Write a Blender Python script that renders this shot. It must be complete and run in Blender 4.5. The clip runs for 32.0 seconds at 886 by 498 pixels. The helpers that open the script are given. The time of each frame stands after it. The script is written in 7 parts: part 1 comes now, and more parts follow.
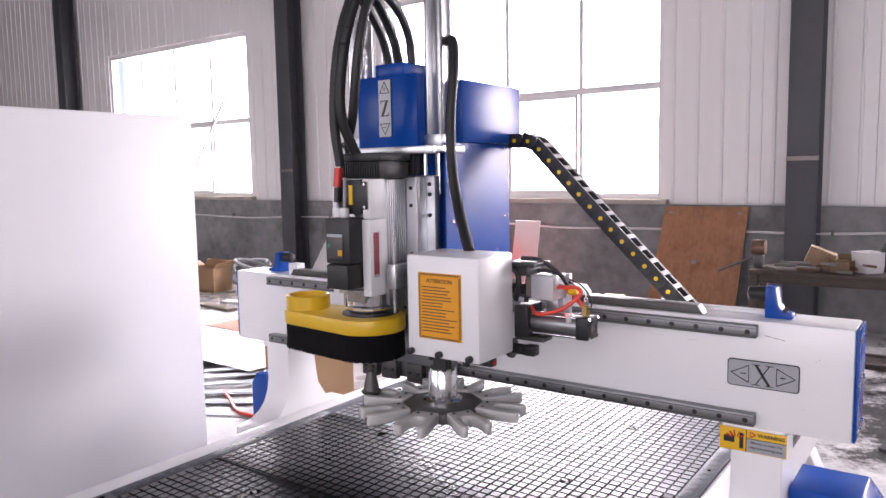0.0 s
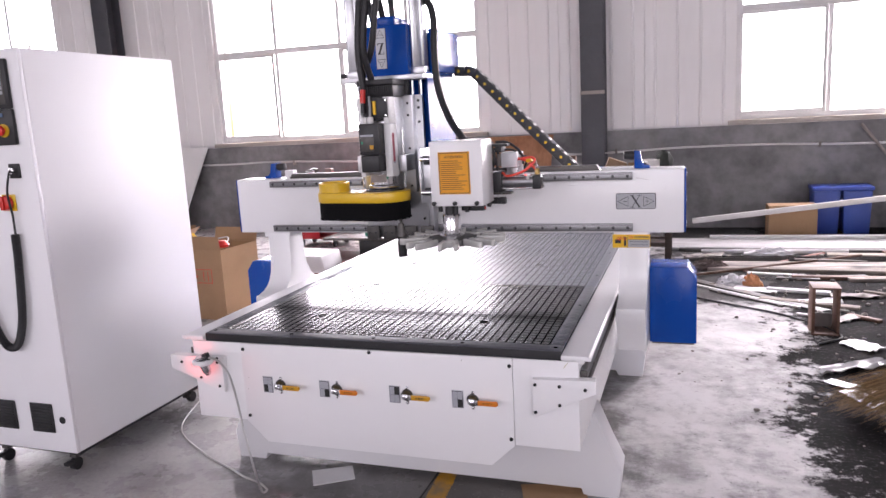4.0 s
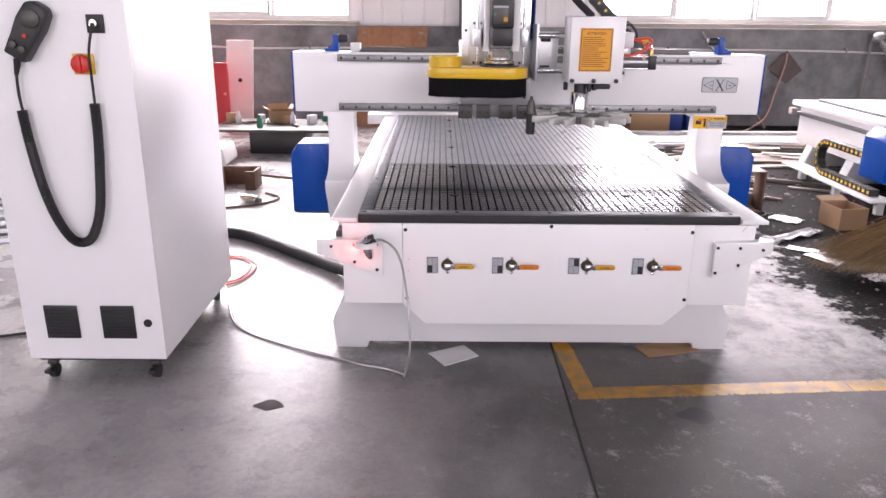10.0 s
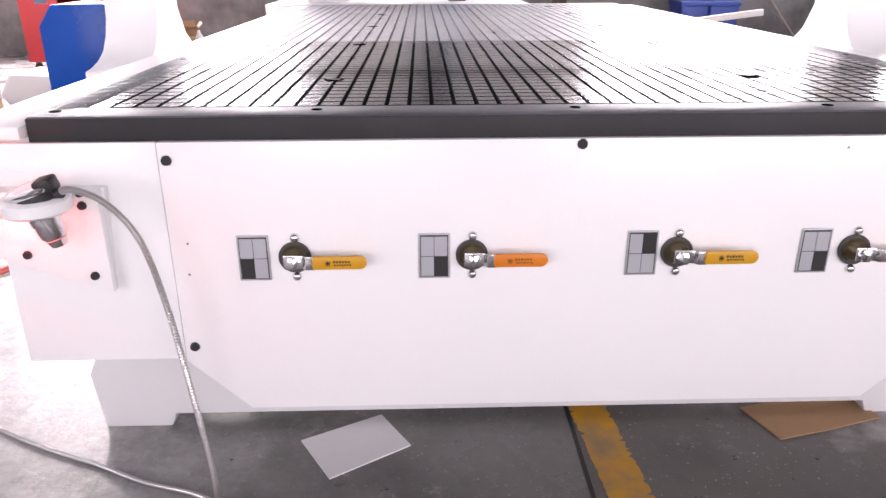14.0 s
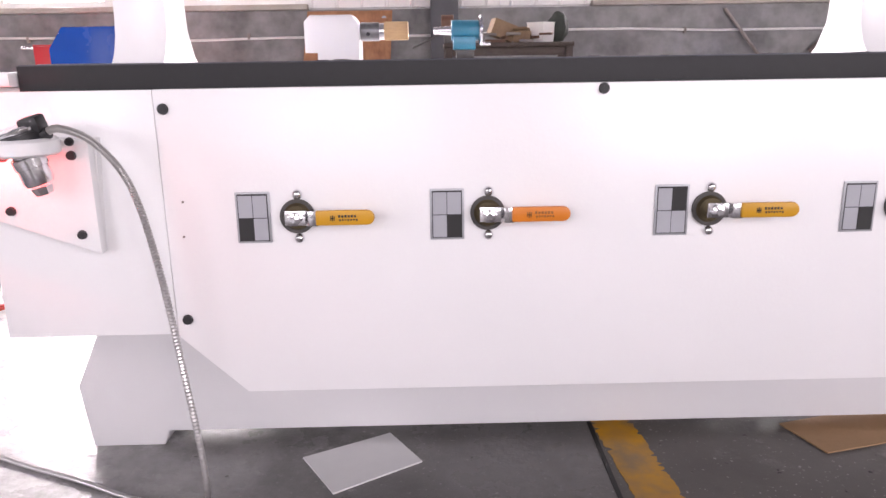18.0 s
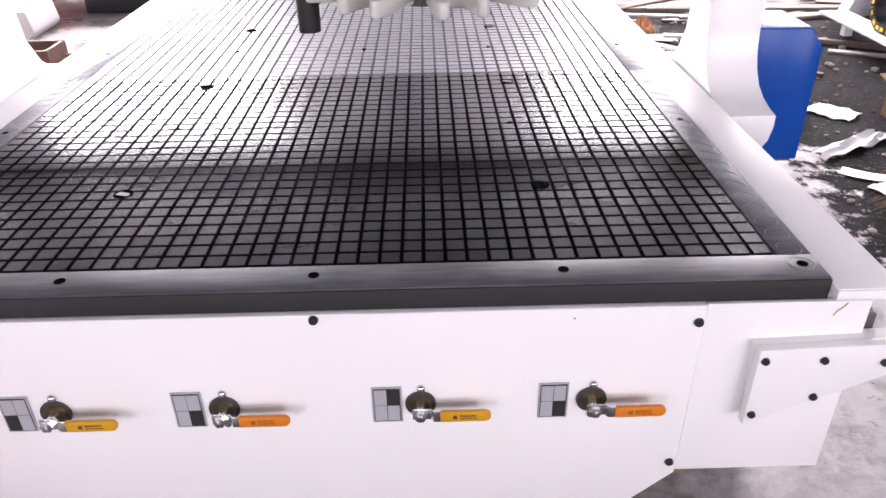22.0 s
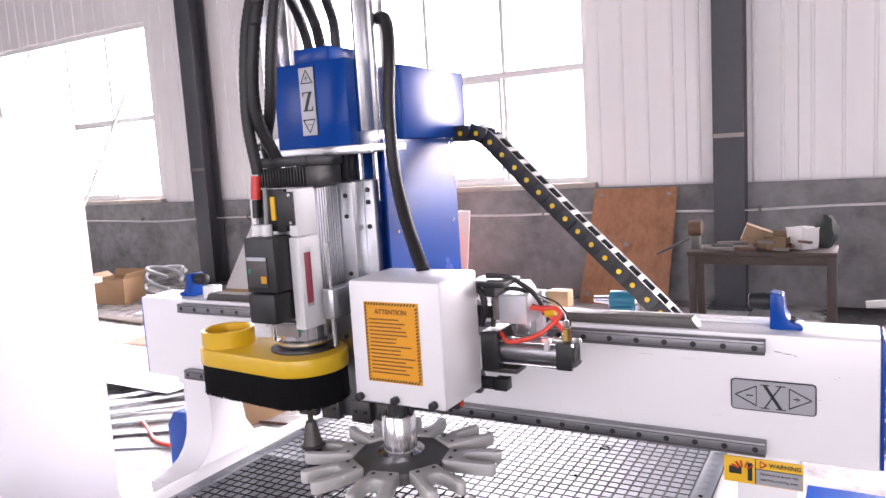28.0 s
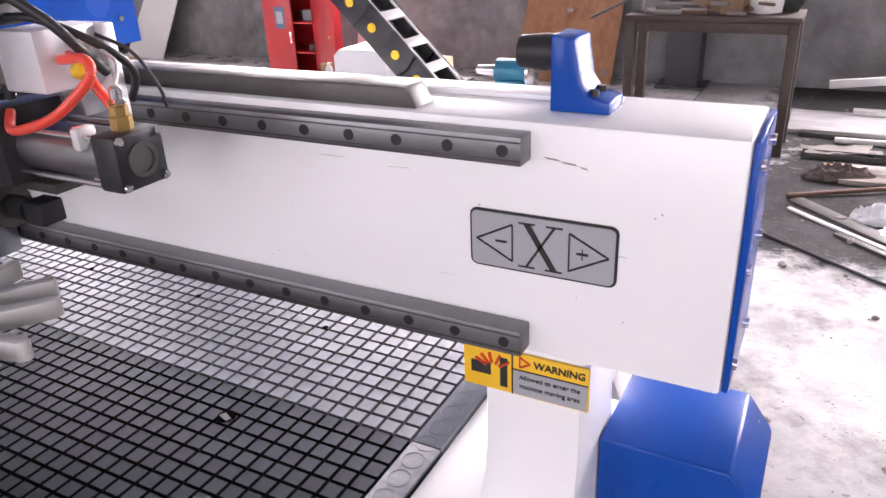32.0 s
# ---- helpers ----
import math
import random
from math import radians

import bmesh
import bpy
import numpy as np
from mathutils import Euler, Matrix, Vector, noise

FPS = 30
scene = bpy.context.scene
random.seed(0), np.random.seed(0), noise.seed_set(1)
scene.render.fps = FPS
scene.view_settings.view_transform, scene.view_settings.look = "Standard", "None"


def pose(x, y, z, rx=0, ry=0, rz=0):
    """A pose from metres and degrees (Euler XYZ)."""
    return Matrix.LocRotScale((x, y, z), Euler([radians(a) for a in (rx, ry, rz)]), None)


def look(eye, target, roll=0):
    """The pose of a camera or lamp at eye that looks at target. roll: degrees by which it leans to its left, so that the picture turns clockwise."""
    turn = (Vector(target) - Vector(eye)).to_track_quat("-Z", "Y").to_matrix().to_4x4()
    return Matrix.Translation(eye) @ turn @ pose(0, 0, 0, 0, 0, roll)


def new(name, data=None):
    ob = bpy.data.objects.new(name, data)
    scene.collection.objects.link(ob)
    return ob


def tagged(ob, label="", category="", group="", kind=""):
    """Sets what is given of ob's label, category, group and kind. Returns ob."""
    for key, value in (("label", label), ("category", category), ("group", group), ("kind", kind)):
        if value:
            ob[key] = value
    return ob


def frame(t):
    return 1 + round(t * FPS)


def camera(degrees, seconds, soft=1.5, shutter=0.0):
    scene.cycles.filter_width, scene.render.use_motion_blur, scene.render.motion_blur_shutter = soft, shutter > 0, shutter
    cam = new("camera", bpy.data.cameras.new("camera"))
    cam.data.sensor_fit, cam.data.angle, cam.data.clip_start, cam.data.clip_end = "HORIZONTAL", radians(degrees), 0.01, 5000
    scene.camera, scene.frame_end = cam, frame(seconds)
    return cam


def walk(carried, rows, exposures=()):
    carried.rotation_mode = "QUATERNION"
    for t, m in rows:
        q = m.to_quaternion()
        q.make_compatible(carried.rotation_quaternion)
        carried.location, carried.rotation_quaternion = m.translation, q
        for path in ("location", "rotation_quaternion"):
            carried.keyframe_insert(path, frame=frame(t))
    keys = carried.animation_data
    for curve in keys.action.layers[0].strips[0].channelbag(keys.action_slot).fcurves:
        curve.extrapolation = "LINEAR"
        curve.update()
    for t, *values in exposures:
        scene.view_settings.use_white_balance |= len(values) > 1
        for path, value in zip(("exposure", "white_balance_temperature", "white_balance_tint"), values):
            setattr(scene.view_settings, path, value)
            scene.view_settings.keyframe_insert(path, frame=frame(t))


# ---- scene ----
cam = camera(62.3, 32.0)
PATH = [
    (0, (1.247, -0.972, 1.561), (0.084, 0.642, 1.355), -1.0),
    (0.5, (1.328, -1.197, 1.569), (0.099, 0.372, 1.403), 0.3),
    (1, (1.365, -1.403, 1.573), (0.157, 0.176, 1.357), 0.4),
    (1.5, (1.293, -1.652, 1.553), (0.193, -0.004, 1.282), -1.3),
    (2, (1.274, -1.818, 1.55), (0.248, -0.129, 1.242), -0.3),
    (2.5, (1.331, -1.931, 1.526), (0.341, -0.23, 1.169), -1.6),
    (3, (1.359, -2.043, 1.51), (0.399, -0.341, 1.084), -3.1),
    (3.5, (1.312, -2.097, 1.523), (0.415, -0.353, 1.132), -1.4),
    (4, (1.096, -2.263, 1.456), (0.447, -0.405, 1.101), -3.1),
    (4.5, (0.946, -2.33, 1.491), (0.372, -0.447, 1.135), -1.7),
    (6.5, (0.063, -2.485, 1.506), (-0.014, -0.51, 1.196), -0.3),
    (7, (-0.133, -2.453, 1.491), (-0.195, -0.472, 1.226), -1.3),
    (7.5, (-0.277, -2.558, 1.5), (-0.283, -0.574, 1.244), -0.9),
    (8, (-0.423, -2.752, 1.496), (-0.411, -0.769, 1.231), -0.5),
    (8.5, (-0.468, -2.855, 1.478), (-0.433, -0.89, 1.109), -0.1),
    (9, (-0.481, -2.827, 1.443), (-0.44, -0.887, 0.958), 0.1),
    (9.5, (-0.459, -2.738, 1.431), (-0.409, -0.81, 0.904), 0.6),
    (10, (-0.395, -2.522, 1.388), (-0.385, -0.621, 0.764), 0.5),
    (10.5, (-0.353, -2.32, 1.342), (-0.337, -0.459, 0.61), -0.4),
    (11, (-0.384, -2.015, 1.313), (-0.308, -0.174, 0.535), 0.5),
    (11.5, (-0.373, -1.741, 1.303), (-0.231, 0.067, 0.46), 1.5),
    (12, (-0.267, -1.451, 1.268), (-0.23, 0.316, 0.332), 0.5),
    (12.5, (-0.231, -1.251, 1.239), (-0.191, 0.466, 0.214), 0.6),
    (13, (-0.236, -1.054, 1.193), (-0.139, 0.647, 0.144), 1.6),
    (13.5, (-0.21, -0.957, 1.066), (-0.1, 0.776, 0.074), 1.1),
    (14, (-0.195, -0.906, 0.863), (-0.144, 0.956, 0.133), -0.2),
    (14.5, (-0.218, -0.874, 0.72), (-0.185, 1.055, 0.191), 1.3),
    (15, (-0.213, -0.872, 0.694), (-0.206, 1.068, 0.208), -0.0),
    (15.5, (-0.266, -0.902, 0.656), (-0.217, 1.048, 0.214), 0.7),
    (17.5, (-0.229, -0.889, 0.679), (-0.214, 1.048, 0.184), -0.5),
    (18, (-0.201, -0.888, 0.684), (-0.172, 1.048, 0.183), -0.9),
    (18.5, (-0.183, -0.89, 0.682), (-0.038, 1.045, 0.198), -1.1),
    (19, (-0.129, -0.892, 0.689), (0.124, 1.028, 0.188), -0.5),
    (19.5, (-0.111, -0.885, 0.686), (0.198, 1.026, 0.182), -0.3),
    (20, (-0.089, -0.879, 0.682), (0.269, 1.023, 0.178), -0.1),
    (20.5, (-0.068, -0.87, 0.681), (0.311, 1.028, 0.177), -0.3),
    (21, (-0.012, -0.859, 0.777), (0.246, 0.988, 0.054), -2.0),
    (21.5, (0.095, -0.844, 1.034), (0.26, 0.921, 0.108), -1.9),
    (22, (0.163, -0.779, 1.214), (0.195, 0.94, 0.192), -0.8),
    (22.5, (0.186, -0.679, 1.226), (0.022, 0.996, 0.146), -0.6),
    (23, (0.303, -0.643, 1.245), (-0.156, 1.039, 0.264), -2.3),
    (23.5, (0.446, -0.647, 1.267), (-0.23, 1.012, 0.378), -2.7),
    (24, (0.527, -0.676, 1.316), (-0.173, 1.039, 0.56), -2.6),
    (24.5, (0.599, -0.747, 1.372), (-0.14, 1.016, 0.785), -3.2),
    (25, (0.675, -0.853, 1.457), (-0.075, 0.927, 0.939), -1.7),
    (25.5, (0.773, -0.808, 1.508), (-0.078, 0.936, 1.02), -3.1),
    (26, (0.88, -0.746, 1.579), (-0.075, 0.973, 1.216), -1.9),
    (26.5, (0.942, -0.745, 1.609), (-0.079, 0.949, 1.312), -3.5),
    (28.5, (1.018, -0.717, 1.579), (0.062, 1.023, 1.337), -3.5),
    (29, (1.017, -0.645, 1.547), (0.113, 1.1, 1.175), -3.5),
    (29.5, (0.992, -0.47, 1.511), (0.132, 1.27, 1.03), -2.4),
    (30, (0.982, -0.288, 1.483), (0.208, 1.457, 0.884), -2.8),
    (30.5, (1.012, -0.157, 1.459), (0.303, 1.59, 0.794), -2.8),
    (31, (1.047, -0.006, 1.445), (0.292, 1.703, 0.732), -3.0),
    (31.5, (1.087, 0.091, 1.436), (0.222, 1.74, 0.707), -3.2),
    (32, (1.108, 0.194, 1.384), (0.232, 1.793, 0.56), -2.6),
]
EXPOSURES = [(0, 0.0, 6450), (3, 0.0, 6450), (7, 0.0, 6450), (9, 0.0, 6500), (10, 0.25, 6600), (11, 0.55, 6650), (14, 0.65, 6700), (20, 0.57, 6700), (22, 0.6, 6550), (23, 0.75, 6480), (24.5, 0.7, 6450), (26, 0.75, 6450), (28.5, 0.35, 6450), (30, 0.25, 6550), (31, 0.5, 6600), (32, 0.42, 6550)]
walk(cam, [(t, look(eye, target, roll)) for t, eye, target, roll in PATH], [(t, stops, kelvin, 26) for t, stops, kelvin in EXPOSURES])

# ---- world, lights ----
world = bpy.data.worlds.new("sky")
world.use_nodes = True
scene.world = world
_nt = world.node_tree
_sky = _nt.nodes.new("ShaderNodeTexSky")
_sky.sky_type, _sky.sun_disc = "NISHITA", False
_sky.sun_elevation, _sky.sun_rotation = radians(40), radians(-25)
_nt.links.new(_sky.outputs["Color"], _nt.nodes["Background"].inputs["Color"])
_nt.nodes["Background"].inputs["Strength"].default_value = 0.12
sun = new("sun", bpy.data.lights.new("sun", "SUN"))
sun.data.energy, sun.data.angle, sun.data.color = 0.8, radians(12), (1.0, 0.97, 0.93)
sun.matrix_world = look((-3, 8, 9), (0, 0, 0))


def window_light(name, m, w, h, power):
    """Daylight of one window opening."""
    ob = new(name, bpy.data.lights.new(name, "AREA"))
    ob.data.shape, ob.data.size, ob.data.size_y = "RECTANGLE", w, h
    ob.data.energy, ob.data.color = power, (1.0, 0.985, 0.98)
    ob.matrix_world = m
    return ob


WALL_Y = 6.9
SILL, HEAD = 1.24, 3.85
WINDOWS = [(-12.2, -8.2), (-5.4, -1.48), (1.53, 5.35)]
for i, (a, b) in enumerate(WINDOWS):
    window_light("window_daylight", pose((a + b) / 2, WALL_Y + 0.32, (SILL + HEAD) / 2, -90, 0, 0), b - a, HEAD - SILL, 520)
BACK_Y = -8.0
# Unseen south windows; the outer two are added to brighten the cabinet.
UNSEEN_WINDOWS = [(-12.4, -8.4), (-5.5, -1.5), (1.5, 5.5), (6.7, 10.6)]
for (a, b), watts in zip(UNSEEN_WINDOWS, (170, 160, 230, 240)):
    window_light("window_daylight", pose((a + b) / 2, BACK_Y - 0.32, 2.9, 90, 0, 0), b - a, 3.6, watts)

# ---- materials ----
MATS = {}


def mat(name, color, rough=0.5, metal=0.0, grain=0.06, scale=40.0, stain=0.06, stain_scale=2.5, bump=0.0, coat=0.0, spec=0.5, tint=None, emit=0.0, trans=0.0, rand=0.0, streak=(1, 1, 1), coat_rough=0.2):
    """A painted, metal or plastic surface with fine grain, broad stains and uneven gloss."""
    m = bpy.data.materials.new(name)
    m.use_nodes = True
    n, l = m.node_tree.nodes, m.node_tree.links
    b = n["Principled BSDF"]
    co = n.new("ShaderNodeTexCoord")
    mp = n.new("ShaderNodeMapping")
    mp.inputs["Scale"].default_value = streak
    l.new(co.outputs["Object"], mp.inputs["Vector"])
    fine, broad = n.new("ShaderNodeTexNoise"), n.new("ShaderNodeTexNoise")
    for t, s, d in ((fine, scale, 4), (broad, stain_scale, 5)):
        t.inputs["Scale"].default_value, t.inputs["Detail"].default_value = s, d
        l.new(mp.outputs["Vector"], t.inputs["Vector"])
    dark = tint or tuple(c * 0.55 for c in color)
    r1 = n.new("ShaderNodeMapRange")
    r1.inputs["From Min"].default_value, r1.inputs["From Max"].default_value, r1.inputs["To Max"].default_value = 0.42, 0.75, stain
    l.new(broad.outputs["Fac"], r1.inputs["Value"])
    r2 = n.new("ShaderNodeMapRange")
    r2.inputs["From Min"].default_value, r2.inputs["From Max"].default_value, r2.inputs["To Max"].default_value = 0.35, 0.7, grain
    l.new(fine.outputs["Fac"], r2.inputs["Value"])
    add = n.new("ShaderNodeMath")
    add.operation, add.use_clamp = "ADD", True
    l.new(r1.outputs[0], add.inputs[0])
    l.new(r2.outputs[0], add.inputs[1])
    mix = n.new("ShaderNodeMix")
    mix.data_type = "RGBA"
    mix.inputs["A"].default_value, mix.inputs["B"].default_value = (*color, 1), (*dark, 1)
    l.new(add.outputs[0], mix.inputs["Factor"])
    out = mix.outputs["Result"]
    if rand:
        oi = n.new("ShaderNodeObjectInfo")
        hs = n.new("ShaderNodeHueSaturation")
        rr = n.new("ShaderNodeMapRange")
        rr.inputs["To Min"].default_value, rr.inputs["To Max"].default_value = 1 - rand, 1 + rand
        l.new(oi.outputs["Random"], rr.inputs["Value"])
        l.new(rr.outputs[0], hs.inputs["Value"])
        l.new(out, hs.inputs["Color"])
        out = hs.outputs["Color"]
    l.new(out, b.inputs["Base Color"])
    rg = n.new("ShaderNodeMapRange")
    rg.inputs["To Min"].default_value, rg.inputs["To Max"].default_value = max(0.02, rough - 0.08), min(1, rough + 0.1)
    l.new(broad.outputs["Fac"], rg.inputs["Value"])
    l.new(rg.outputs[0], b.inputs["Roughness"])
    b.inputs["Metallic"].default_value, b.inputs["Specular IOR Level"].default_value = metal, spec
    b.inputs["Coat Weight"].default_value, b.inputs["Coat Roughness"].default_value = coat, coat_rough
    b.inputs["Transmission Weight"].default_value = trans
    if emit:
        b.inputs["Emission Color"].default_value, b.inputs["Emission Strength"].default_value = (*color, 1), emit
    if bump:
        bp = n.new("ShaderNodeBump")
        bp.inputs["Strength"].default_value, bp.inputs["Distance"].default_value = bump, 0.01
        l.new(fine.outputs["Fac"], bp.inputs["Height"])
        l.new(bp.outputs["Normal"], b.inputs["Normal"])
    MATS[name] = m
    return m


WHITE = mat("white_machine_paint", (0.86, 0.86, 0.86), 0.32, grain=0.02, scale=220, stain=0.05, stain_scale=3, coat=0.35, bump=0.03, tint=(0.62, 0.60, 0.56))
# The base takes the machine white darkened to stand for recessed shade.
BASE_SHADED = mat("shaded_white_base_paint", (0.66, 0.66, 0.665), 0.42, grain=0.03, scale=180, stain=0.08, stain_scale=3, bump=0.03, tint=(0.55, 0.54, 0.52))
CABW = mat("white_cabinet_paint", (0.87, 0.87, 0.88), 0.42, grain=0.02, scale=300, stain=0.04, stain_scale=2, coat=0.12, coat_rough=0.4, bump=0.04, tint=(0.66, 0.65, 0.63))
BLUE = mat("blue_machine_paint", (0.002, 0.062, 0.34), 0.24, grain=0.05, scale=200, stain=0.15, stain_scale=5, coat=0.0, spec=0.24, bump=0.01)
ALU = mat("milled_aluminium", (0.62, 0.63, 0.65), 0.34, metal=1.0, grain=0.12, scale=90, stain=0.15, stain_scale=6, bump=0.03, streak=(1, 1, 6))
CHROME = mat("bright_chrome", (0.75, 0.75, 0.77), 0.16, metal=1.0, grain=0.05, stain=0.1)
STEEL = mat("ground_steel_rail", (0.26, 0.26, 0.27), 0.42, metal=1.0, grain=0.2, scale=60, stain=0.25, stain_scale=4)
DARKSTEEL = mat("dark_oiled_steel", (0.10, 0.095, 0.09), 0.45, metal=0.6, grain=0.3, scale=70, stain=0.3)
BLACK = mat("black_plastic", (0.018, 0.018, 0.02), 0.42, grain=0.2, scale=150, stain=0.2)
RUBBER = mat("black_rubber_hose", (0.02, 0.02, 0.022), 0.5, grain=0.2, scale=150, stain=0.2)
BRISTLE = mat("black_brush_bristles", (0.005, 0.005, 0.006), 0.85, grain=0.4, scale=300, stain=0.2, bump=0.3, streak=(1, 1, 0.05), spec=0.15)
YELLOW = mat("yellow_plastic", (0.75, 0.47, 0.012), 0.35, grain=0.04, scale=120, stain=0.06, coat=0.2)
ORANGE = mat("orange_vinyl_grip", (0.68, 0.20, 0.012), 0.42, grain=0.05, stain=0.08)
AMBER = mat("amber_vinyl_grip", (0.62, 0.31, 0.01), 0.42, grain=0.05, stain=0.08)
DARKBRASS = mat("oily_dark_brass", (0.13, 0.105, 0.06), 0.4, metal=0.8, grain=0.3, stain=0.4)
BRASS = mat("tarnished_brass", (0.55, 0.38, 0.14), 0.35, metal=1.0, grain=0.2, stain=0.3)
LABELO = mat("orange_label_film", (0.80, 0.35, 0.010), 0.5, grain=0.02, stain=0.03)
LABELY = mat("yellow_label_film", (0.85, 0.50, 0.02), 0.5, grain=0.02, stain=0.03)
INK = mat("black_print", (0.02, 0.02, 0.02), 0.55, grain=0.05, stain=0.1)
BROWNINK = mat("brown_print", (0.22, 0.085, 0.012), 0.55, grain=0.05, stain=0.1)
REDINK = mat("red_print", (0.60, 0.05, 0.02), 0.5, grain=0.05, stain=0.1)
SILVERLABEL = mat("silver_label", (0.42, 0.43, 0.45), 0.42, metal=0.3, grain=0.03, stain=0.05)
GREYLABEL = mat("grey_label", (0.36, 0.37, 0.40), 0.5, grain=0.03, stain=0.05)
WHITEPL = mat("white_plastic", (0.78, 0.78, 0.77), 0.4, grain=0.03, stain=0.06)
FORK = mat("grey_white_nylon", (0.58, 0.58, 0.55), 0.42, grain=0.06, scale=60, stain=0.10)
RED = mat("red_plastic", (0.65, 0.03, 0.02), 0.35, grain=0.05, stain=0.08)
REDTUBE = mat("red_air_tube", (0.80, 0.07, 0.04), 0.3, grain=0.03, stain=0.05, coat=0.3)
REDPAINT = mat("red_cabinet_paint", (0.55, 0.02, 0.025), 0.35, grain=0.05, scale=80, stain=0.15, coat=0.3)
REDGLOW = mat("red_indicator", (1.0, 0.05, 0.04), 0.3, emit=8.0)
GREENGLOW = mat("green_lens", (0.05, 0.45, 0.12), 0.25, emit=0.25)
REDLENS = mat("red_lens", (0.75, 0.04, 0.03), 0.25, emit=0.15)
YELLOWLENS = mat("yellow_lens", (0.85, 0.50, 0.03), 0.25, emit=0.15)
OLDCARD = mat("greasy_old_cardboard", (0.23, 0.15, 0.085), 0.8, grain=0.25, scale=60, stain=0.5, stain_scale=7, bump=0.1)
SACK = mat("dark_green_cloth", (0.030, 0.036, 0.030), 0.9, grain=0.4, scale=60, stain=0.5, stain_scale=8, bump=0.3)
SATIN = mat("satin_aluminium_block", (0.66, 0.66, 0.68), 0.5, metal=0.35, grain=0.08, scale=60, stain=0.1)
CARD = mat("corrugated_cardboard", (0.36, 0.22, 0.115), 0.75, grain=0.10, scale=120, stain=0.22, stain_scale=6, bump=0.08)
PLY = mat("oiled_plywood", (0.38, 0.175, 0.08), 0.6, grain=0.5, scale=16, stain=0.6, stain_scale=4.5, bump=0.1, streak=(1.8, 1, 1), tint=(0.20, 0.085, 0.035))
TIMBER = mat("weathered_timber", (0.20, 0.165, 0.135), 0.75, grain=0.5, scale=18, stain=0.6, bump=0.2, streak=(1, 8, 8), rand=0.3)
RUSTY = mat("rusty_brown_steel", (0.14, 0.075, 0.05), 0.6, metal=0.3, grain=0.4, scale=30, stain=0.4, bump=0.2)
PAPER = mat("white_paper", (0.72, 0.72, 0.72), 0.7, grain=0.05, stain=0.12)
BOARD = mat("white_faced_board", (0.74, 0.73, 0.71), 0.4, grain=0.05, scale=50, stain=0.12, stain_scale=3)
STRAW = mat("dry_straw", (0.30, 0.19, 0.085), 0.7, grain=0.4, scale=60, stain=0.4, stain_scale=8, streak=(1, 1, 1))
_n, _l = STRAW.node_tree.nodes, STRAW.node_tree.links
_g, _h, _r = _n.new("ShaderNodeNewGeometry"), _n.new("ShaderNodeHueSaturation"), _n.new("ShaderNodeMapRange")
_r.inputs["To Min"].default_value, _r.inputs["To Max"].default_value = 0.45, 1.5
_l.new(_g.outputs["Random Per Island"], _r.inputs["Value"])
_l.new(_r.outputs[0], _h.inputs["Value"])
_l.new(_n["Principled BSDF"].inputs["Base Color"].links[0].from_socket, _h.inputs["Color"])
_l.new(_h.outputs["Color"], _n["Principled BSDF"].inputs["Base Color"])
CEMENT = mat("grey_cement_render", (0.26, 0.256, 0.258), 0.85, grain=0.45, scale=9, stain=0.85, stain_scale=1.6, bump=0.6, tint=(0.115, 0.112, 0.113))
CLADDING = mat("cream_white_steel_cladding", (0.78, 0.765, 0.755), 0.45, grain=0.06, scale=8, stain=0.14, stain_scale=0.7, tint=(0.58, 0.55, 0.52), streak=(3, 3, 0.4))
COLUMN = mat("grey_painted_steel_column", (0.062, 0.062, 0.072), 0.5, grain=0.15, scale=20, stain=0.3, stain_scale=1.5, bump=0.05)
FRAMEW = mat("white_window_frame", (0.72, 0.71, 0.70), 0.45, grain=0.06, stain=0.2, stain_scale=4)
SILLM = mat("dusty_sill", (0.42, 0.38, 0.34), 0.8, grain=0.2, scale=20, stain=0.5, stain_scale=2)
CABLEM = mat("steel_conduit", (0.62, 0.61, 0.60), 0.3, metal=0.8, grain=0.3, scale=400, stain=0.2)
GREYHOSE = mat("grey_hose", (0.30, 0.31, 0.32), 0.5, grain=0.1, stain=0.2)
PIPEW = mat("white_pvc_pipe", (0.62, 0.61, 0.60), 0.4, grain=0.08, stain=0.25)
TEAL = mat("teal_enamel", (0.015, 0.21, 0.32), 0.35, grain=0.1, stain=0.2, coat=0.3)
BLUEBIN = mat("blue_plastic_bin", (0.02, 0.06, 0.32), 0.45, grain=0.08, stain=0.25)
SCREEN = mat("dark_display_glass", (0.012, 0.013, 0.016), 0.38, grain=0.0, stain=0.05, spec=0.25)
KEYG = mat("grey_keys", (0.42, 0.44, 0.47), 0.5, grain=0.05, stain=0.08)
KEYB = mat("blue_grey_keys", (0.10, 0.16, 0.26), 0.5, grain=0.05, stain=0.08)
KEYGR = mat("green_keys", (0.03, 0.22, 0.13), 0.5, grain=0.05, stain=0.08)
YPAINT = mat("worn_yellow_floor_paint", (0.58, 0.29, 0.02), 0.55, grain=0.4, scale=25, stain=0.78, stain_scale=14, tint=(0.22, 0.17, 0.11))
JUNK = mat("dirty_grey_scrap", (0.26, 0.23, 0.21), 0.7, grain=0.4, scale=20, stain=0.4, rand=0.35)
BAG = mat("white_plastic_bag", (0.72, 0.72, 0.73), 0.35, grain=0.05, stain=0.1)


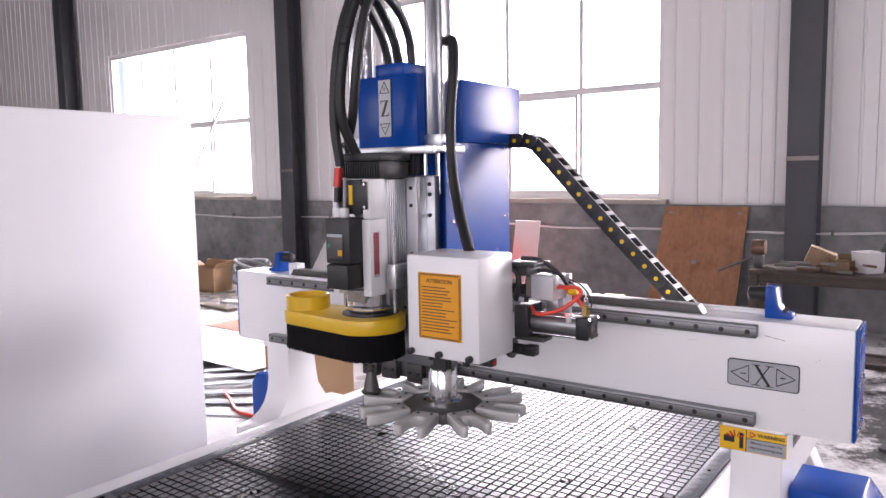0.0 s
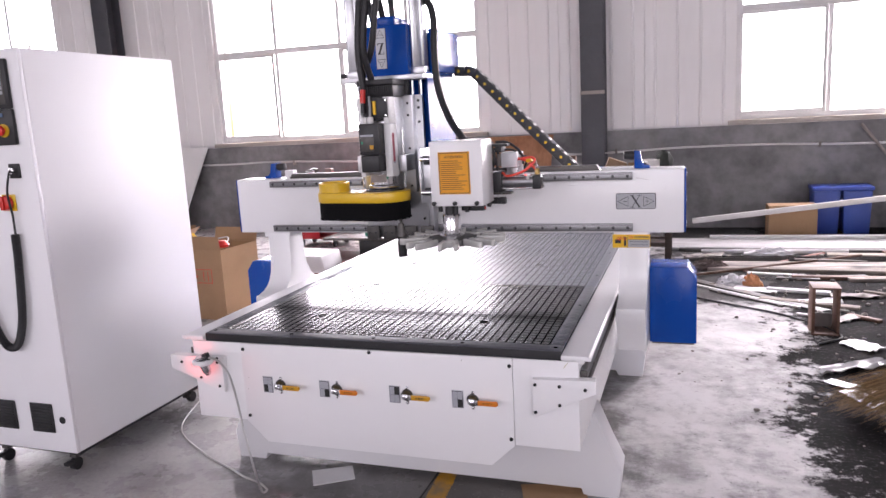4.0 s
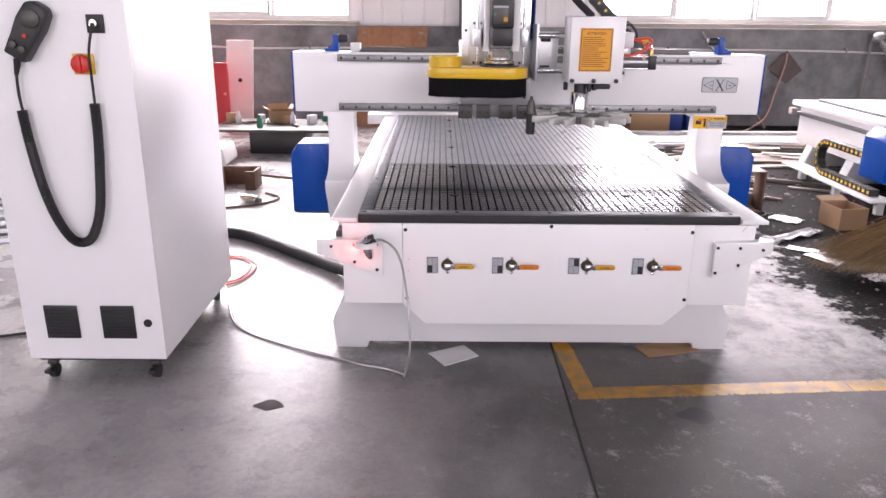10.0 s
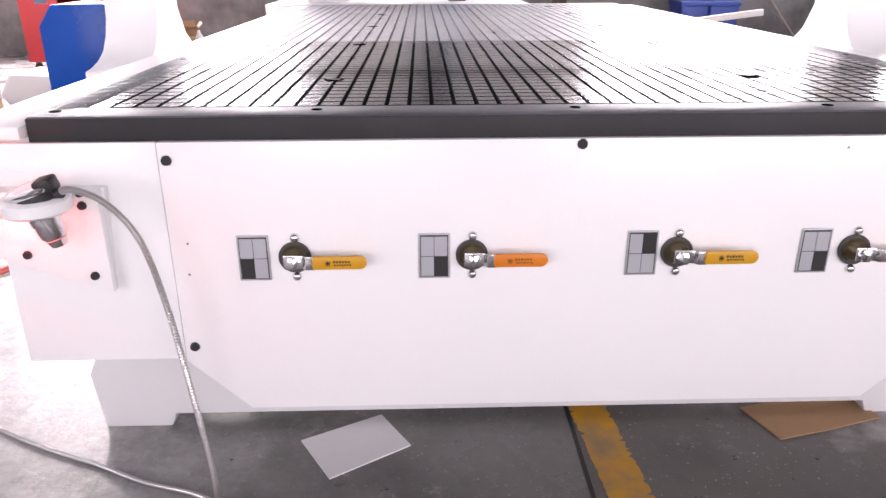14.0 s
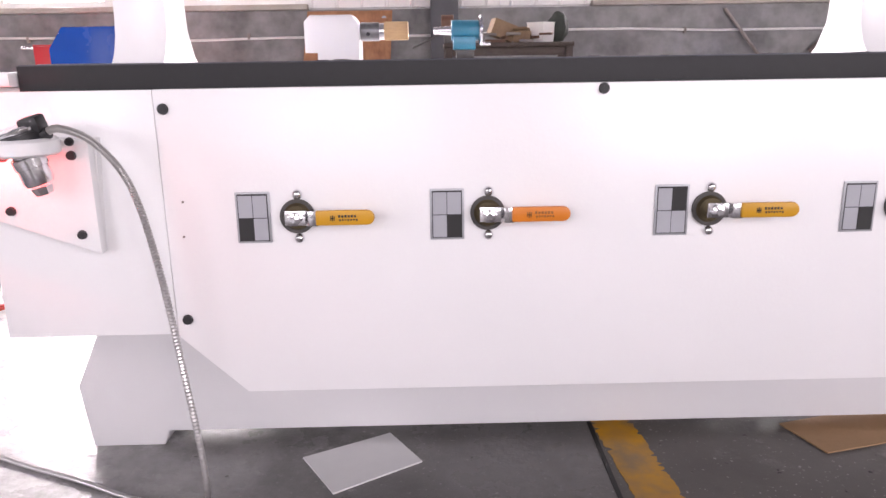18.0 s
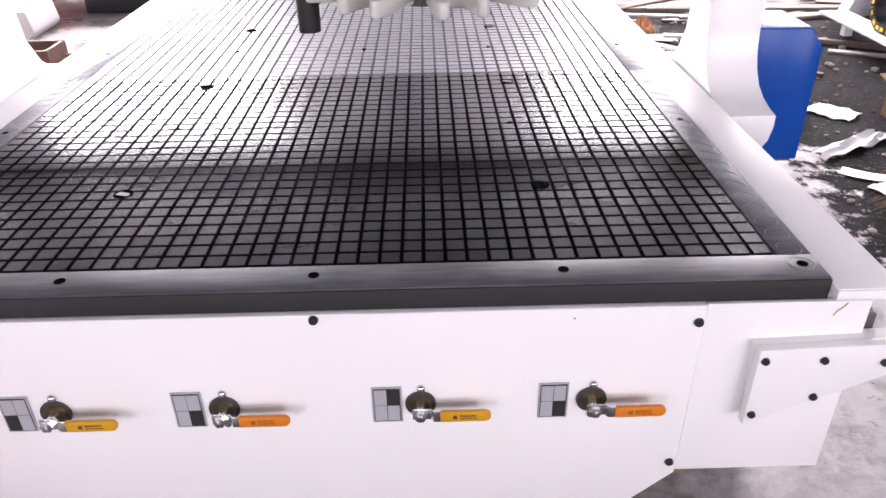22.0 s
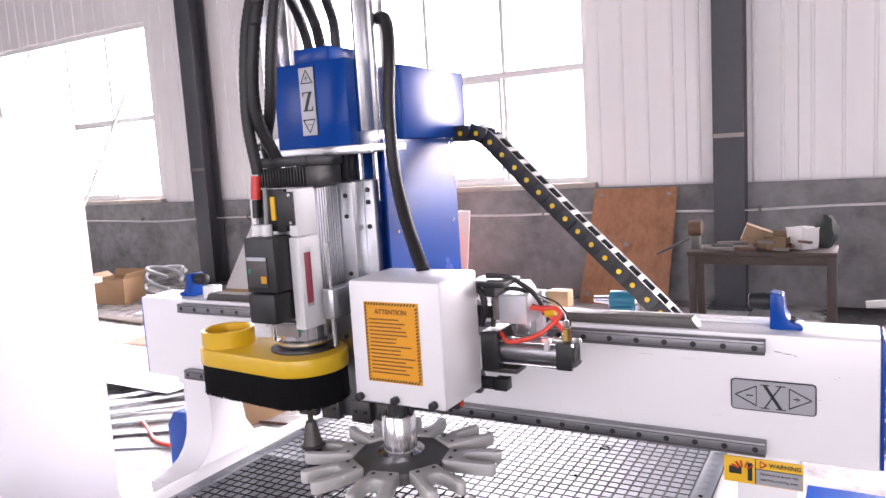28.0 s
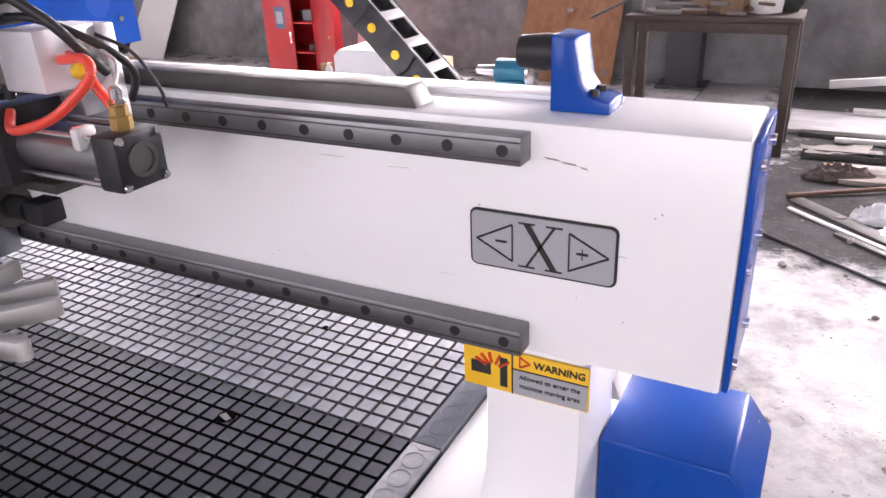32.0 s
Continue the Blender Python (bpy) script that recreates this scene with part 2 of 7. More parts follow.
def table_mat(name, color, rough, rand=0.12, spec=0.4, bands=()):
    """Phenolic board skimmed across its width, with gloss and base tone set along y: bands of (y, gloss, tone)."""
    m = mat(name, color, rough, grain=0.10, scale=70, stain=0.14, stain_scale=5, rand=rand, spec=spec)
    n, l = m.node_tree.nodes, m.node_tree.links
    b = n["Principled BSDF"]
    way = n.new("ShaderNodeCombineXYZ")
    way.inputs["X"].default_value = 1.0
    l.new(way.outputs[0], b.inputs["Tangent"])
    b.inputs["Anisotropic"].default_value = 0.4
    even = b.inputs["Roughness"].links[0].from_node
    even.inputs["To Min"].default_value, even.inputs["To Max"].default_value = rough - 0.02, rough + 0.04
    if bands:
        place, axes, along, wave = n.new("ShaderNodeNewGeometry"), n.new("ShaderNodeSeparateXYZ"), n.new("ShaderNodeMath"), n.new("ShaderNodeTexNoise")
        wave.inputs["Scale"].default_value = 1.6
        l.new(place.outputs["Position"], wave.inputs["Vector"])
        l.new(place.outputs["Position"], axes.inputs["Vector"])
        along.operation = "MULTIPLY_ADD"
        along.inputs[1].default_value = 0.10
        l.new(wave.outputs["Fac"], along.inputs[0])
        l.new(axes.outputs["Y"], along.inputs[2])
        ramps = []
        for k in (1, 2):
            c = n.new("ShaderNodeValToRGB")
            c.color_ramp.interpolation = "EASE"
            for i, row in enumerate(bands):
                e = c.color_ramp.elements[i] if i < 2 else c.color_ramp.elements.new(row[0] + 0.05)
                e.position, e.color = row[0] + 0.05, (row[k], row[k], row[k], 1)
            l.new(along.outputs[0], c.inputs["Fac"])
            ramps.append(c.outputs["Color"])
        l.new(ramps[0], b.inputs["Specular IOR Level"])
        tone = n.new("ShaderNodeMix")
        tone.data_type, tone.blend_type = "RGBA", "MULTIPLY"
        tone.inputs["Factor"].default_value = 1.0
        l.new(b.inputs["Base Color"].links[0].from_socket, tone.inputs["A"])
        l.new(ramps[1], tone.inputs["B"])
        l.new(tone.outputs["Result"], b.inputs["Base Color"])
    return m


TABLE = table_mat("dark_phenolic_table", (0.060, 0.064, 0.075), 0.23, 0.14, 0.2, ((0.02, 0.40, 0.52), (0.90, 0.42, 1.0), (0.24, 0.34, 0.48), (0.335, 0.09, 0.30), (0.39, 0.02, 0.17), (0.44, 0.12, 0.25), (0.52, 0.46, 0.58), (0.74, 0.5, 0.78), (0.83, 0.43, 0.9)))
BORDER = mat("scuffed_table_border", (0.062, 0.066, 0.078), 0.45, grain=0.3, scale=60, stain=0.8, stain_scale=11, spec=0.16, streak=(0.3, 2.4, 1), tint=(0.15, 0.157, 0.178))
# Far plate: dust plus window glare mixed into a paler, bluer colour.
TABLE_FAR = table_mat("dusty_glare_table", (0.15, 0.164, 0.192), 0.33, 0.06, 0.5)
# Groove floors, walls and chamfers take near-black in place of recess shade.
GROOVE = mat("groove_shade_black", (0.006, 0.006, 0.007), 0.9, grain=0.1, stain=0.1, spec=0.05)
HOLE = mat("dark_hole", (0.005, 0.005, 0.005), 1.0, grain=0.1, stain=0.1, spec=0.0)
# Far grooves carry the same dust and glare in their grey.
GROOVE_FAR = mat("dusty_glare_groove", (0.07, 0.075, 0.085), 0.6, grain=0.1, stain=0.1)


def floor_material():
    """Polished concrete with pale dust, scuffs and a ragged spill of black grit on the side of the second machine."""
    m = bpy.data.materials.new("dusty_polished_concrete")
    m.use_nodes = True
    n, l = m.node_tree.nodes, m.node_tree.links
    b = n["Principled BSDF"]
    co = n.new("ShaderNodeTexCoord")
    sep = n.new("ShaderNodeSeparateXYZ")
    l.new(co.outputs["Object"], sep.inputs[0])

    def noise_tex(scale, detail=6, rough=0.55):
        t = n.new("ShaderNodeTexNoise")
        t.inputs["Scale"].default_value, t.inputs["Detail"].default_value, t.inputs["Roughness"].default_value = scale, detail, rough
        l.new(co.outputs["Object"], t.inputs["Vector"])
        return t.outputs["Fac"]

    def math_node(op, a, c=None):
        k = n.new("ShaderNodeMath")
        k.operation = op
        for i, v in enumerate((a, c)):
            if v is None:
                continue
            if isinstance(v, (int, float)):
                k.inputs[i].default_value = v
            else:
                l.new(v, k.inputs[i])
        return k.outputs[0]

    def ramp(v, lo, hi, to0=0.0, to1=1.0):
        k = n.new("ShaderNodeMapRange")
        for key, val in (("From Min", lo), ("From Max", hi), ("To Min", to0), ("To Max", to1)):
            k.inputs[key].default_value = val
        l.new(v, k.inputs["Value"])
        return k.outputs[0]

    def mixc(f, a, c):
        k = n.new("ShaderNodeMix")
        k.data_type = "RGBA"
        l.new(f, k.inputs["Factor"])
        for key, v in (("A", a), ("B", c)):
            if isinstance(v, tuple):
                k.inputs[key].default_value = (*v, 1)
            else:
                l.new(v, k.inputs[key])
        return k.outputs["Result"]

    big, mid, fine = noise_tex(0.8), noise_tex(3.5, 8, 0.65), noise_tex(45, 5, 0.7)
    x, y = sep.outputs["X"], sep.outputs["Y"]
    # two slabs meet at the joint: a polished one and a browner, duller one
    slab = ramp(math_node("SUBTRACT", x, math_node("MULTIPLY", y, 0.0097)), 0.088, 0.094)
    base = mixc(ramp(big, 0.35, 0.7), (0.21, 0.203, 0.2), (0.145, 0.139, 0.136))
    base = mixc(slab, base, mixc(ramp(big, 0.35, 0.7), (0.172, 0.162, 0.153), (0.118, 0.110, 0.104)))
    base = mixc(ramp(mid, 0.45, 0.75, 0, 0.5), base, (0.10, 0.096, 0.093))
    speck = noise_tex(120, 2, 0.5)
    base = mixc(ramp(speck, 0.66, 0.72, 0, 0.5), base, (0.55, 0.54, 0.52))
    # pale dust beside the machine and further back
    dustx = math_node("ADD", x, math_node("MULTIPLY", math_node("SUBTRACT", mid, 0.5), 1.6))
    dust = math_node("MULTIPLY", ramp(dustx, 0.60, 0.9), ramp(y, 0.02, 0.40))
    dust2 = ramp(math_node("ADD", y, math_node("MULTIPLY", math_node("SUBTRACT", mid, 0.5), 2.5)), 0.9, 2.6, 0, 0.85)
    beside = dust
    dust = math_node("MAXIMUM", dust, dust2)
    # Left side: dust, with window glare also put into the pale colour.
    dust = math_node("MAXIMUM", dust, ramp(math_node("ADD", x, math_node("MULTIPLY", math_node("SUBTRACT", mid, 0.5), 1.4)), -0.15, -0.9, 0, 0.9))
    dust = math_node("MULTIPLY", dust, ramp(fine, 0.25, 0.6, 0.45, 1.0))
    base = mixc(dust, base, (0.43, 0.42, 0.415))
    base = mixc(math_node("MULTIPLY", beside, ramp(noise_tex(5, 8, 0.7), 0.3, 0.5)), base, (0.53, 0.52, 0.515))
    cloud = ramp(noise_tex(2.3, 7, 0.62), 0.42, 0.64, 0.0, 0.42)
    base = mixc(cloud, base, (0.15, 0.145, 0.142))
    scuff = math_node("MULTIPLY", ramp(noise_tex(6, 10, 0.82), 0.56, 0.64), ramp(noise_tex(1.1, 4, 0.6), 0.40, 0.58, 0.12, 0.9))
    grime = math_node("MULTIPLY", ramp(noise_tex(2.2, 9, 0.72), 0.52, 0.64), 0.55)
    base = mixc(grime, base, (0.09, 0.086, 0.083))
    dots = ramp(noise_tex(31, 3, 0.6), 0.70, 0.74)
    base = mixc(dots, base, (0.05, 0.047, 0.045))
    base = mixc(scuff, base, (0.40, 0.39, 0.385))
    smear = math_node("MULTIPLY", ramp(noise_tex(2.6, 10, 0.72), 0.49, 0.64), ramp(x, 0.55, 0.8))
    smear = math_node("MULTIPLY", math_node("MULTIPLY", smear, ramp(y, 1.9, 0.6, 0.35, 0.85)), ramp(y, -0.2, 0.1))
    base = mixc(smear, base, (0.085, 0.082, 0.08))
    # black grit
    wob = math_node("ADD", math_node("MULTIPLY", math_node("SUBTRACT", noise_tex(1.3, 10, 0.68), 0.5), 1.3), math_node("MULTIPLY", math_node("SUBTRACT", noise_tex(9, 8, 0.75), 0.5), 1.1))
    gx = math_node("ADD", math_node("ADD", x, wob), math_node("MULTIPLY", y, -0.03))
    gy = math_node("ADD", y, math_node("MULTIPLY", wob, 0.6))
    g1 = math_node("MULTIPLY", ramp(gx, 1.50, 1.60), ramp(gy, 0.36, 0.46))
    g2 = math_node("MULTIPLY", ramp(math_node("ADD", x, wob), 0.65, 0.85), ramp(gy, 3.25, 3.45))
    grit = math_node("MAXIMUM", g1, math_node("MULTIPLY", g2, 0.9))
    grit = math_node("MULTIPLY", grit, ramp(fine, 0.2, 0.45, 0.75, 1.0))
    grit = math_node("MULTIPLY", grit, ramp(x, 7.5, 6.0))
    crumbs = math_node("MULTIPLY", ramp(noise_tex(22, 6, 0.75), 0.60, 0.66), ramp(math_node("ADD", x, wob), 0.5, 1.6, 0, 0.8))
    grit = math_node("MAXIMUM", grit, math_node("MULTIPLY", crumbs, ramp(y, -0.1, 0.3)))
    base = mixc(grit, base, mixc(ramp(mid, 0.4, 0.7), (0.014, 0.0135, 0.0135), (0.034, 0.032, 0.031)))
    l.new(base, b.inputs["Base Color"])
    dull = math_node("MAXIMUM", grit, math_node("MAXIMUM", math_node("MULTIPLY", slab, 0.62), beside))
    matt = math_node("MAXIMUM", math_node("MULTIPLY", grit, 0.5), math_node("MAXIMUM", math_node("MULTIPLY", slab, 0.31), math_node("MULTIPLY", beside, 0.26)))
    rough = math_node("ADD", ramp(mid, 0.3, 0.7, 0.19, 0.38), matt)
    l.new(rough, b.inputs["Roughness"])
    l.new(math_node("MULTIPLY", ramp(dull, 0.0, 1.0, 0.25, 0.12), ramp(grit, 0.0, 1.0, 1.0, 0.15)), b.inputs["Specular IOR Level"])
    bp = n.new("ShaderNodeBump")
    bp.inputs["Strength"].default_value, bp.inputs["Distance"].default_value = 0.35, 0.004
    l.new(math_node("ADD", fine, math_node("MULTIPLY", grit, 1.5)), bp.inputs["Height"])
    l.new(bp.outputs["Normal"], b.inputs["Normal"])
    return m


FLOORM = floor_material()


def glass_material():
    m = bpy.data.materials.new("window_glass")
    m.use_nodes = True
    b = m.node_tree.nodes["Principled BSDF"]
    b.inputs["Base Color"].default_value = (0.97, 0.98, 0.98, 1)
    b.inputs["Transmission Weight"].default_value, b.inputs["Roughness"].default_value, b.inputs["IOR"].default_value = 1.0, 0.02, 1.1
    return m


GLASS = glass_material()

EDGE = mat("sawn_phenolic_edge", (0.0160, 0.0160, 0.0180), 0.6, grain=0.15, scale=120, stain=0.15)

# ---- building helpers ----
ORIGIN = {}


def thing(name, label="", category="", at=(0, 0, 0), group="", kind=""):
    """An Empty at the thing's base; its parts are built in world places."""
    ob = new(name)
    ob.location = at
    ob.empty_display_size = 0.05
    ORIGIN[ob] = Vector(at)
    return tagged(ob, label, category, group, kind)


def link_mesh(name, bm, material, offset=None, smooth=False):
    me = bpy.data.meshes.new(name)
    if offset is not None:
        bm.transform(Matrix.Translation(-offset))
    bm.normal_update()
    bm.to_mesh(me)
    bm.free()
    me.materials.append(material)
    if smooth:
        me.shade_auto(radians(40)) if hasattr(me, "shade_auto") else me.polygons.foreach_set("use_smooth", [True] * len(me.polygons))
    return new(name, me)


def part(name, bm, material, parent, label="", smooth=True, kind=""):
    org = ORIGIN.get(parent, Vector((0, 0, 0)))
    ob = link_mesh(name, bm, material, org)
    if smooth:
        smooth_by_angle(ob.data)
    ob.parent = parent
    ORIGIN[ob] = org
    return tagged(ob, label, kind=kind)


def solo(name, bm, material, label="", category="", at=None, group="", kind="", smooth=True):
    """A thing that is one mesh."""
    org = Vector(at) if at is not None else Vector((0, 0, 0))
    ob = link_mesh(name, bm, material, org)
    if smooth:
        smooth_by_angle(ob.data)
    ob.location = org
    ORIGIN[ob] = org
    return tagged(ob, label, category, group, kind)


def smooth_by_angle(me, angle=0.7):
    """Smooth faces with the sharp edges kept."""
    bm = bmesh.new()
    bm.from_mesh(me)
    for f in bm.faces:
        f.smooth = True
    for e in bm.edges:
        e.smooth = len(e.link_faces) == 2 and e.calc_face_angle(0) < angle
    bm.to_mesh(me)
    bm.free()


def bevelled(bm, w, seg=2, angle=0.6):
    if w > 0:
        es = [e for e in bm.edges if len(e.link_faces) == 2 and e.calc_face_angle(0) > angle]
        bmesh.ops.bevel(bm, geom=es, offset=w, segments=seg, profile=0.5, affect="EDGES", clamp_overlap=True)
    return bm


def box(x0, x1, y0, y1, z0, z1, w=0.0, bm=None, seg=2):
    own = bmesh.new()
    bmesh.ops.create_cube(own, size=1)
    for v in own.verts:
        v.co = Vector(((x0 + x1) / 2 + v.co.x * (x1 - x0), (y0 + y1) / 2 + v.co.y * (y1 - y0), (z0 + z1) / 2 + v.co.z * (z1 - z0)))
    bevelled(own, w, seg)
    return merged(bm, own)


def merged(bm, own, m=None):
    if m is not None:
        own.transform(m)
    if bm is None:
        return own
    me = bpy.data.meshes.new("tmp")
    own.to_mesh(me)
    own.free()
    bm.from_mesh(me)
    bpy.data.meshes.remove(me)
    return bm


def cyl(p0, p1, r, r2=None, seg=24, w=0.0, bm=None):
    a, b = Vector(p0), Vector(p1)
    own = bmesh.new()
    bmesh.ops.create_cone(own, cap_ends=True, segments=seg, radius1=r, radius2=r if r2 is None else r2, depth=(b - a).length)
    if w:
        bevelled(own, w, 2, 0.9)
    q = (b - a).to_track_quat("Z", "Y").to_matrix().to_4x4()
    own.transform(Matrix.Translation((a + b) / 2) @ q)
    return merged(bm, own)


def prism(pts, axis, a, b, w=0.0, bm=None, seg=2):
    """A flat outline pushed along an axis from a to b. pts are the other two coordinates, in xyz order."""
    own = bmesh.new()

    def place(p, d):
        return {"x": (d, p[0], p[1]), "y": (p[0], d, p[1]), "z": (p[0], p[1], d)}[axis]

    lo, hi = [own.verts.new(place(p, a)) for p in pts], [own.verts.new(place(p, b)) for p in pts]
    own.faces.new(lo)
    own.faces.new(list(reversed(hi)))
    for i in range(len(pts)):
        j = (i + 1) % len(pts)
        own.faces.new((lo[j], lo[i], hi[i], hi[j]))
    bmesh.ops.recalc_face_normals(own, faces=own.faces)
    bevelled(own, w, seg)
    return merged(bm, own)


def curve_points(ctrl, n=8):
    """A smooth line through the given points."""
    p = [Vector(c) for c in ctrl]
    p = [p[0] * 2 - p[1], *p, p[-1] * 2 - p[-2]]
    out = []
    for i in range(1, len(p) - 2):
        for k in range(n):
            t = k / n
            a, b, c, d = p[i - 1], p[i], p[i + 1], p[i + 2]
            out.append(0.5 * ((2 * b) + (c - a) * t + (2 * a - 5 * b + 4 * c - d) * t * t + (3 * b - a - 3 * c + d) * t ** 3))
    out.append(p[-2])
    return out


def tube(ctrl, r, seg=10, n=8, bm=None, ribs=0.0, smooth_line=True):
    """A round hose along a line; ribs gives it a corrugated skin."""
    line = curve_points(ctrl, n) if smooth_line else [Vector(c) for c in ctrl]
    own = bmesh.new()
    rings, up = [], Vector((0.13, 0.21, 1)).normalized()
    for i, c in enumerate(line):
        d = (line[min(i + 1, len(line) - 1)] - line[max(i - 1, 0)]).normalized()
        s = d.cross(up)
        if s.length < 0.05:
            s = d.cross(Vector((1, 0, 0)))
        s.normalize()
        u = s.cross(d).normalized()
        rr = r * (1 + (ribs if i % 2 else -ribs))
        rings.append([own.verts.new(c + rr * (math.cos(k * 2 * math.pi / seg) * s + math.sin(k * 2 * math.pi / seg) * u)) for k in range(seg)])
    for a, b in zip(rings, rings[1:]):
        for k in range(seg):
            own.faces.new((a[k], a[(k + 1) % seg], b[(k + 1) % seg], b[k]))
    own.faces.new(list(reversed(rings[0])))
    own.faces.new(rings[-1])
    bmesh.ops.recalc_face_normals(own, faces=own.faces)
    return merged(bm, own)


def lathe(profile, at, seg=32, bm=None, m=None):
    """A turned body: (radius, height) pairs round z."""
    own = bmesh.new()
    rings = [[own.verts.new((r * math.cos(k * 2 * math.pi / seg), r * math.sin(k * 2 * math.pi / seg), z)) for k in range(seg)] for r, z in profile]
    for a, b in zip(rings, rings[1:]):
        for k in range(seg):
            own.faces.new((a[k], a[(k + 1) % seg], b[(k + 1) % seg], b[k]))
    own.faces.new(list(reversed(rings[0])))
    own.faces.new(rings[-1])
    bmesh.ops.recalc_face_normals(own, faces=own.faces)
    own.transform(Matrix.Translation(at) if m is None else m)
    return merged(bm, own)


def lettering(text, size, m, depth=0.0006, bold=False):
    """Raised print in the built-in font, as a mesh."""
    c = bpy.data.curves.new("print", "FONT")
    c.body, c.size, c.align_x, c.align_y, c.extrude = text, size, "CENTER", "CENTER", depth
    c.offset = size * 0.02 if bold else 0
    ob = new("print", c)
    dg = bpy.context.evaluated_depsgraph_get()
    me = bpy.data.meshes.new_from_object(ob.evaluated_get(dg))
    bm = bmesh.new()
    bm.from_mesh(me)
    bm.transform(m)
    bpy.data.objects.remove(ob)
    bpy.data.curves.remove(c)
    bpy.data.meshes.remove(me)
    return bm


def front(x, y, z):
    """Pose of print on a surface that faces -y."""
    return pose(x, y, z, 90, 0, 0)

# ---- large structure ----
# Unseen roof, coloured dark to hold down the fill light.
ROOFM = mat("unseen_roof_grey", (0.15, 0.15, 0.16), 0.5, grain=0.1, scale=10, stain=0.2, stain_scale=0.8)
X0, X1, ROOF = -19.0, 11.0, 6.2
floor = solo("floor", box(X0 - 0.3, X1 + 0.3, BACK_Y - 0.3, WALL_Y + 0.3, -0.12, 0.0), FLOORM, "dusty polished concrete workshop floor with black grit", "floor", kind="structure")
ceiling = solo("ceiling", box(X0 - 0.3, X1 + 0.3, BACK_Y - 0.3, WALL_Y + 0.3, ROOF, ROOF + 0.15), ROOFM, "unseen plain grey roof that closes the workshop", "ceiling", kind="structure")


def clad_panel(x0, x1, z0, z1, y, ribs=4):
    """Trapezoid-ribbed steel sheet that faces -y."""
    w = (x1 - x0) / ribs
    pts = []
    for i in range(ribs):
        a = x0 + i * w
        pts += [(a, y), (a + w * 0.40, y), (a + w * 0.44, y - 0.012), (a + w * 0.50, y - 0.012), (a + w * 0.54, y), ]
    pts += [(x1 - 0.004, y), (x1 - 0.004, y + 0.03), (x0, y + 0.03)]
    return prism(pts, "z", z0, z1)


def solid_wall(name, boxes, material, label):
    bm = None
    for b in boxes:
        bm = box(*b, bm=bm)
    return solo(name, bm, material, label, "wall", kind="structure", smooth=False)


# the wall with the windows: cement below, ribbed sheet above
edges = [X0] + [e for w in WINDOWS for e in w] + [X1]
pier = [(edges[i], edges[i + 1]) for i in range(0, len(edges), 2)]
back_boxes = [(a, b, WALL_Y + 0.034, WALL_Y + 0.2, 1.18, ROOF) for a, b in pier] + [(a, b, WALL_Y + 0.034, WALL_Y + 0.2, HEAD, ROOF) for a, b in WINDOWS]
wall_north = solid_wall("wall_north", back_boxes, CLADDING, "workshop wall of pale ribbed steel sheet")
wall_base = solid_wall("wall_north_base", [(X0, X1, WALL_Y - 0.06, WALL_Y + 0.2, 0, 1.18)], CEMENT, "rough grey cement dado wall below the windows")
for a, b in pier + WINDOWS:
    z0 = HEAD + 0.02 if (a, b) in WINDOWS else 1.2
    n = max(1, round((b - a) / 0.9))
    for i in range(n):
        part("cladding_panel", clad_panel(a + (b - a) * i / n, a + (b - a) * (i + 1) / n, z0, ROOF, WALL_Y), CLADDING, wall_north, smooth=False)
for i, (a, b) in enumerate(WINDOWS):
    win = thing("window_%d" % (i + 1), "white-framed sliding workshop window glowing with daylight", "window", ((a + b) / 2, WALL_Y, SILL), kind="structure")
    y0, y1 = WALL_Y + 0.05, WALL_Y + 0.12
    for k, (p, q) in enumerate(((a, a + 0.06), (b - 0.06, b))):
        part("jamb", box(p, q, y0 - 0.02, y1 + 0.02, SILL, HEAD, 0.004), FRAMEW, win)
    for z, t in ((SILL, 0.06), (2.43, 0.075), (HEAD - 0.06, 0.06)):
        part("rail", box(a + 0.06, b - 0.06, y0 - 0.02, y1 + 0.02, z, z + t, 0.004), FRAMEW, win)
    for k in range(1, 4):
        x = a + (b - a) * k / 4
        for z0, z1 in ((SILL + 0.06, 2.43), (2.505, HEAD - 0.06)):
            part("mullion", box(x - 0.025, x + 0.025, y0, y1, z0, z1, 0.004), FRAMEW, win)
    for k in range(4):
        xa, xb = a + (b - a) * k / 4 + 0.03, a + (b - a) * (k + 1) / 4 - 0.03
        for z0, z1 in ((SILL + 0.05, 2.44), (2.50, HEAD - 0.05)):
            if k in (0, 2) and z0 < 2:
                sash = None
                for bx in ((xa, xa + 0.035, z0, z1), (xb - 0.035, xb, z0, z1), (xa + 0.035, xb - 0.035, z0, z0 + 0.045), (xa + 0.035, xb - 0.035, z1 - 0.04, z1)):
                    sash = box(bx[0], bx[1], y0 - 0.03, y0 - 0.002, bx[2], bx[3], 0.003, bm=sash)
                part("sash", sash, FRAMEW, win)
            pane = part("pane", box(xa, xb, y0 + 0.03, y0 + 0.035, z0, z1), GLASS, win)
            pane.visible_shadow = False
    part("window_sill", box(a - 0.08, b + 0.08, WALL_Y - 0.10, WALL_Y + 0.05, SILL - 0.055, SILL - 0.002, 0.006), SILLM, win)

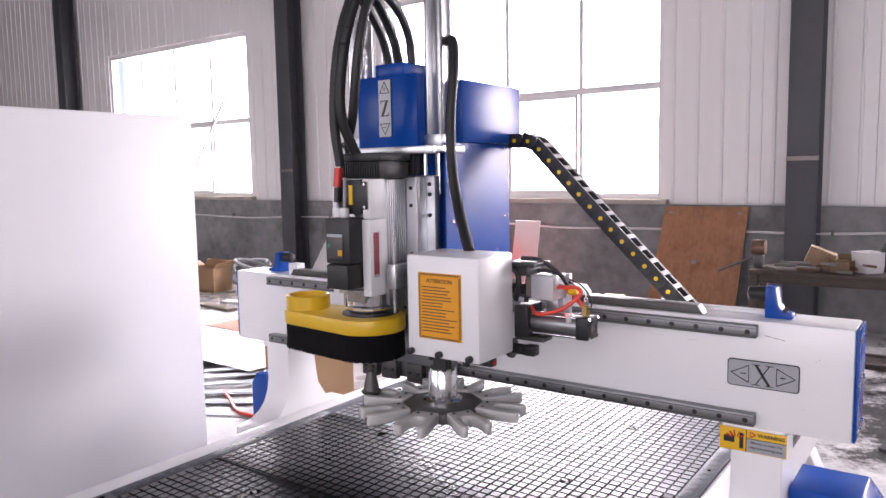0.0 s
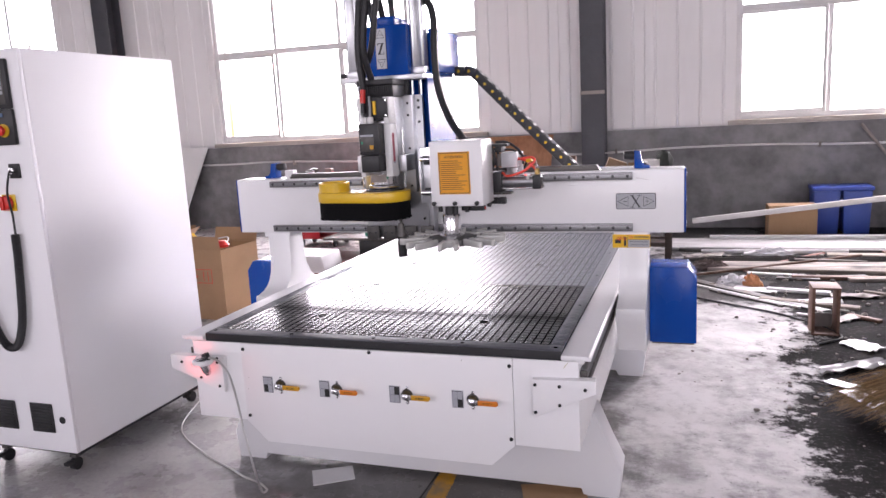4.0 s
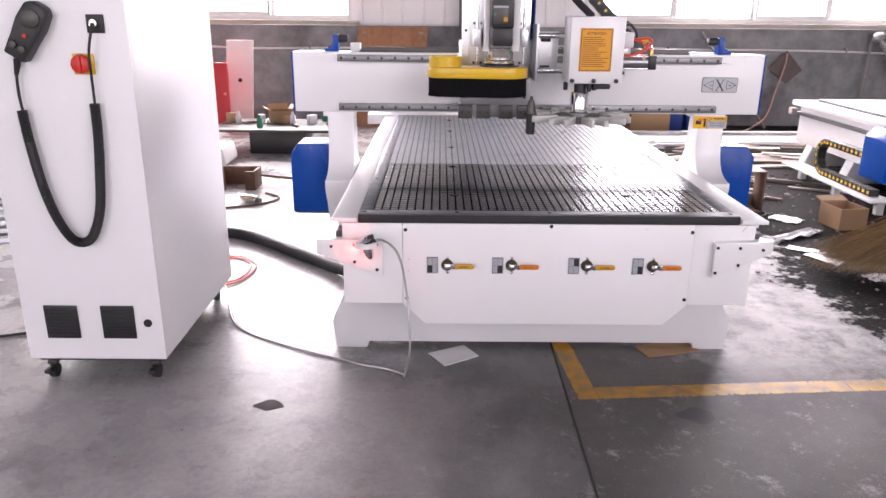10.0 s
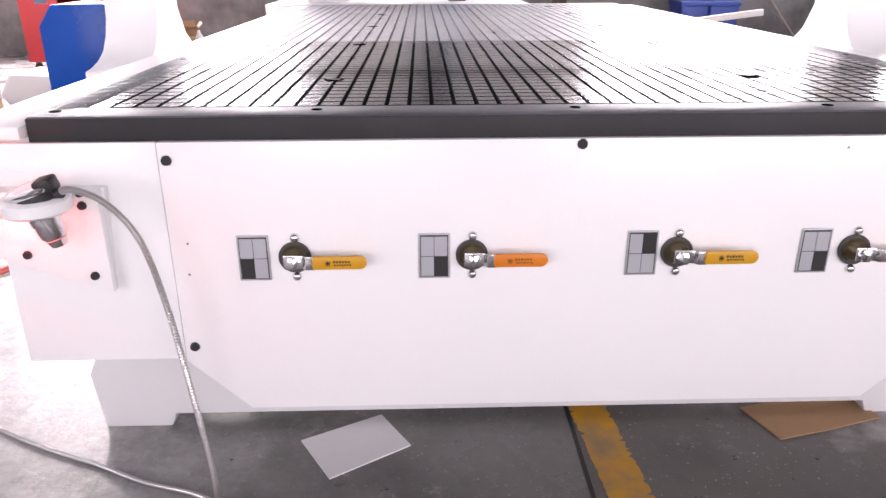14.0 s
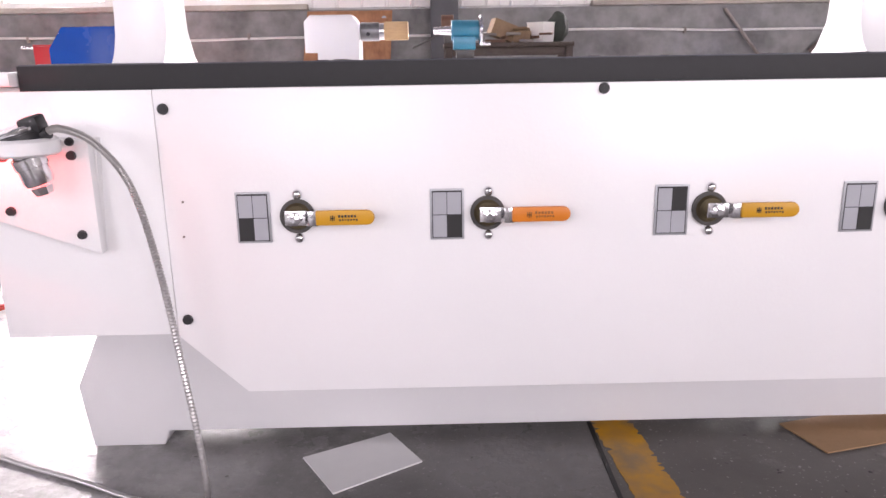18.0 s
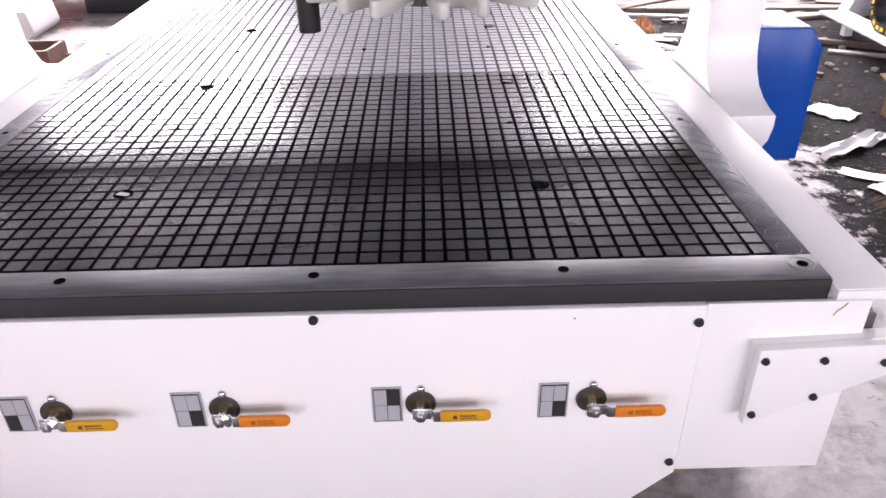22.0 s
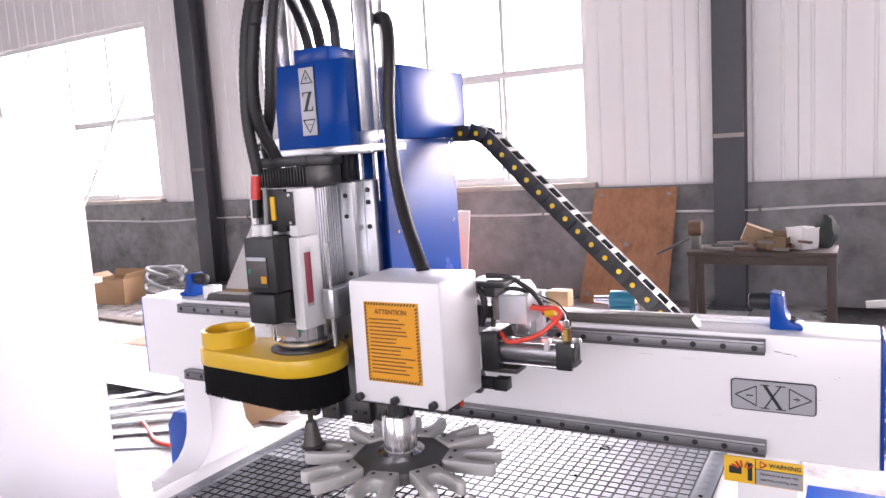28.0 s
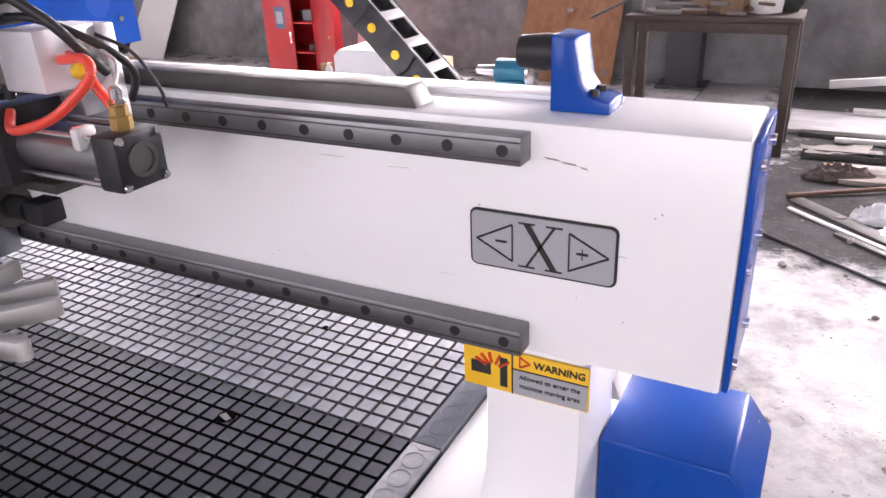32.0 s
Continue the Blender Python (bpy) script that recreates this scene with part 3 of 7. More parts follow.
# steel columns
for cx in (-13.3, -7.0, -0.04, 7.0):
    col = thing("steel_column", "dark grey painted steel column against the wall", "column", (cx, WALL_Y - 0.22, 0), group="wall columns", kind="structure")
    part("flange", box(cx - 0.135, cx + 0.135, WALL_Y - 0.36, WALL_Y - 0.345, 0, ROOF, 0.002), COLUMN, col)
    part("flange", box(cx - 0.135, cx + 0.135, WALL_Y - 0.10, WALL_Y - 0.085, 0, ROOF, 0.002), COLUMN, col)
    part("web", box(cx - 0.006, cx + 0.006, WALL_Y - 0.344, WALL_Y - 0.101, 0, ROOF), COLUMN, col)
    part("base_plate", box(cx - 0.2, cx + 0.2, WALL_Y - 0.42, WALL_Y - 0.065, 0, 0.02, 0.003), COLUMN, col)
    part("clamp_band", box(cx - 0.14, cx + 0.14, WALL_Y - 0.365, WALL_Y - 0.361, 1.62, 1.66), JUNK, col)

# pipe clipped along the cement
pipe = thing("wall_pipe", "thin white pipe clipped along the cement wall", "pipe", (0, WALL_Y - 0.07, 0.9), kind="structure")
part("pipe", tube([(x, WALL_Y - 0.09, 0.93 + 0.02 * math.sin(x * 0.9) - 0.012 * math.cos(x * 2.3)) for x in np.arange(-18, 10.5, 0.9)], 0.013, 8, 4), PIPEW, pipe)
for x in np.arange(-17.4, 10, 2.2):
    part("clip", box(x - 0.012, x + 0.012, WALL_Y - 0.108, WALL_Y - 0.061, 0.905, 0.965, 0.003), JUNK, pipe)

# plain unseen walls that close the place, greyed to cut bounced light
bedges = [X0] + [e for w in UNSEEN_WINDOWS for e in w] + [X1]
bp_ = [(bedges[i], bedges[i + 1]) for i in range(0, len(bedges), 2)]
CLOSEM = mat("closing_wall_grey", (0.42, 0.41, 0.40), 0.5, grain=0.06, scale=8, stain=0.14, stain_scale=0.7)
solid_wall("wall_south", [(a, b, BACK_Y - 0.2, BACK_Y, 0, ROOF) for a, b in bp_] + [(a, b, BACK_Y - 0.2, BACK_Y, 0, 1.1) for a, b in UNSEEN_WINDOWS] + [(a, b, BACK_Y - 0.2, BACK_Y, 4.7, ROOF) for a, b in UNSEEN_WINDOWS], CLOSEM, "unseen plain grey wall closing the workshop behind the aisle")
solid_wall("wall_west", [(X0 - 0.2, X0, BACK_Y, WALL_Y, 0, ROOF)], CLOSEM, "unseen plain grey end wall closing the workshop")
solid_wall("wall_east", [(X1, X1 + 0.2, BACK_Y, WALL_Y, 0, ROOF)], CLOSEM, "unseen plain grey end wall closing the workshop")

# floor marks
ang = radians(3.9)


def mark(u0, u1, v0, v1, z=0.002, cx=0.13, cy=-0.09):
    pts = [(cx + u * math.cos(ang) - v * math.sin(ang), cy + u * math.sin(ang) + v * math.cos(ang)) for u, v in ((u0, v0), (u1, v0), (u1, v1), (u0, v1))]
    return prism(pts, "z", 0.0002, z)


random.seed(5)
lane = thing("floor_marking", "worn yellow lane line painted on the concrete", "floor marking", (0.6, -0.05, 0), kind="structure")


def ragged_strip(u0, u1, v0, v1, along):
    """Thin paint with chipped, uneven edges."""
    lo, hi = (u0, u1) if along == "u" else (v0, v1)
    a, b = (v0, v1) if along == "u" else (u0, u1)
    steps = [lo + (hi - lo) * i / 90 for i in range(91)]
    side = [(q, a + random.choice((0, 0, 0.002, 0.003, 0.004, 0.016)) * random.random()) for q in steps] + [(q, b - random.choice((0, 0, 0.002, 0.003, 0.004, 0.016)) * random.random()) for q in reversed(steps)]
    uv = side if along == "u" else [(y, x) for x, y in side]
    pts = [(0.13 + u * math.cos(ang) - v * math.sin(ang), -0.09 + u * math.sin(ang) + v * math.cos(ang)) for u, v in uv]
    return prism(pts, "z", 0.0002, 0.0009)


for k in range(8):
    part("paint_strip", ragged_strip(0.083 + k * 0.5, 0.583 + k * 0.5 - 0.004 * (k % 2), 0.0, 0.088, "u"), YPAINT, lane, smooth=False)
for k in range(3):
    part("paint_strip", ragged_strip(0.0, 0.081, k * 0.5, k * 0.5 + 0.498, "v"), YPAINT, lane, smooth=False)
joint = solo("floor_joint", prism([(0.052, -3.5), (0.060, -3.5), (0.098, 0.35), (0.16, 6.8), (0.152, 6.8), (0.090, 0.35)], "z", 0.0003, 0.0015), INK, "dark straight joint in the concrete floor", "floor joint", kind="structure")
STAIN = mat("dark_oil_stain", (0.12, 0.116, 0.113), 0.75, spec=0.1, grain=0.3, scale=40, stain=0.4, stain_scale=14, tint=(0.11, 0.106, 0.104))
for sx, sy, rx, ry in ((-1.015, -0.145, 0.055, 0.035), (0.54, -0.20, 0.07, 0.05), (-1.9, 1.2, 0.08, 0.05)):
    pts = [(sx + rx * (1 + 0.16 * math.sin(3 * a + sx * 9)) * math.cos(a), sy + ry * (1 + 0.18 * math.cos(4 * a)) * math.sin(a)) for a in np.linspace(0, 2 * math.pi, 28, endpoint=False)]
    solo("floor_stain", prism(pts, "z", 0.0003, 0.0010), STAIN, "round dark oil stain soaked into the concrete", "stain", kind="structure", smooth=False)

# ---- the main router: bed ----
router = thing("cnc_router", "white gantry router with a dark gridded vacuum table", "router machine", (0, 1.2, 0))
TZ = 0.685
GX, GY0, GYM, GY1 = 0.638, 0.077, 0.925, 2.54
NX = 42
PITCH = 2 * GX / NX
ROWS_F = round((GYM - GY0) / PITCH)
GYM = GY0 + ROWS_F * PITCH
ROWS_B = round((GY1 - GYM) / PITCH)
GY1 = GYM + ROWS_B * PITCH
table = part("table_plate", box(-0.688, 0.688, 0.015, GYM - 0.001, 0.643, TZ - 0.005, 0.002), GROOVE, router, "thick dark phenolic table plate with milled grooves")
table_far = part("table_plate", box(-0.688, 0.688, GYM + 0.001, GY1 + 0.062, 0.643, TZ - 0.005, 0.002), GROOVE_FAR, router, "phenolic table plate paled by dust and painted glare, with milled grooves")
for nm, b, mt, own in (("table_border", (-0.688, 0.688, 0.015, GY0 - 0.002, TZ - 0.042, TZ), BORDER, table), ("table_border", (-0.688, -GX - 0.002, GY0 - 0.002, GYM - 0.001, TZ - 0.0051, TZ), BORDER, table), ("table_border", (GX + 0.002, 0.688, GY0 - 0.002, GYM - 0.001, TZ - 0.0051, TZ), BORDER, table), ("table_border", (-0.688, -GX - 0.002, GYM + 0.001, GY1 + 0.06, TZ - 0.0051, TZ), TABLE_FAR, table_far), ("table_border", (GX + 0.002, 0.688, GYM + 0.001, GY1 + 0.06, TZ - 0.0051, TZ), TABLE_FAR, table_far), ("table_border", (-GX - 0.002, GX + 0.002, GY1 + 0.002, GY1 + 0.06, TZ - 0.0051, TZ), TABLE_FAR, table_far)):
    part(nm, box(*b, 0.0015 if "0.042" not in str(b) else 0.003), mt, own)
part("table_edge", box(-0.6875, 0.6875, 0.0110, 0.0148, TZ - 0.042, TZ - 0.0015, 0.0008), EDGE, table, "sawn dark grey edge of the table plate")
# milled swirl marks along the border
SWIRL = mat("milled_swirl_line", (0.20, 0.208, 0.23), 0.35, grain=0.1, stain=0.1)
for sgn in (-1, 1):
    sw = None
    for k in range(62):
        y = 0.05 + k * 0.04
        pts = []
        for a in np.linspace(0, 2 * math.pi, 13):
            pts.append((sgn * 0.663 + 0.017 * math.cos(a), y + 0.017 * math.sin(a), TZ + 0.0002))
        sw = tube(pts, 0.00045, 4, 1, bm=sw, smooth_line=False)
    part("swirl_mark", sw, SWIRL, table if sgn < 0 else table_far, kind="stuff")
# holes for bolts and vacuum plugs
for x in (-0.667, -0.332, 0.005, 0.34, 0.664):
    part("bolt_hole", cyl((x, 0.05, TZ - 0.001), (x, 0.05, TZ + 0.0006), 0.0075, seg=16), HOLE, table)
for y in (0.595, 1.145, 1.69, 2.2):
    for x in (-0.667, -0.332, 0.0, 0.325, 0.664):
        part("bolt_hole", cyl((x, y, TZ - 0.004), (x, y, TZ + 0.0006), 0.0060, seg=14), HOLE, table if y < GYM else table_far)
for y in (0.31, 0.855, 1.36, 1.9, 2.35):
    for x in (-0.338, 0.345):
        own = table if y < GYM else table_far
        plug = part("vacuum_plug", cyl((x, y, TZ - 0.004), (x, y, TZ + 0.0006), 0.0155, seg=22), HOLE, own)
        if (x < 0) == (y < 0.5):
            part("plug_cap", prism([(x - 0.012, y - 0.003), (x + 0.009, y - 0.010), (x + 0.012, y - 0.002), (x - 0.006, y + 0.006)], "z", TZ + 0.0006, TZ + 0.0018), DARKSTEEL, plug)

white_strip = [(0.69, 0.66), (0.785, 0.66), (0.785, 0.668), (0.778, 0.676), (0.69, 0.676)]
for s in (-1, 1):
    pts = [(s * a, b) for a, b in white_strip]
    part("side_strip", prism(pts, "y", 0.0, 2.62, 0.0015), WHITE, router, "white painted steel strip beside the table")
    part("front_lip", box(s * 0.69 if s > 0 else -0.785, 0.785 if s > 0 else -0.69, -0.004, -0.0005, 0.661, 0.675, 0.001), WHITE, router)
part("bed_box", box(-0.745, 0.745, 0.012, 2.6, 0.345, 0.642, 0.006), WHITE, router, "white painted steel bed")
part("bed_top", box(-0.76, 0.76, 0.02, 2.6, 0.6425, 0.659), WHITE, router)

# front panel and its bolts
for a, b in ((-0.745, -0.5295), (0.5265, 0.745)):
    part("side_plate", box(a, b, 0.0035, 0.0106, 0.347, 0.6545, 0.001), WHITE, router)
panel = part("front_panel", prism([(-0.528, 0.655), (0.525, 0.655), (0.525, 0.345), (0.442, 0.266), (-0.445, 0.266), (-0.528, 0.345)], "y", 0.0, 0.0115, 0.0015), WHITE, router, "white front panel with four valve levers")


def bolt(x, z, y, own, r=0.0068, mt=BLACK):
    bm = cyl((x, y, z), (x, y - 0.004, z), r, r * 0.85, seg=16)
    cyl((x, y - 0.0041, z), (x, y - 0.0043, z), r * 0.45, seg=6, bm=bm)
    part("bolt", bm, mt, own)


for x, z in ((0.007, 0.648), (-0.517, 0.632), (0.516, 0.629), (-0.514, 0.368), (0.514, 0.369)):
    bolt(x, z, -0.0005, panel)

MARK = mat("dried_glue_drip", (0.46, 0.40, 0.16), 0.5, grain=0.2, stain=0.3)
part("glue_drip", tube([(0.712, 0.0028, 0.652), (0.706, 0.0022, 0.644), (0.701, 0.0026, 0.640), (0.697, 0.0028, 0.632)], 0.0009, 6, 4), MARK, router, "yellowish drip of dried glue")
for x, z, own in ((0.350, 0.640, panel), (-0.505, 0.520, panel), (-0.508, 0.476, panel)):
    part("paint_chip", cyl((x, 0.0002, z), (x, -0.0004, z), 0.0016, seg=8), JUNK, own)

# valves with their plaques
QUAD = {0: (0, 0), 1: (1, 0), 2: (1, 1), 3: (1, 0)}
for i, (vx, px) in enumerate(((-0.366, -0.42), (-0.132, -0.182), (0.143, 0.096), (0.384, 0.330))):
    vz = 0.50
    plq = part("plaque", box(px - 0.021, px + 0.021, -0.0025, -0.0003, vz - 0.033, vz + 0.031, 0.0008), SILVERLABEL, router, "grey plaque with one black quarter marking the table zone")
    for qx in (0, 1):
        for qz in (0, 1):
            black = (qx, qz) == QUAD[i]
            a, b = px - 0.0175 + qx * 0.0178, vz - 0.0295 + qz * 0.0285
            part("quarter", box(a, a + 0.0170, -0.0032, -0.0026, b, b + 0.0275), INK if black else mat("plaque_grey", (0.40, 0.41, 0.44), 0.45) if "plaque_grey" not in MATS else MATS["plaque_grey"], plq)
    part("plaque_frame", box(px - 0.0185, px + 0.0185, -0.00285, -0.00255, vz - 0.0305, vz + 0.0285), INK, plq)
    valve = part("valve_body", cyl((vx, -0.0004, vz), (vx, -0.004, vz), 0.0215, seg=28), DARKSTEEL, router, "brass ball valve set in a round cut-out")
    part("valve_ring", cyl((vx, -0.004, vz), (vx, -0.008, vz), 0.017, 0.014, seg=24), DARKBRASS, valve)
    part("stem", cyl((vx, -0.008, vz), (vx, -0.026, vz), 0.0075, seg=16), CHROME, valve)
    for dz in (-0.028, 0.027):
        part("screw", lathe([(0.0025, 0), (0.0062, 0.0005), (0.0060, 0.003), (0.0040, 0.0055), (0.0015, 0.0062)], (0, 0, 0), 14, m=Matrix.Translation((vx + 0.001, -0.0004, vz + dz)) @ pose(0, 0, 0, 90, 0, 0)), CHROME, valve)
    part("nut", lathe([(0.009, 0), (0.009, 0.006), (0.004, 0.008), (0.004, 0.011)], (0, 0, 0), 6, m=Matrix.Translation((vx, -0.0275, vz + 0.002)) @ pose(0, 0, 0, 90, 0, 0)), CHROME, valve)
    arm = prism([(vx - 0.011, -0.0275), (vx + 0.014, -0.0275), (vx + 0.018, -0.033), (vx + 0.030, -0.033), (vx + 0.030, -0.031), (vx + 0.019, -0.031), (vx + 0.015, -0.0255), (vx - 0.011, -0.0255)], "z", vz - 0.0065, vz + 0.0115, 0.0006)
    part("lever", arm, CHROME, valve)
    n = 8
    gz = vz + 0.0035
    gp = [(vx + 0.027, gz - 0.0090)] + [(vx + 0.088 + 0.0090 * math.sin(a), gz - 0.0090 * math.cos(a)) for a in np.linspace(0, math.pi, 9)] + [(vx + 0.027, gz + 0.0090)]
    grip = part("grip", prism(gp, "y", -0.0355, -0.0285, 0.002), ORANGE if i % 2 else AMBER, valve, "orange vinyl grip" if i % 2 else "yellow vinyl grip")
    pr = None
    strokes = [(0.0445, 0.0455, -0.003, 0.003), (0.0465, 0.0480, -0.0035, 0.0035), (0.0490, 0.0500, -0.003, 0.003), (0.0446, 0.0498, -0.0008, 0.0006)]
    strokes += [(0.0540 + 0.0038 * j, 0.0565 + 0.0038 * j, 0.0008, 0.0040 - 0.0005 * (j % 2)) for j in range(6)]
    strokes += [(0.0550 + 0.0033 * j, 0.0572 + 0.0033 * j, -0.0036 + 0.0004 * (j % 3), -0.0012) for j in range(7)]
    for a, b, c, d in strokes:
        pr = box(vx + a, vx + b, -0.0359, -0.0356, gz + c, gz + d, bm=pr)
    part("print", pr, BROWNINK if i % 2 else INK, grip)

# corner brackets of the bed front
for s in (-1, 1):
    pts = [(s * 0.597, 0.596), (s * 0.803, 0.603), (s * 0.803, 0.56), (s * 0.597, 0.463)]
    if s < 0:
        pts = [(-0.60, 0.60), (-0.835, 0.60), (-0.835, 0.548), (-0.60, 0.462)]
    br = part("corner_bracket", prism(pts, "y", -0.024, -0.008, 0.0015), WHITE, router, "white bolted corner bracket")
    part("spacer", prism([(p[0] * 0.995, p[1]) for p in pts[:2]] + [(s * 0.72, 0.54), (s * 0.605, 0.48)], "y", -0.008, 0.012), WHITE, br)
    for x, z in ((0.612, 0.579), (0.692, 0.578), (0.612, 0.484), (0.692, 0.514), (0.775, 0.572)):
        bolt(s * (x + (0.008 if s < 0 else -0.006)), z + (0.003 if s < 0 else 0), -0.0245, br, 0.0058)
    if s < 0:
        bolt(-0.620, 0.598, -0.0245, br, 0.0052)

# base cross frames with feet
foot = [(-0.832, 0), (-0.702, 0), (-0.692, 0.028), (0.692, 0.028), (0.702, 0), (0.832, 0), (0.846, 0.12), (0.80, 0.22), (0.748, 0.344), (-0.748, 0.344), (-0.80, 0.22), (-0.846, 0.12)]
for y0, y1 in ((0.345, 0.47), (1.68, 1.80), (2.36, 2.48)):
    part("base_frame", prism(foot, "y", y0, y1, 0.004), BASE_SHADED, router, "white base frame standing on two feet, darkened for shade")
for s in (-1, 1):
    a, b = sorted((s * 0.60, s * 0.70))
    part("base_beam", box(a, b, 0.472, 2.355, 0.16, 0.343, 0.004), WHITE, router)

# linear guides on the sides of the bed
for s in (-1, 1):
    a, b = sorted((s * 0.746, s * 0.770))
    guide = part("side_rail", box(a, b, 0.03, 2.58, 0.592, 0.622, 0.003), STEEL, router, "steel linear rail on the side of the bed")
    part("rail_end", box(a, b, 0.020, 0.029, 0.594, 0.620, 0.002), DARKSTEEL, guide)
    part("gear_rack", box(a, b - 0.004 if s > 0 else b, 0.05, 2.55, 0.545, 0.57, 0.002), DARKSTEEL, router)

# ---- gantry ----
beam = part("gantry_beam", box(-1.055, 1.055, 0.85, 0.985, 0.937, 1.2, 0.005), WHITE, router, "white painted box beam of the gantry")
for s in (-1, 1):
    a, b = sorted((s * 1.0555, s * 1.062))
    cap = part("end_cap", box(a, b, 0.853, 0.982, 0.94, 1.198, 0.002), BLUE, beam, "blue end plate")
    for y in (0.872, 0.962):
        for z in (0.965, 1.07, 1.172):
            part("bolt", cyl((s * 1.0621, y, z), (s * 1.066, y, z), 0.006, seg=10), CHROME, cap)
for z0, z1 in ((1.162, 1.191), (0.947, 0.977)):
    rail = part("gantry_rail", box(-0.853, 0.853, 0.822, 0.8495, z0, z1, 0.0012), STEEL, router, "steel linear rail with counterbored holes")
    for za, zb in ((z0 + 0.0045, z0 + 0.0062), (z1 - 0.0062, z1 - 0.0045)):
        part("rail_groove", box(-0.8525, 0.8525, 0.8214, 0.8222, za, zb), DARKSTEEL, rail)
    for k in range(29):
        x = -0.835 + k * 0.0596
        part("rail_hole", cyl((x, 0.8218, (z0 + z1) / 2), (x, 0.8209, (z0 + z1) / 2), 0.0062, seg=14), BLACK, rail)
strip = part("top_strip", prism([(-0.76, 1.2005), (0.72, 1.2005), (0.705, 1.222), (-0.745, 1.222)], "y", 0.858, 0.90, 0.001), DARKSTEEL, router, "long grey steel strip lying on the beam")
part("beam_cover", box(-0.66, 0.86, 0.935, 0.98, 1.2005, 1.206, 0.001), WHITE, router)
# Unseen trough, added to keep window light out of the table's reflections.
part("chain_shelf", box(-0.93, 0.93, 0.9855, 1.20, 0.938, 0.952, 0.001), WHITE, router, "unseen white trough behind the beam, set low to block reflected window light")
part("trough_wall", box(-0.93, 0.93, 1.188, 1.20, 0.9525, 1.04, 0.001), WHITE, router)
part("cube_block", box(-0.80, -0.755, 0.885, 0.925, 1.2005, 1.238, 0.002), WHITEPL, router)

FAINT = mat("faint_grey_scuff", (0.50, 0.48, 0.46), 0.5, grain=0.2, scale=60, stain=0.3)
grease = None
for a, b, c in ((0.866, 0.880, 1.166), (0.884, 0.898, 1.163), (0.902, 0.909, 1.160)):
    grease = prism([(a, c), (b, c - 0.001), (b + 0.003, c - 0.003), (a + 0.004, c - 0.002)], "y", 0.8492, 0.8499, bm=grease)
part("grease_smear", grease, JUNK, beam)
srng = random.Random(4)
scuffs = None
for k in range(9):
    x, z, w = srng.uniform(0.40, 1.03), srng.uniform(0.985, 1.15), srng.uniform(0.0006, 0.0013)
    scuffs = cyl((x, 0.8499, z), (x, 0.8494, z), w, seg=7, bm=scuffs)
for k in range(5):
    x, z, w = srng.uniform(0.55, 1.0), srng.uniform(0.99, 1.15), srng.uniform(0.01, 0.04)
    scuffs = prism([(x, z), (x + w, z + srng.uniform(-0.002, 0.002)), (x + w, z + 0.0009), (x, z + 0.0006)], "y", 0.8495, 0.8499, bm=scuffs)
part("scuff", scuffs, FAINT, beam, kind="stuff")

# X sign
def rounded(x0, x1, z0, z1, r):
    """The outline of a plate with round corners."""
    return [(cx + r * math.cos(radians(a)), cz + r * math.sin(radians(a))) for cx, cz, s in ((x1 - r, z1 - r, 0), (x0 + r, z1 - r, 90), (x0 + r, z0 + r, 180), (x1 - r, z0 + r, 270)) for a in range(s, s + 91, 30)]


sign = part("axis_sign", prism(rounded(0.787, 0.943, 1.039, 1.1005, 0.006), "y", 0.8465, 0.8497), SILVERLABEL, router, "silver axis sign with X and two arrows")
part("sign_edge", prism(rounded(0.7845, 0.9455, 1.0365, 1.103, 0.008), "y", 0.8480, 0.8499), INK, sign)


def arrow(x0, x1, z, h, y, w=0.0022):
    """A triangle outline that points from x0 to x1."""
    p = [Vector((x1, y, z)), Vector((x0, y, z + h)), Vector((x0, y, z - h))]
    bm = None
    for i in range(3):
        bm = tube([p[i], p[(i + 1) % 3]], w / 2, 4, 1, bm=bm, smooth_line=False)
    return bm


part("arrow", arrow(0.834, 0.793, 1.069, 0.021, 0.8462), INK, sign)
part("arrow", arrow(0.896, 0.937, 1.069, 0.021, 0.8462), INK, sign)
part("minus", box(0.815, 0.828, 0.8455, 0.8463, 1.068, 1.0705), INK, sign)
part("plus", box(0.9095, 0.9105, 0.8455, 0.8463, 1.063, 1.075, bm=box(0.904, 0.916, 0.8455, 0.8463, 1.068, 1.0705)), INK, sign)
xl = None
for a, b, w in (((0.850, 1.093), (0.880, 1.045), 0.0042), ((0.880, 1.093), (0.850, 1.045), 0.0018)):
    d = Vector((b[0] - a[0], b[1] - a[1])).normalized() * w
    xl = prism([(a[0] - abs(d.y), a[1]), (a[0] + abs(d.y), a[1]), (b[0] + abs(d.y), b[1]), (b[0] - abs(d.y), b[1])], "y", 0.8455, 0.8463, bm=xl)
for x in (0.850, 0.880):
    for z in (1.0435, 1.0925):
        xl = box(x - 0.009, x + 0.009, 0.8455, 0.8463, z, z + 0.0018, bm=xl)
part("letter", xl, INK, sign)

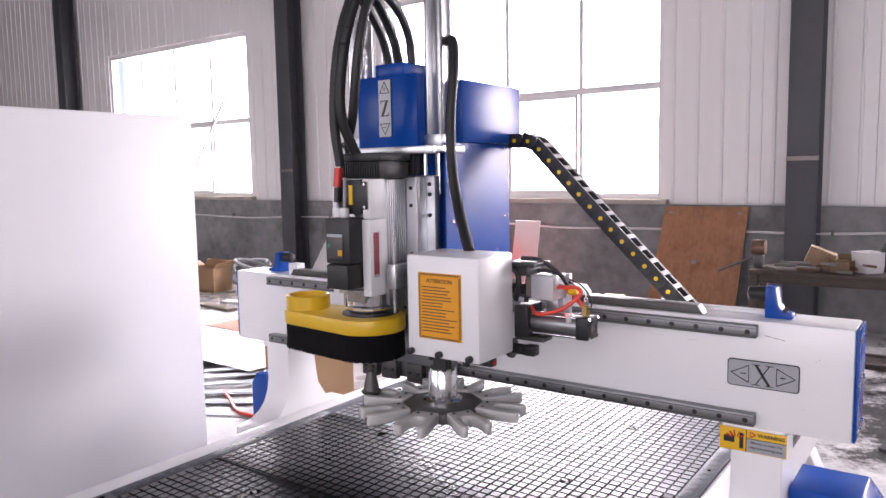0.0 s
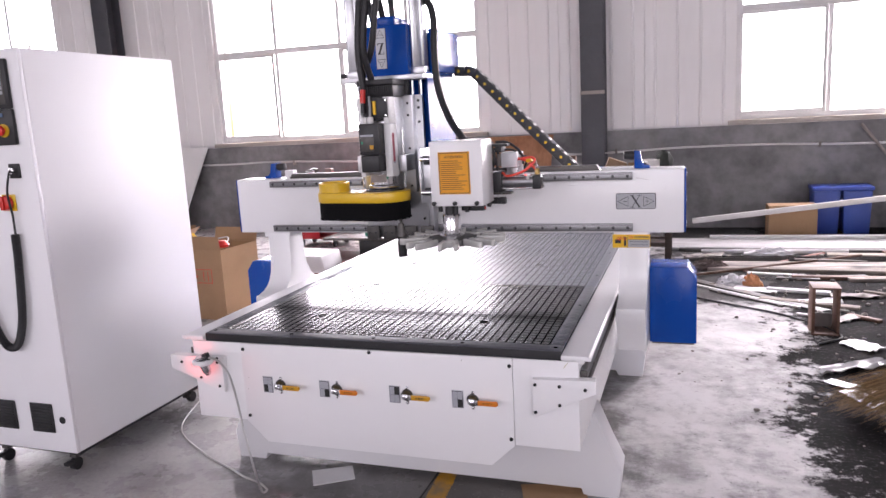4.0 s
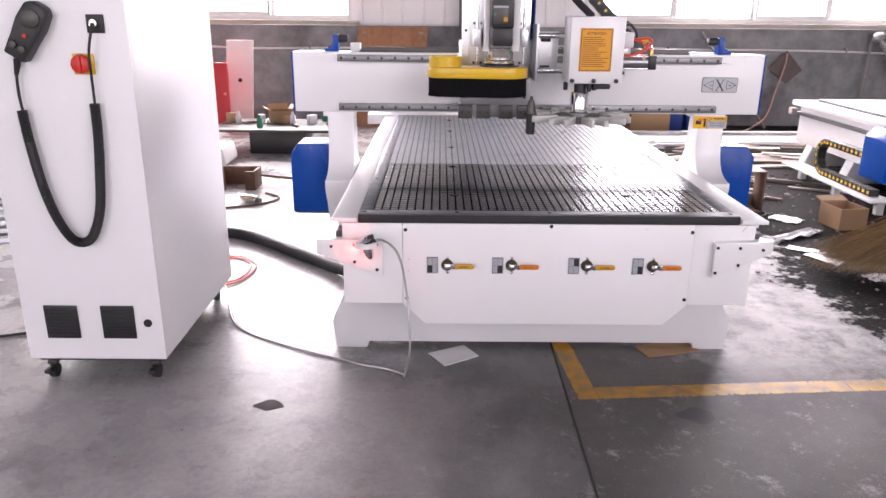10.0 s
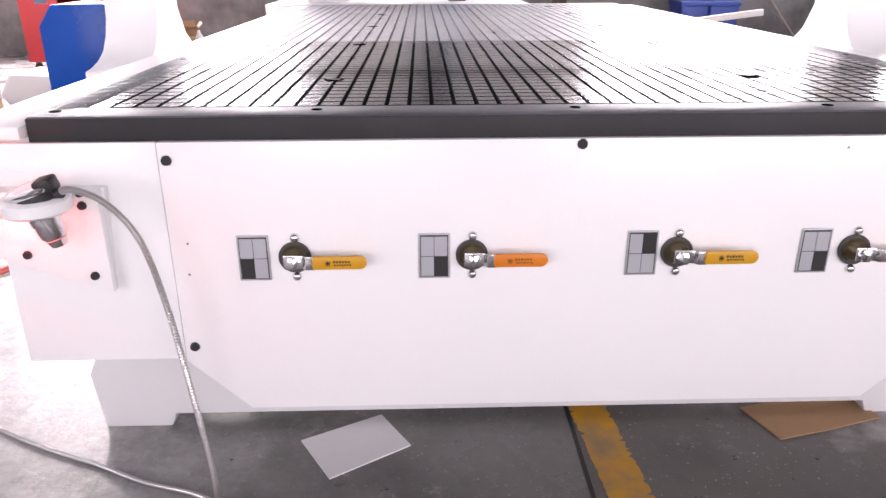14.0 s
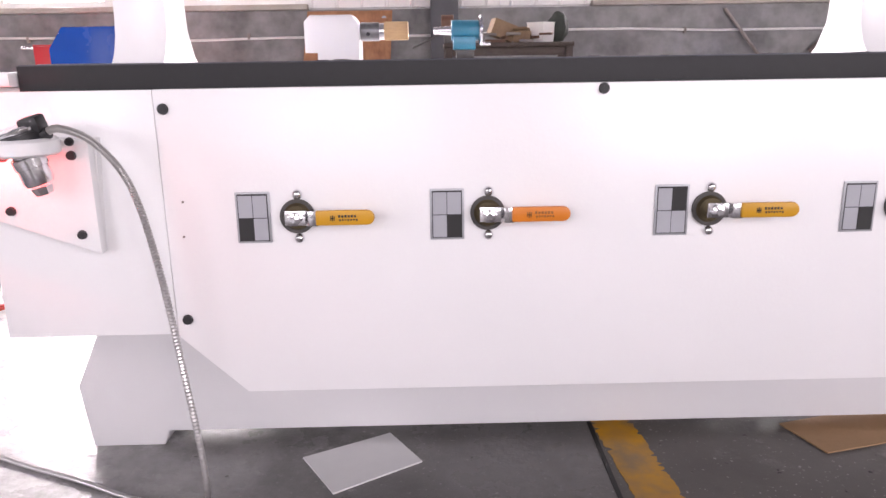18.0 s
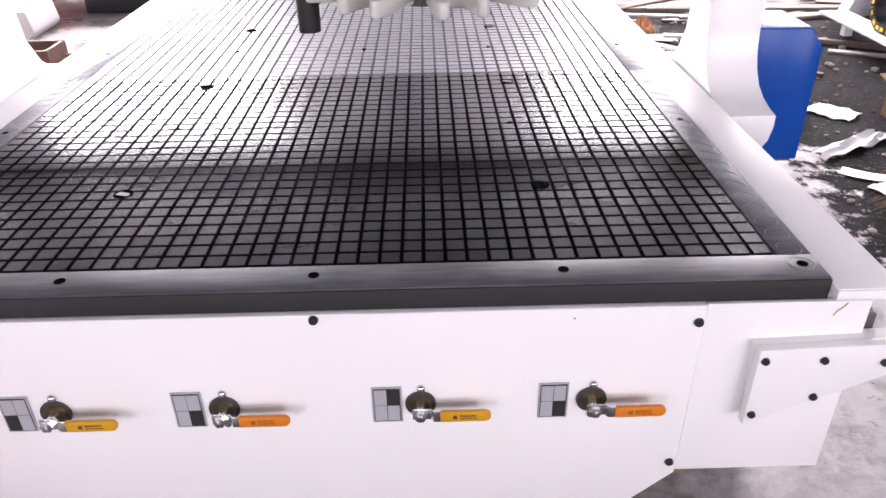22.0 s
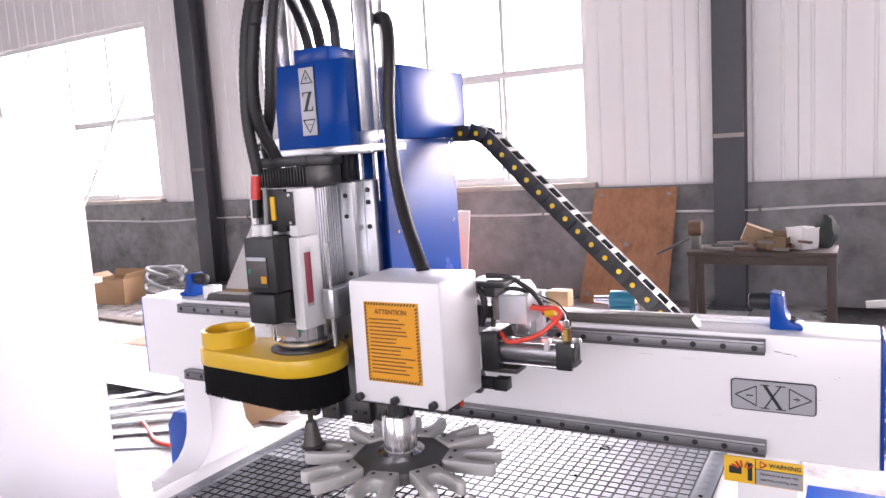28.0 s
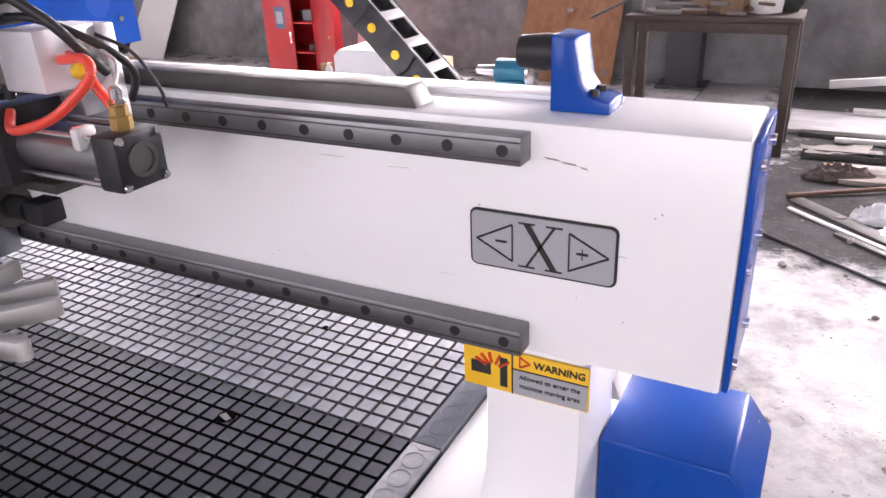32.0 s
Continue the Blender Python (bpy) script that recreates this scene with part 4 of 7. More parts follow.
# legs, with the concave front and the foot that runs forward along the bed
curve = [(0.86, 0.936), (0.86, 0.79), (0.852, 0.745), (0.835, 0.708), (0.81, 0.68), (0.775, 0.662), (0.735, 0.652), (0.70, 0.648)]
for s in (-1, 1):
    a, b = sorted((s * 0.793, s * 0.911))
    prof = curve + [(0.70, 0.62), (0.712, 0.585), (0.745, 0.545), (0.80, 0.44), (1.20, 0.44), (1.20, 0.648), (1.11, 0.66), (1.05, 0.70), (1.01, 0.76), (0.985, 0.936)]
    leg = part("gantry_leg", prism(prof, "x", a, b, 0.004), WHITE, router, "white curved gantry leg beside the bed")
    part("leg_cap", box(a - 0.02, b + 0.004, 0.862, 0.983, 0.915, 0.9365, 0.002), WHITE, leg)
    oa, ob_ = sorted((s * 0.9135, s * 1.107))
    mp = [(s * 0.9135, 0.437), (s * 1.107, 0.437), (s * 1.107, 0.722), (s * 1.072, 0.772), (s * 0.9135, 0.772)]
    cover = part("motor_cover", prism(mp, "y", 0.94, 1.12, 0.004), BLUE, router, "blue sheet-steel motor cover with a chamfered edge")
    part("cover_base", box(oa + 0.01, ob_ - 0.01, 0.95, 1.11, 0.429, 0.4365), DARKSTEEL, cover)

# warning plate
warn = part("warning_plate", box(0.768, 0.921, 0.8545, 0.8585, 0.879, 0.9352, 0.0005), LABELY, router, "yellow and silver warning plate")
part("silver_field", box(0.832, 0.9195, 0.8538, 0.8544, 0.8805, 0.913), SILVERLABEL, warn)
part("divider", box(0.8295, 0.8312, 0.8536, 0.8544, 0.8795, 0.935), INK, warn)
part("border", box(0.8312, 0.9205, 0.8537, 0.8544, 0.9132, 0.9146), INK, warn)
ic = box(0.778, 0.803, 0.8536, 0.8544, 0.898, 0.914)
ic = box(0.815, 0.824, 0.8536, 0.8544, 0.886, 0.925, bm=ic)
part("pictogram", ic, INK, warn)
rays = None
for a in (100, 125, 150, 40, 70):
    c, sn = math.cos(radians(a)), math.sin(radians(a))
    rays = tube([(0.806 + 0.010 * c, 0.854, 0.907 + 0.008 * sn), (0.806 + 0.026 * c, 0.854, 0.907 + 0.022 * sn)], 0.0021, 4, 1, bm=rays, smooth_line=False)
part("pictogram_rays", rays, REDINK, warn)
part("triangle", arrow(0.8395, 0.8520, 0.9245, 0.007, 0.8541, 0.0025), REDINK, warn)
part("print", lettering("WARNING", 0.0125, front(0.887, 0.8540, 0.9245), bold=True), INK, warn)
for z, t in ((0.905, "Allowed to enter the"), (0.893, "machine moving area")):
    part("print", lettering(t, 0.0085, front(0.8755, 0.8535, z)), INK, warn)

warn.location.z -= 0.007

# end stops on the beam
for s in (-1, 1):
    x = s * 0.872
    stop = part("end_stop", prism([(x - s * 0.016, 1.2005), (x + s * 0.046, 1.2005), (x + s * 0.045, 1.212), (x + s * 0.024, 1.217), (x + s * 0.014, 1.232), (x + s * 0.008, 1.272), (x - s * 0.016, 1.276)], "y", 0.892, 0.944, 0.002), BLUE, router, "blue end stop with a black rubber buffer")
    part("buffer", lathe([(0.017, 0), (0.019, 0.012), (0.0165, 0.04), (0.012, 0.043)], (0, 0, 0), 20, m=Matrix.Translation((x - s * 0.0165, 0.917, 1.255)) @ pose(0, 0, 0, 0, -90 * s, 0)), RUBBER, stop)
    for y in (0.905, 0.93):
        part("screw", cyl((x + s * 0.026, y, 1.212), (x + s * 0.026, y, 1.222), 0.005, seg=12), BLACK, stop)

# ---- carriage, spindle and tool changer ----
part("carriage_plate", box(-0.315, 0.005, 0.765, 0.8195, 0.93, 1.26, 0.004), ALU, router, "aluminium carriage plate")
for x in (-0.285, -0.205, -0.105, -0.025):
    blk = part("slider_block", box(x - 0.03, x + 0.03, 0.742, 0.764, 0.925, 0.985, 0.003), DARKSTEEL, router)
    for dx in (-0.016, 0.016):
        part("screw", cyl((x + dx, 0.7415, 0.955), (x + dx, 0.737, 0.955), 0.005, seg=12), BLACK, blk)
zplate = part("z_plate", box(-0.305, -0.012, 0.738, 0.764, 0.986, 1.555, 0.003), ALU, router, "milled aluminium plate of the lifting axis")
zfront = part("spindle_plate", box(-0.275, -0.040, 0.690, 0.737, 1.14, 1.552, 0.003), ALU, router)
for x in (-0.028, -0.288):
    for z in (1.02, 1.12, 1.30, 1.44, 1.50, 1.53):
        part("screw", cyl((x, 0.7378, z), (x, 0.7335, z), 0.006, seg=12), BLACK, zplate)
for x in (-0.06, -0.09, -0.225, -0.255):
    for z in (1.17, 1.33, 1.47, 1.52):
        part("screw", cyl((x, 0.6898, z), (x, 0.686, z), 0.0055, seg=12), BLACK, zfront)

# spindle
spin = part("spindle_body", box(-0.222, -0.082, 0.555, 0.689, 1.235, 1.545, 0.006), ALU, router, "silver spindle motor body with white side covers")
for a, b in ((-0.222, -0.200), (-0.108, -0.078)):
    part("side_cover", box(a, b, 0.528, 0.600, 1.225, 1.438, 0.003), WHITEPL, spin)
    part("side_cover", box(a + 0.003, b - 0.003, 0.531, 0.600, 1.440, 1.548, 0.003), WHITEPL, spin)
for k in range(9):
    y = 0.606 + k * 0.0092
    part("cooling_rib", box(-0.0819, -0.0785, y, y + 0.0045, 1.24, 1.545, 0.0008), ALU, spin)
part("label_strip", box(-0.0776, -0.0770, 0.541, 0.563, 1.285, 1.402), mat("dark_red_label", (0.34, 0.035, 0.06), 0.4, grain=0.05, stain=0.1), spin, "dark red label strip")
part("label_end", box(-0.0777, -0.0769, 0.541, 0.563, 1.278, 1.2845), KEYG, spin)
ebox = part("terminal_box", box(-0.198, -0.109, 0.478, 0.553, 1.318, 1.443, 0.004), BLACK, spin, "black terminal box with a small clear window")
part("box_foot", box(-0.192, -0.112, 0.470, 0.553, 1.248, 1.317, 0.006), BLACK, ebox)
part("window", box(-0.190, -0.132, 0.4755, 0.4778, 1.332, 1.400, 0.001), DARKSTEEL, ebox)
part("window_head", box(-0.190, -0.132, 0.4745, 0.4754, 1.392, 1.400), KEYG, ebox)
part("tag", box(-0.150, -0.134, 0.4742, 0.4754, 1.341, 1.357), AMBER, ebox)
part("lamp_dot", box(-0.188, -0.179, 0.4742, 0.4754, 1.362, 1.373), KEYGR, ebox)
for x in (-0.186, -0.158):
    part("cable_gland", cyl((x, 0.515, 1.4435), (x, 0.515, 1.470), 0.013, seg=16, w=0.002), WHITEPL, ebox)
part("gland_lead", tube([(-0.158, 0.515, 1.468), (-0.157, 0.517, 1.51), (-0.160, 0.522, 1.553)], 0.005, 8, 6), GREYHOSE, ebox)
ub = part("upper_box", box(-0.132, -0.084, 0.5225, 0.5305, 1.466, 1.542, 0.001), BLACK, spin)
part("upper_body", box(-0.196, -0.112, 0.531, 0.5545, 1.452, 1.548, 0.003), BLACK, spin)
part("yellow_tag", box(-0.147, -0.135, 0.5215, 0.5304, 1.478, 1.532, 0.001), LABELY, spin)
for x, z in ((-0.090, 1.535), (-0.090, 1.473)):
    part("screw", cyl((x, 0.5224, z), (x, 0.5200, z), 0.004, seg=10), CHROME, ub)
part("clamp", box(-0.186, -0.118, 0.5455, 0.5545, 1.20, 1.232, 0.003), JUNK, spin)
part("nose", lathe([(0.062, 1.1685), (0.066, 1.175), (0.066, 1.186), (0.058, 1.19), (0.058, 1.234)], (-0.152, 0.605, 0), 36), CHROME, spin)
part("nose_ring", lathe([(0.072, 1.1635), (0.072, 1.168)], (-0.152, 0.605, 0), 36), BLACK, spin)
part("green_dot", cyl((-0.118, 0.5545, 1.22), (-0.118, 0.5505, 1.22), 0.009, seg=16), MATS["green_keys"], spin)
for k in range(17):
    x = -0.224 + k * 0.0090
    part("fin", box(x, x + 0.0045, 0.572, 0.70, 1.551, 1.596, 0.0008), BLACK, spin)
part("head_core", box(-0.215, -0.082, 0.582, 0.69, 1.549, 1.596), BLACK, spin)
part("head_flange", box(-0.232, -0.070, 0.565, 0.705, 1.597, 1.6205, 0.004), BLACK, spin)
part("red_plug", cyl((-0.190, 0.522, 1.527), (-0.188, 0.528, 1.580), 0.0115, seg=16), RED, spin)
part("plug_tail", cyl((-0.191, 0.521, 1.485), (-0.190, 0.522, 1.526), 0.009, seg=14), BLACK, spin)
for x in (-0.245, -0.055):
    gr = part("guide_rod", cyl((x, 0.60, 1.172), (x, 0.60, 1.42), 0.0055, seg=14), CHROME, router)
    part("rod_block", box(x - 0.016, x + 0.016, 0.585, 0.689, 1.24, 1.31, 0.002), ALU, gr)

# dust shoe
def shoe_outline(g):
    pts = []
    for cx, cy, r, a0, a1 in ((-0.376, 0.575, 0.072 + g, 95, 262), (-0.14, 0.585, 0.105 + g, -88, 85)):
        pts += [(cx + r * math.cos(radians(a)), cy + r * math.sin(radians(a))) for a in np.linspace(a0, a1, 16)]
    return pts


shoe = part("dust_shoe", prism(shoe_outline(0.0), "z", 1.119, 1.162, 0.005), YELLOW, router, "yellow plastic dust shoe")
part("port", lathe([(0.066, 1.1625), (0.066, 1.202), (0.060, 1.204), (0.056, 1.202), (0.054, 1.166)], (-0.376, 0.575, 0), 36), YELLOW, shoe, "open round dust port")
part("brush", prism(shoe_outline(-0.004), "z", 1.049, 1.1185), BRISTLE, shoe, "dense black bristle skirt")
random.seed(11)
ol = shoe_outline(-0.002)
tufts = bmesh.new()
for i in range(len(ol)):
    a, b = Vector(ol[i]), Vector(ol[(i + 1) % len(ol)])
    m = max(1, int((b - a).length / 0.003))
    for k in range(m):
        c = a.lerp(b, k / m)
        d = (b - a).normalized() * 0.0022
        zz = 1.047 - random.uniform(0, 0.004)
        off = random.uniform(-0.002, 0.002)
        vs = [tufts.verts.new((c.x - d.x, c.y - d.y, 1.052)), tufts.verts.new((c.x + d.x, c.y + d.y, 1.052)), tufts.verts.new((c.x + d.x + off, c.y + d.y, zz)), tufts.verts.new((c.x - d.x + off, c.y - d.y, zz))]
        tufts.faces.new(vs)
part("bristles", tufts, BRISTLE, shoe, kind="stuff", smooth=False)
part("shoe_flange", lathe([(0.082, 1.1625), (0.082, 1.1665), (0.074, 1.1675)], (-0.152, 0.605, 0), 36), BLACK, shoe)

# lift: top plate, air cylinders, motor box
tplate = part("top_plate", box(-0.362, 0.012, 0.715, 0.865, 1.622, 1.640, 0.002), ALU, router, "aluminium top plate")
part("plate_lip", box(-0.366, 0.014, 0.700, 0.7145, 1.618, 1.640, 0.002), ALU, tplate)
for x in (-0.333, -0.031):
    cylr = part("air_cylinder", prism([(x - 0.028, 0.765), (x - 0.020, 0.762), (x - 0.014, 0.766), (x + 0.014, 0.766), (x + 0.020, 0.762), (x + 0.028, 0.765), (x + 0.031, 0.773), (x + 0.027, 0.780), (x + 0.027, 0.806), (x + 0.031, 0.813), (x + 0.028, 0.821), (x - 0.028, 0.821), (x - 0.031, 0.813), (x - 0.027, 0.806), (x - 0.027, 0.780), (x - 0.031, 0.773)], "z", 1.675, 2.09, 0.0008), ALU, router, "silver profiled air cylinder")
    part("end_block", box(x - 0.032, x + 0.032, 0.760, 0.823, 1.6405, 1.6745, 0.003), ALU, cylr)
    part("end_block", box(x - 0.032, x + 0.032, 0.760, 0.823, 2.0905, 2.122, 0.003), ALU, cylr)
    part("piston_rod", cyl((x, 0.79, 1.50), (x, 0.79, 1.621), 0.011, seg=16), CHROME, cylr)
for x in (-0.30, -0.265, -0.08, -0.06):
    part("post", cyl((x, 0.76, 1.556), (x, 0.76, 1.6215), 0.008, seg=12), CHROME, tplate)
part("bracket_dark", box(-0.235, -0.07, 0.72, 0.76, 1.556, 1.6215, 0.003), BLACK, tplate)
clampk = part("side_knob", cyl((-0.372, 0.775, 1.655), (-0.400, 0.775, 1.655), 0.010, seg=14), BLACK, router)
part("side_knob", cyl((-0.372, 0.775, 1.630), (-0.400, 0.775, 1.630), 0.008, seg=14), BLACK, router)
zbox = part("motor_box", box(-0.291, -0.061, 0.728, 0.96, 1.6405, 1.85, 0.004), BLUE, router, "blue motor box with a Z sign")
part("motor_cap", box(-0.232, -0.120, 0.745, 0.90, 1.8505, 1.888, 0.004), BLUE, zbox)
zs = part("axis_sign", box(-0.203, -0.157, 0.7245, 0.7277, 1.672, 1.838), SILVERLABEL, zbox, "silver axis sign with Z and two arrows")
part("sign_edge", box(-0.2045, -0.1555, 0.7262, 0.7278, 1.6705, 1.8395), INK, zs)
for s, zc in ((1, 1.800), (-1, 1.710)):
    p = [Vector((-0.180, 0.7242, zc + s * 0.032)), Vector((-0.198, 0.7242, zc)), Vector((-0.162, 0.7242, zc))]
    ar = None
    for i in range(3):
        ar = tube([p[i], p[(i + 1) % 3]], 0.0012, 4, 1, bm=ar, smooth_line=False)
    part("arrow", ar, INK, zs)
zl = prism([(-0.193, 1.7335), (-0.184, 1.7335), (-0.167, 1.7765), (-0.176, 1.7765)], "y", 0.7235, 0.7243)
for x0, x1, z0, z1 in ((-0.195, -0.165, 1.7315, 1.7345), (-0.195, -0.165, 1.7755, 1.7785), (-0.195, -0.1925, 1.768, 1.7755), (-0.1675, -0.165, 1.7345, 1.742)):
    zl = box(x0, x1, 0.7232, 0.7242, z0, z1, bm=zl)
part("letter", zl, INK, zs)
part("plus", box(-0.1806, -0.1794, 0.7235, 0.7243, 1.806, 1.818, bm=box(-0.186, -0.174, 0.7235, 0.7243, 1.8114, 1.8126)), INK, zs)
part("minus", box(-0.186, -0.174, 0.7235, 0.7243, 1.698, 1.6995), INK, zs)

# blue rear column that carries the cable chain
part("rear_column", box(-0.262, 0.004, 0.867, 1.125, 1.207, 1.6495, 0.003), BLUE, router, "blue sheet-steel rear column")
rtop = part("rear_head", prism([(-0.27, 0.965), (0.0, 0.965), (0.0, 0.826), (0.030, 0.826), (0.030, 1.165), (-0.27, 1.165)], "z", 1.6505, 1.832, 0.003), BLUE, router, "blue head cover of the rear column")
part("side_panel", prism([(0.766, 1.265), (0.866, 1.265), (0.866, 1.2075), (1.125, 1.2075), (1.125, 1.6495), (0.766, 1.6495)], "x", 0.0045, 0.009), BLUE, router)
for y in (0.80, 1.09):
    for z in (1.64, 1.42, 1.25):
        part("bolt", cyl((0.0092, y, z), (0.013, y, z), 0.005, seg=10), CHROME, router)
arm = part("chain_arm", box(0.0305, 0.065, 1.095, 1.16, 1.640, 1.682, 0.003), BLACK, router)

# cable chain
chain = thing("cable_chain", "black cable chain with yellow buttons and open links", "cable chain", (0.68, 1.127, 1.075))
line = curve_points([(0.06, 0, 1.660), (0.10, 0, 1.660), (0.140, 0, 1.638), (0.18, 0, 1.598), (0.283, 0, 1.492), (0.395, 0, 1.379), (0.490, 0, 1.285), (0.585, 0, 1.190), (0.66, 0, 1.113)], 40)
acc, nxt, knots = 0.0, 0.0, []
for a, b in zip(line, line[1:]):
    if acc >= nxt:
        knots.append((a, (b - a).normalized()))
        nxt += 0.049
    acc += (b - a).length
for c, d in knots:
    m = Matrix.Translation((c.x - 0.012, 1.127, c.z)) @ Matrix.Rotation(-math.atan2(d.z, d.x), 4, "Y")
    sides = []
    for s in (-1, 1):
        pr = prism([(-0.026, -0.022), (0.026, -0.022), (0.029, 0.0), (0.026, 0.022), (-0.026, 0.022), (-0.022, 0.0)], "y", s * 0.030 - 0.003, s * 0.030 + 0.003, 0.001)
        pr.transform(m)
        sides.append(part("link_side", pr, BLACK, chain))
    lk = sides[0]
    part("crossbar", merged(None, box(-0.0075, 0.0075, -0.0275, 0.0275, 0.0175, 0.0222, 0.001), m), PIPEW, lk, "pale crossbar")
    for e in (-0.0275, 0.0235):
        part("frame_edge", merged(None, box(-0.026, 0.026, e, e + 0.004, 0.0188, 0.0218, 0.0005), m), PIPEW, lk, "pale link frame")
    part("crossbar", merged(None, box(-0.011, 0.011, -0.0275, 0.0275, -0.0222, -0.0175, 0.001), m), BLACK, lk)
    part("button", merged(None, cyl((0.0, -0.0332, 0), (0.0, -0.0352, 0), 0.0065, seg=16), m), YELLOW, lk, "yellow button")
for k in range(4):
    oy = 1.109 + k * 0.012
    part("cable", tube([(p.x - 0.012, oy, p.z - 0.004 + 0.003 * math.sin(k + i * 0.3)) for i, p in enumerate(line[::12])], 0.0045, 8, 2), (GREYHOSE, RUBBER, CABLEM, RUBBER)[k], chain)
part("end_tab", box(0.62, 0.70, 1.0865, 1.165, 0.9525, 1.10, 0.002), ALU, chain)

# hoses above the head
HOSES = [
    ([(-0.262, 0.86, 1.85), (-0.275, 0.85, 1.95), (-0.265, 0.79, 2.06), (-0.215, 0.66, 2.125), (-0.178, 0.58, 2.07), (-0.175, 0.535, 1.90), (-0.168, 0.525, 1.72), (-0.160, 0.535, 1.585)], 0.0135),
    ([(-0.205, 0.83, 1.888), (-0.215, 0.82, 1.97), (-0.205, 0.76, 2.07), (-0.165, 0.65, 2.13), (-0.140, 0.57, 2.08), (-0.142, 0.525, 1.90), (-0.146, 0.53, 1.73), (-0.140, 0.59, 1.60)], 0.0145),
    ([(-0.165, 0.84, 1.888), (-0.165, 0.83, 1.98), (-0.150, 0.76, 2.08), (-0.125, 0.65, 2.12), (-0.110, 0.575, 2.04), (-0.120, 0.545, 1.88), (-0.150, 0.555, 1.74), (-0.215, 0.60, 1.65), (-0.235, 0.64, 1.60)], 0.0135),
    ([(-0.085, 0.90, 1.85), (-0.080, 0.88, 1.91), (-0.03, 0.84, 1.945), (0.025, 0.79, 1.93), (0.058, 0.745, 1.85), (0.062, 0.72, 1.72), (0.078, 0.70, 1.58), (0.130, 0.655, 1.46), (0.215, 0.575, 1.362)], 0.0145),
]
for k, (ctrl, r) in enumerate(HOSES):
    ctrl = [(x - (0.028 * min(1, max(0, (1.95 - z) / 0.15)) if k < 2 and y < 0.7 else 0), y, z if z < 1.95 else 1.95 + (z - 1.95) * 0.7) for x, y, z in ctrl]
    hs = solo("corrugated_hose", tube(ctrl, r, 12, 22, ribs=0.05), RUBBER, "black corrugated cable hose arching over the router head", "hose", ctrl[0], group="router head hoses")
    ORIGIN[hs] = Vector(ctrl[0])

# white changer cover with the attention label
cov = part("changer_cover", box(0.111, 0.325, 0.447, 0.606, 1.108, 1.362, 0.006), WHITE, router, "white sheet-steel cover with an orange label")
lab = part("attention_label", box(0.149, 0.276, 0.4445, 0.4467, 1.156, 1.320), LABELO, cov, "orange attention label with a hazard border")
def hazard(x0, x1, z0, z1, n, horizontal):
    bm = None
    for k in range(n):
        if horizontal:
            a = x0 + (x1 - x0) * k / n
            w = (x1 - x0) / n * 0.5
            bm = prism([(a, z0), (a + w, z0), (a + w + 0.003, z1), (a + 0.003, z1)], "y", 0.4436, 0.4444, bm=bm)
        else:
            a = z0 + (z1 - z0) * k / n
            h = (z1 - z0) / n * 0.5
            bm = prism([(x0, a), (x1, a + 0.003), (x1, a + h + 0.003), (x0, a + h)], "y", 0.4436, 0.4444, bm=bm)
    return bm


for args in ((0.151, 0.272, 1.1575, 1.1625, 17, True), (0.151, 0.272, 1.3135, 1.3185, 17, True), (0.1503, 0.1555, 1.163, 1.312, 22, False), (0.2695, 0.2747, 1.163, 1.312, 22, False)):
    part("hazard_border", hazard(*args), INK, lab)
part("print", lettering("ATTENTION", 0.0135, front(0.2125, 0.4441, 1.300), bold=True), BROWNINK, lab)
random.seed(3)
bars = None
for k in range(15):
    z = 1.285 - k * 0.0078
    bars = box(0.160, 0.160 + random.uniform(0.06, 0.104), 0.4437, 0.4444, z - 0.0014, z + 0.0014, bm=bars)
part("print_bar", bars, BROWNINK, lab)
for x in (0.125, 0.211, 0.300):
    part("thumb_screw", cyl((x, 0.4468, 1.120), (x, 0.434, 1.120), 0.0085, seg=14, w=0.001), BLACK, cov)

# tool changer
ch = Vector((0.172, 0.508, 0))
FZ = 0.983
hub = part("changer_hub", lathe([(0.050, FZ - 0.0055), (0.050, FZ + 0.006), (0.036, FZ + 0.010), (0.036, 1.066), (0.033, 1.070)], ch, 40), CHROME, router, "bright turned changer hub")
part("hub_neck", cyl((ch.x, ch.y, 1.070), (ch.x, ch.y, 1.107), 0.024, seg=20), BLACK, hub)
part("carousel_disc", prism([(ch.x + 0.1055 * math.cos(radians(a)), ch.y + 0.1055 * math.sin(radians(a))) for a in (215.5 + 45 * k for k in range(8))], "z", FZ - 0.030, FZ - 0.006, 0.001), mat("dull_grey_disc", (0.17, 0.17, 0.165), 0.5, metal=0.5, grain=0.15, stain=0.25), router, "dark eight-sided carousel disc")
for dx, dy in ((-0.055, 0.03), (0.06, 0.02), (0.03, -0.03)):
    part("sensor_screw", cyl((ch.x + dx, ch.y + dy, 1.075), (ch.x + dx, ch.y + dy, 1.107), 0.009, seg=12), BLACK, router)
part("sensor_bar", box(0.205, 0.30, 0.54, 0.565, 1.078, 1.098, 0.002), BLACK, router)
part("sensor_eye", cyl((0.300, 0.552, 1.088), (0.304, 0.552, 1.088), 0.006, seg=12), RED, router)
fork_half = [(0.098, -0.030), (0.104, -0.032), (0.132, -0.033), (0.150, -0.037), (0.186, -0.041), (0.203, -0.040), (0.212, -0.034), (0.211, -0.025), (0.203, -0.020), (0.188, -0.021), (0.166, -0.019), (0.150, -0.016), (0.141, -0.009), (0.139, 0.0)]
fork_pts = fork_half + [(u, -v) for u, v in reversed(fork_half[:-1])]
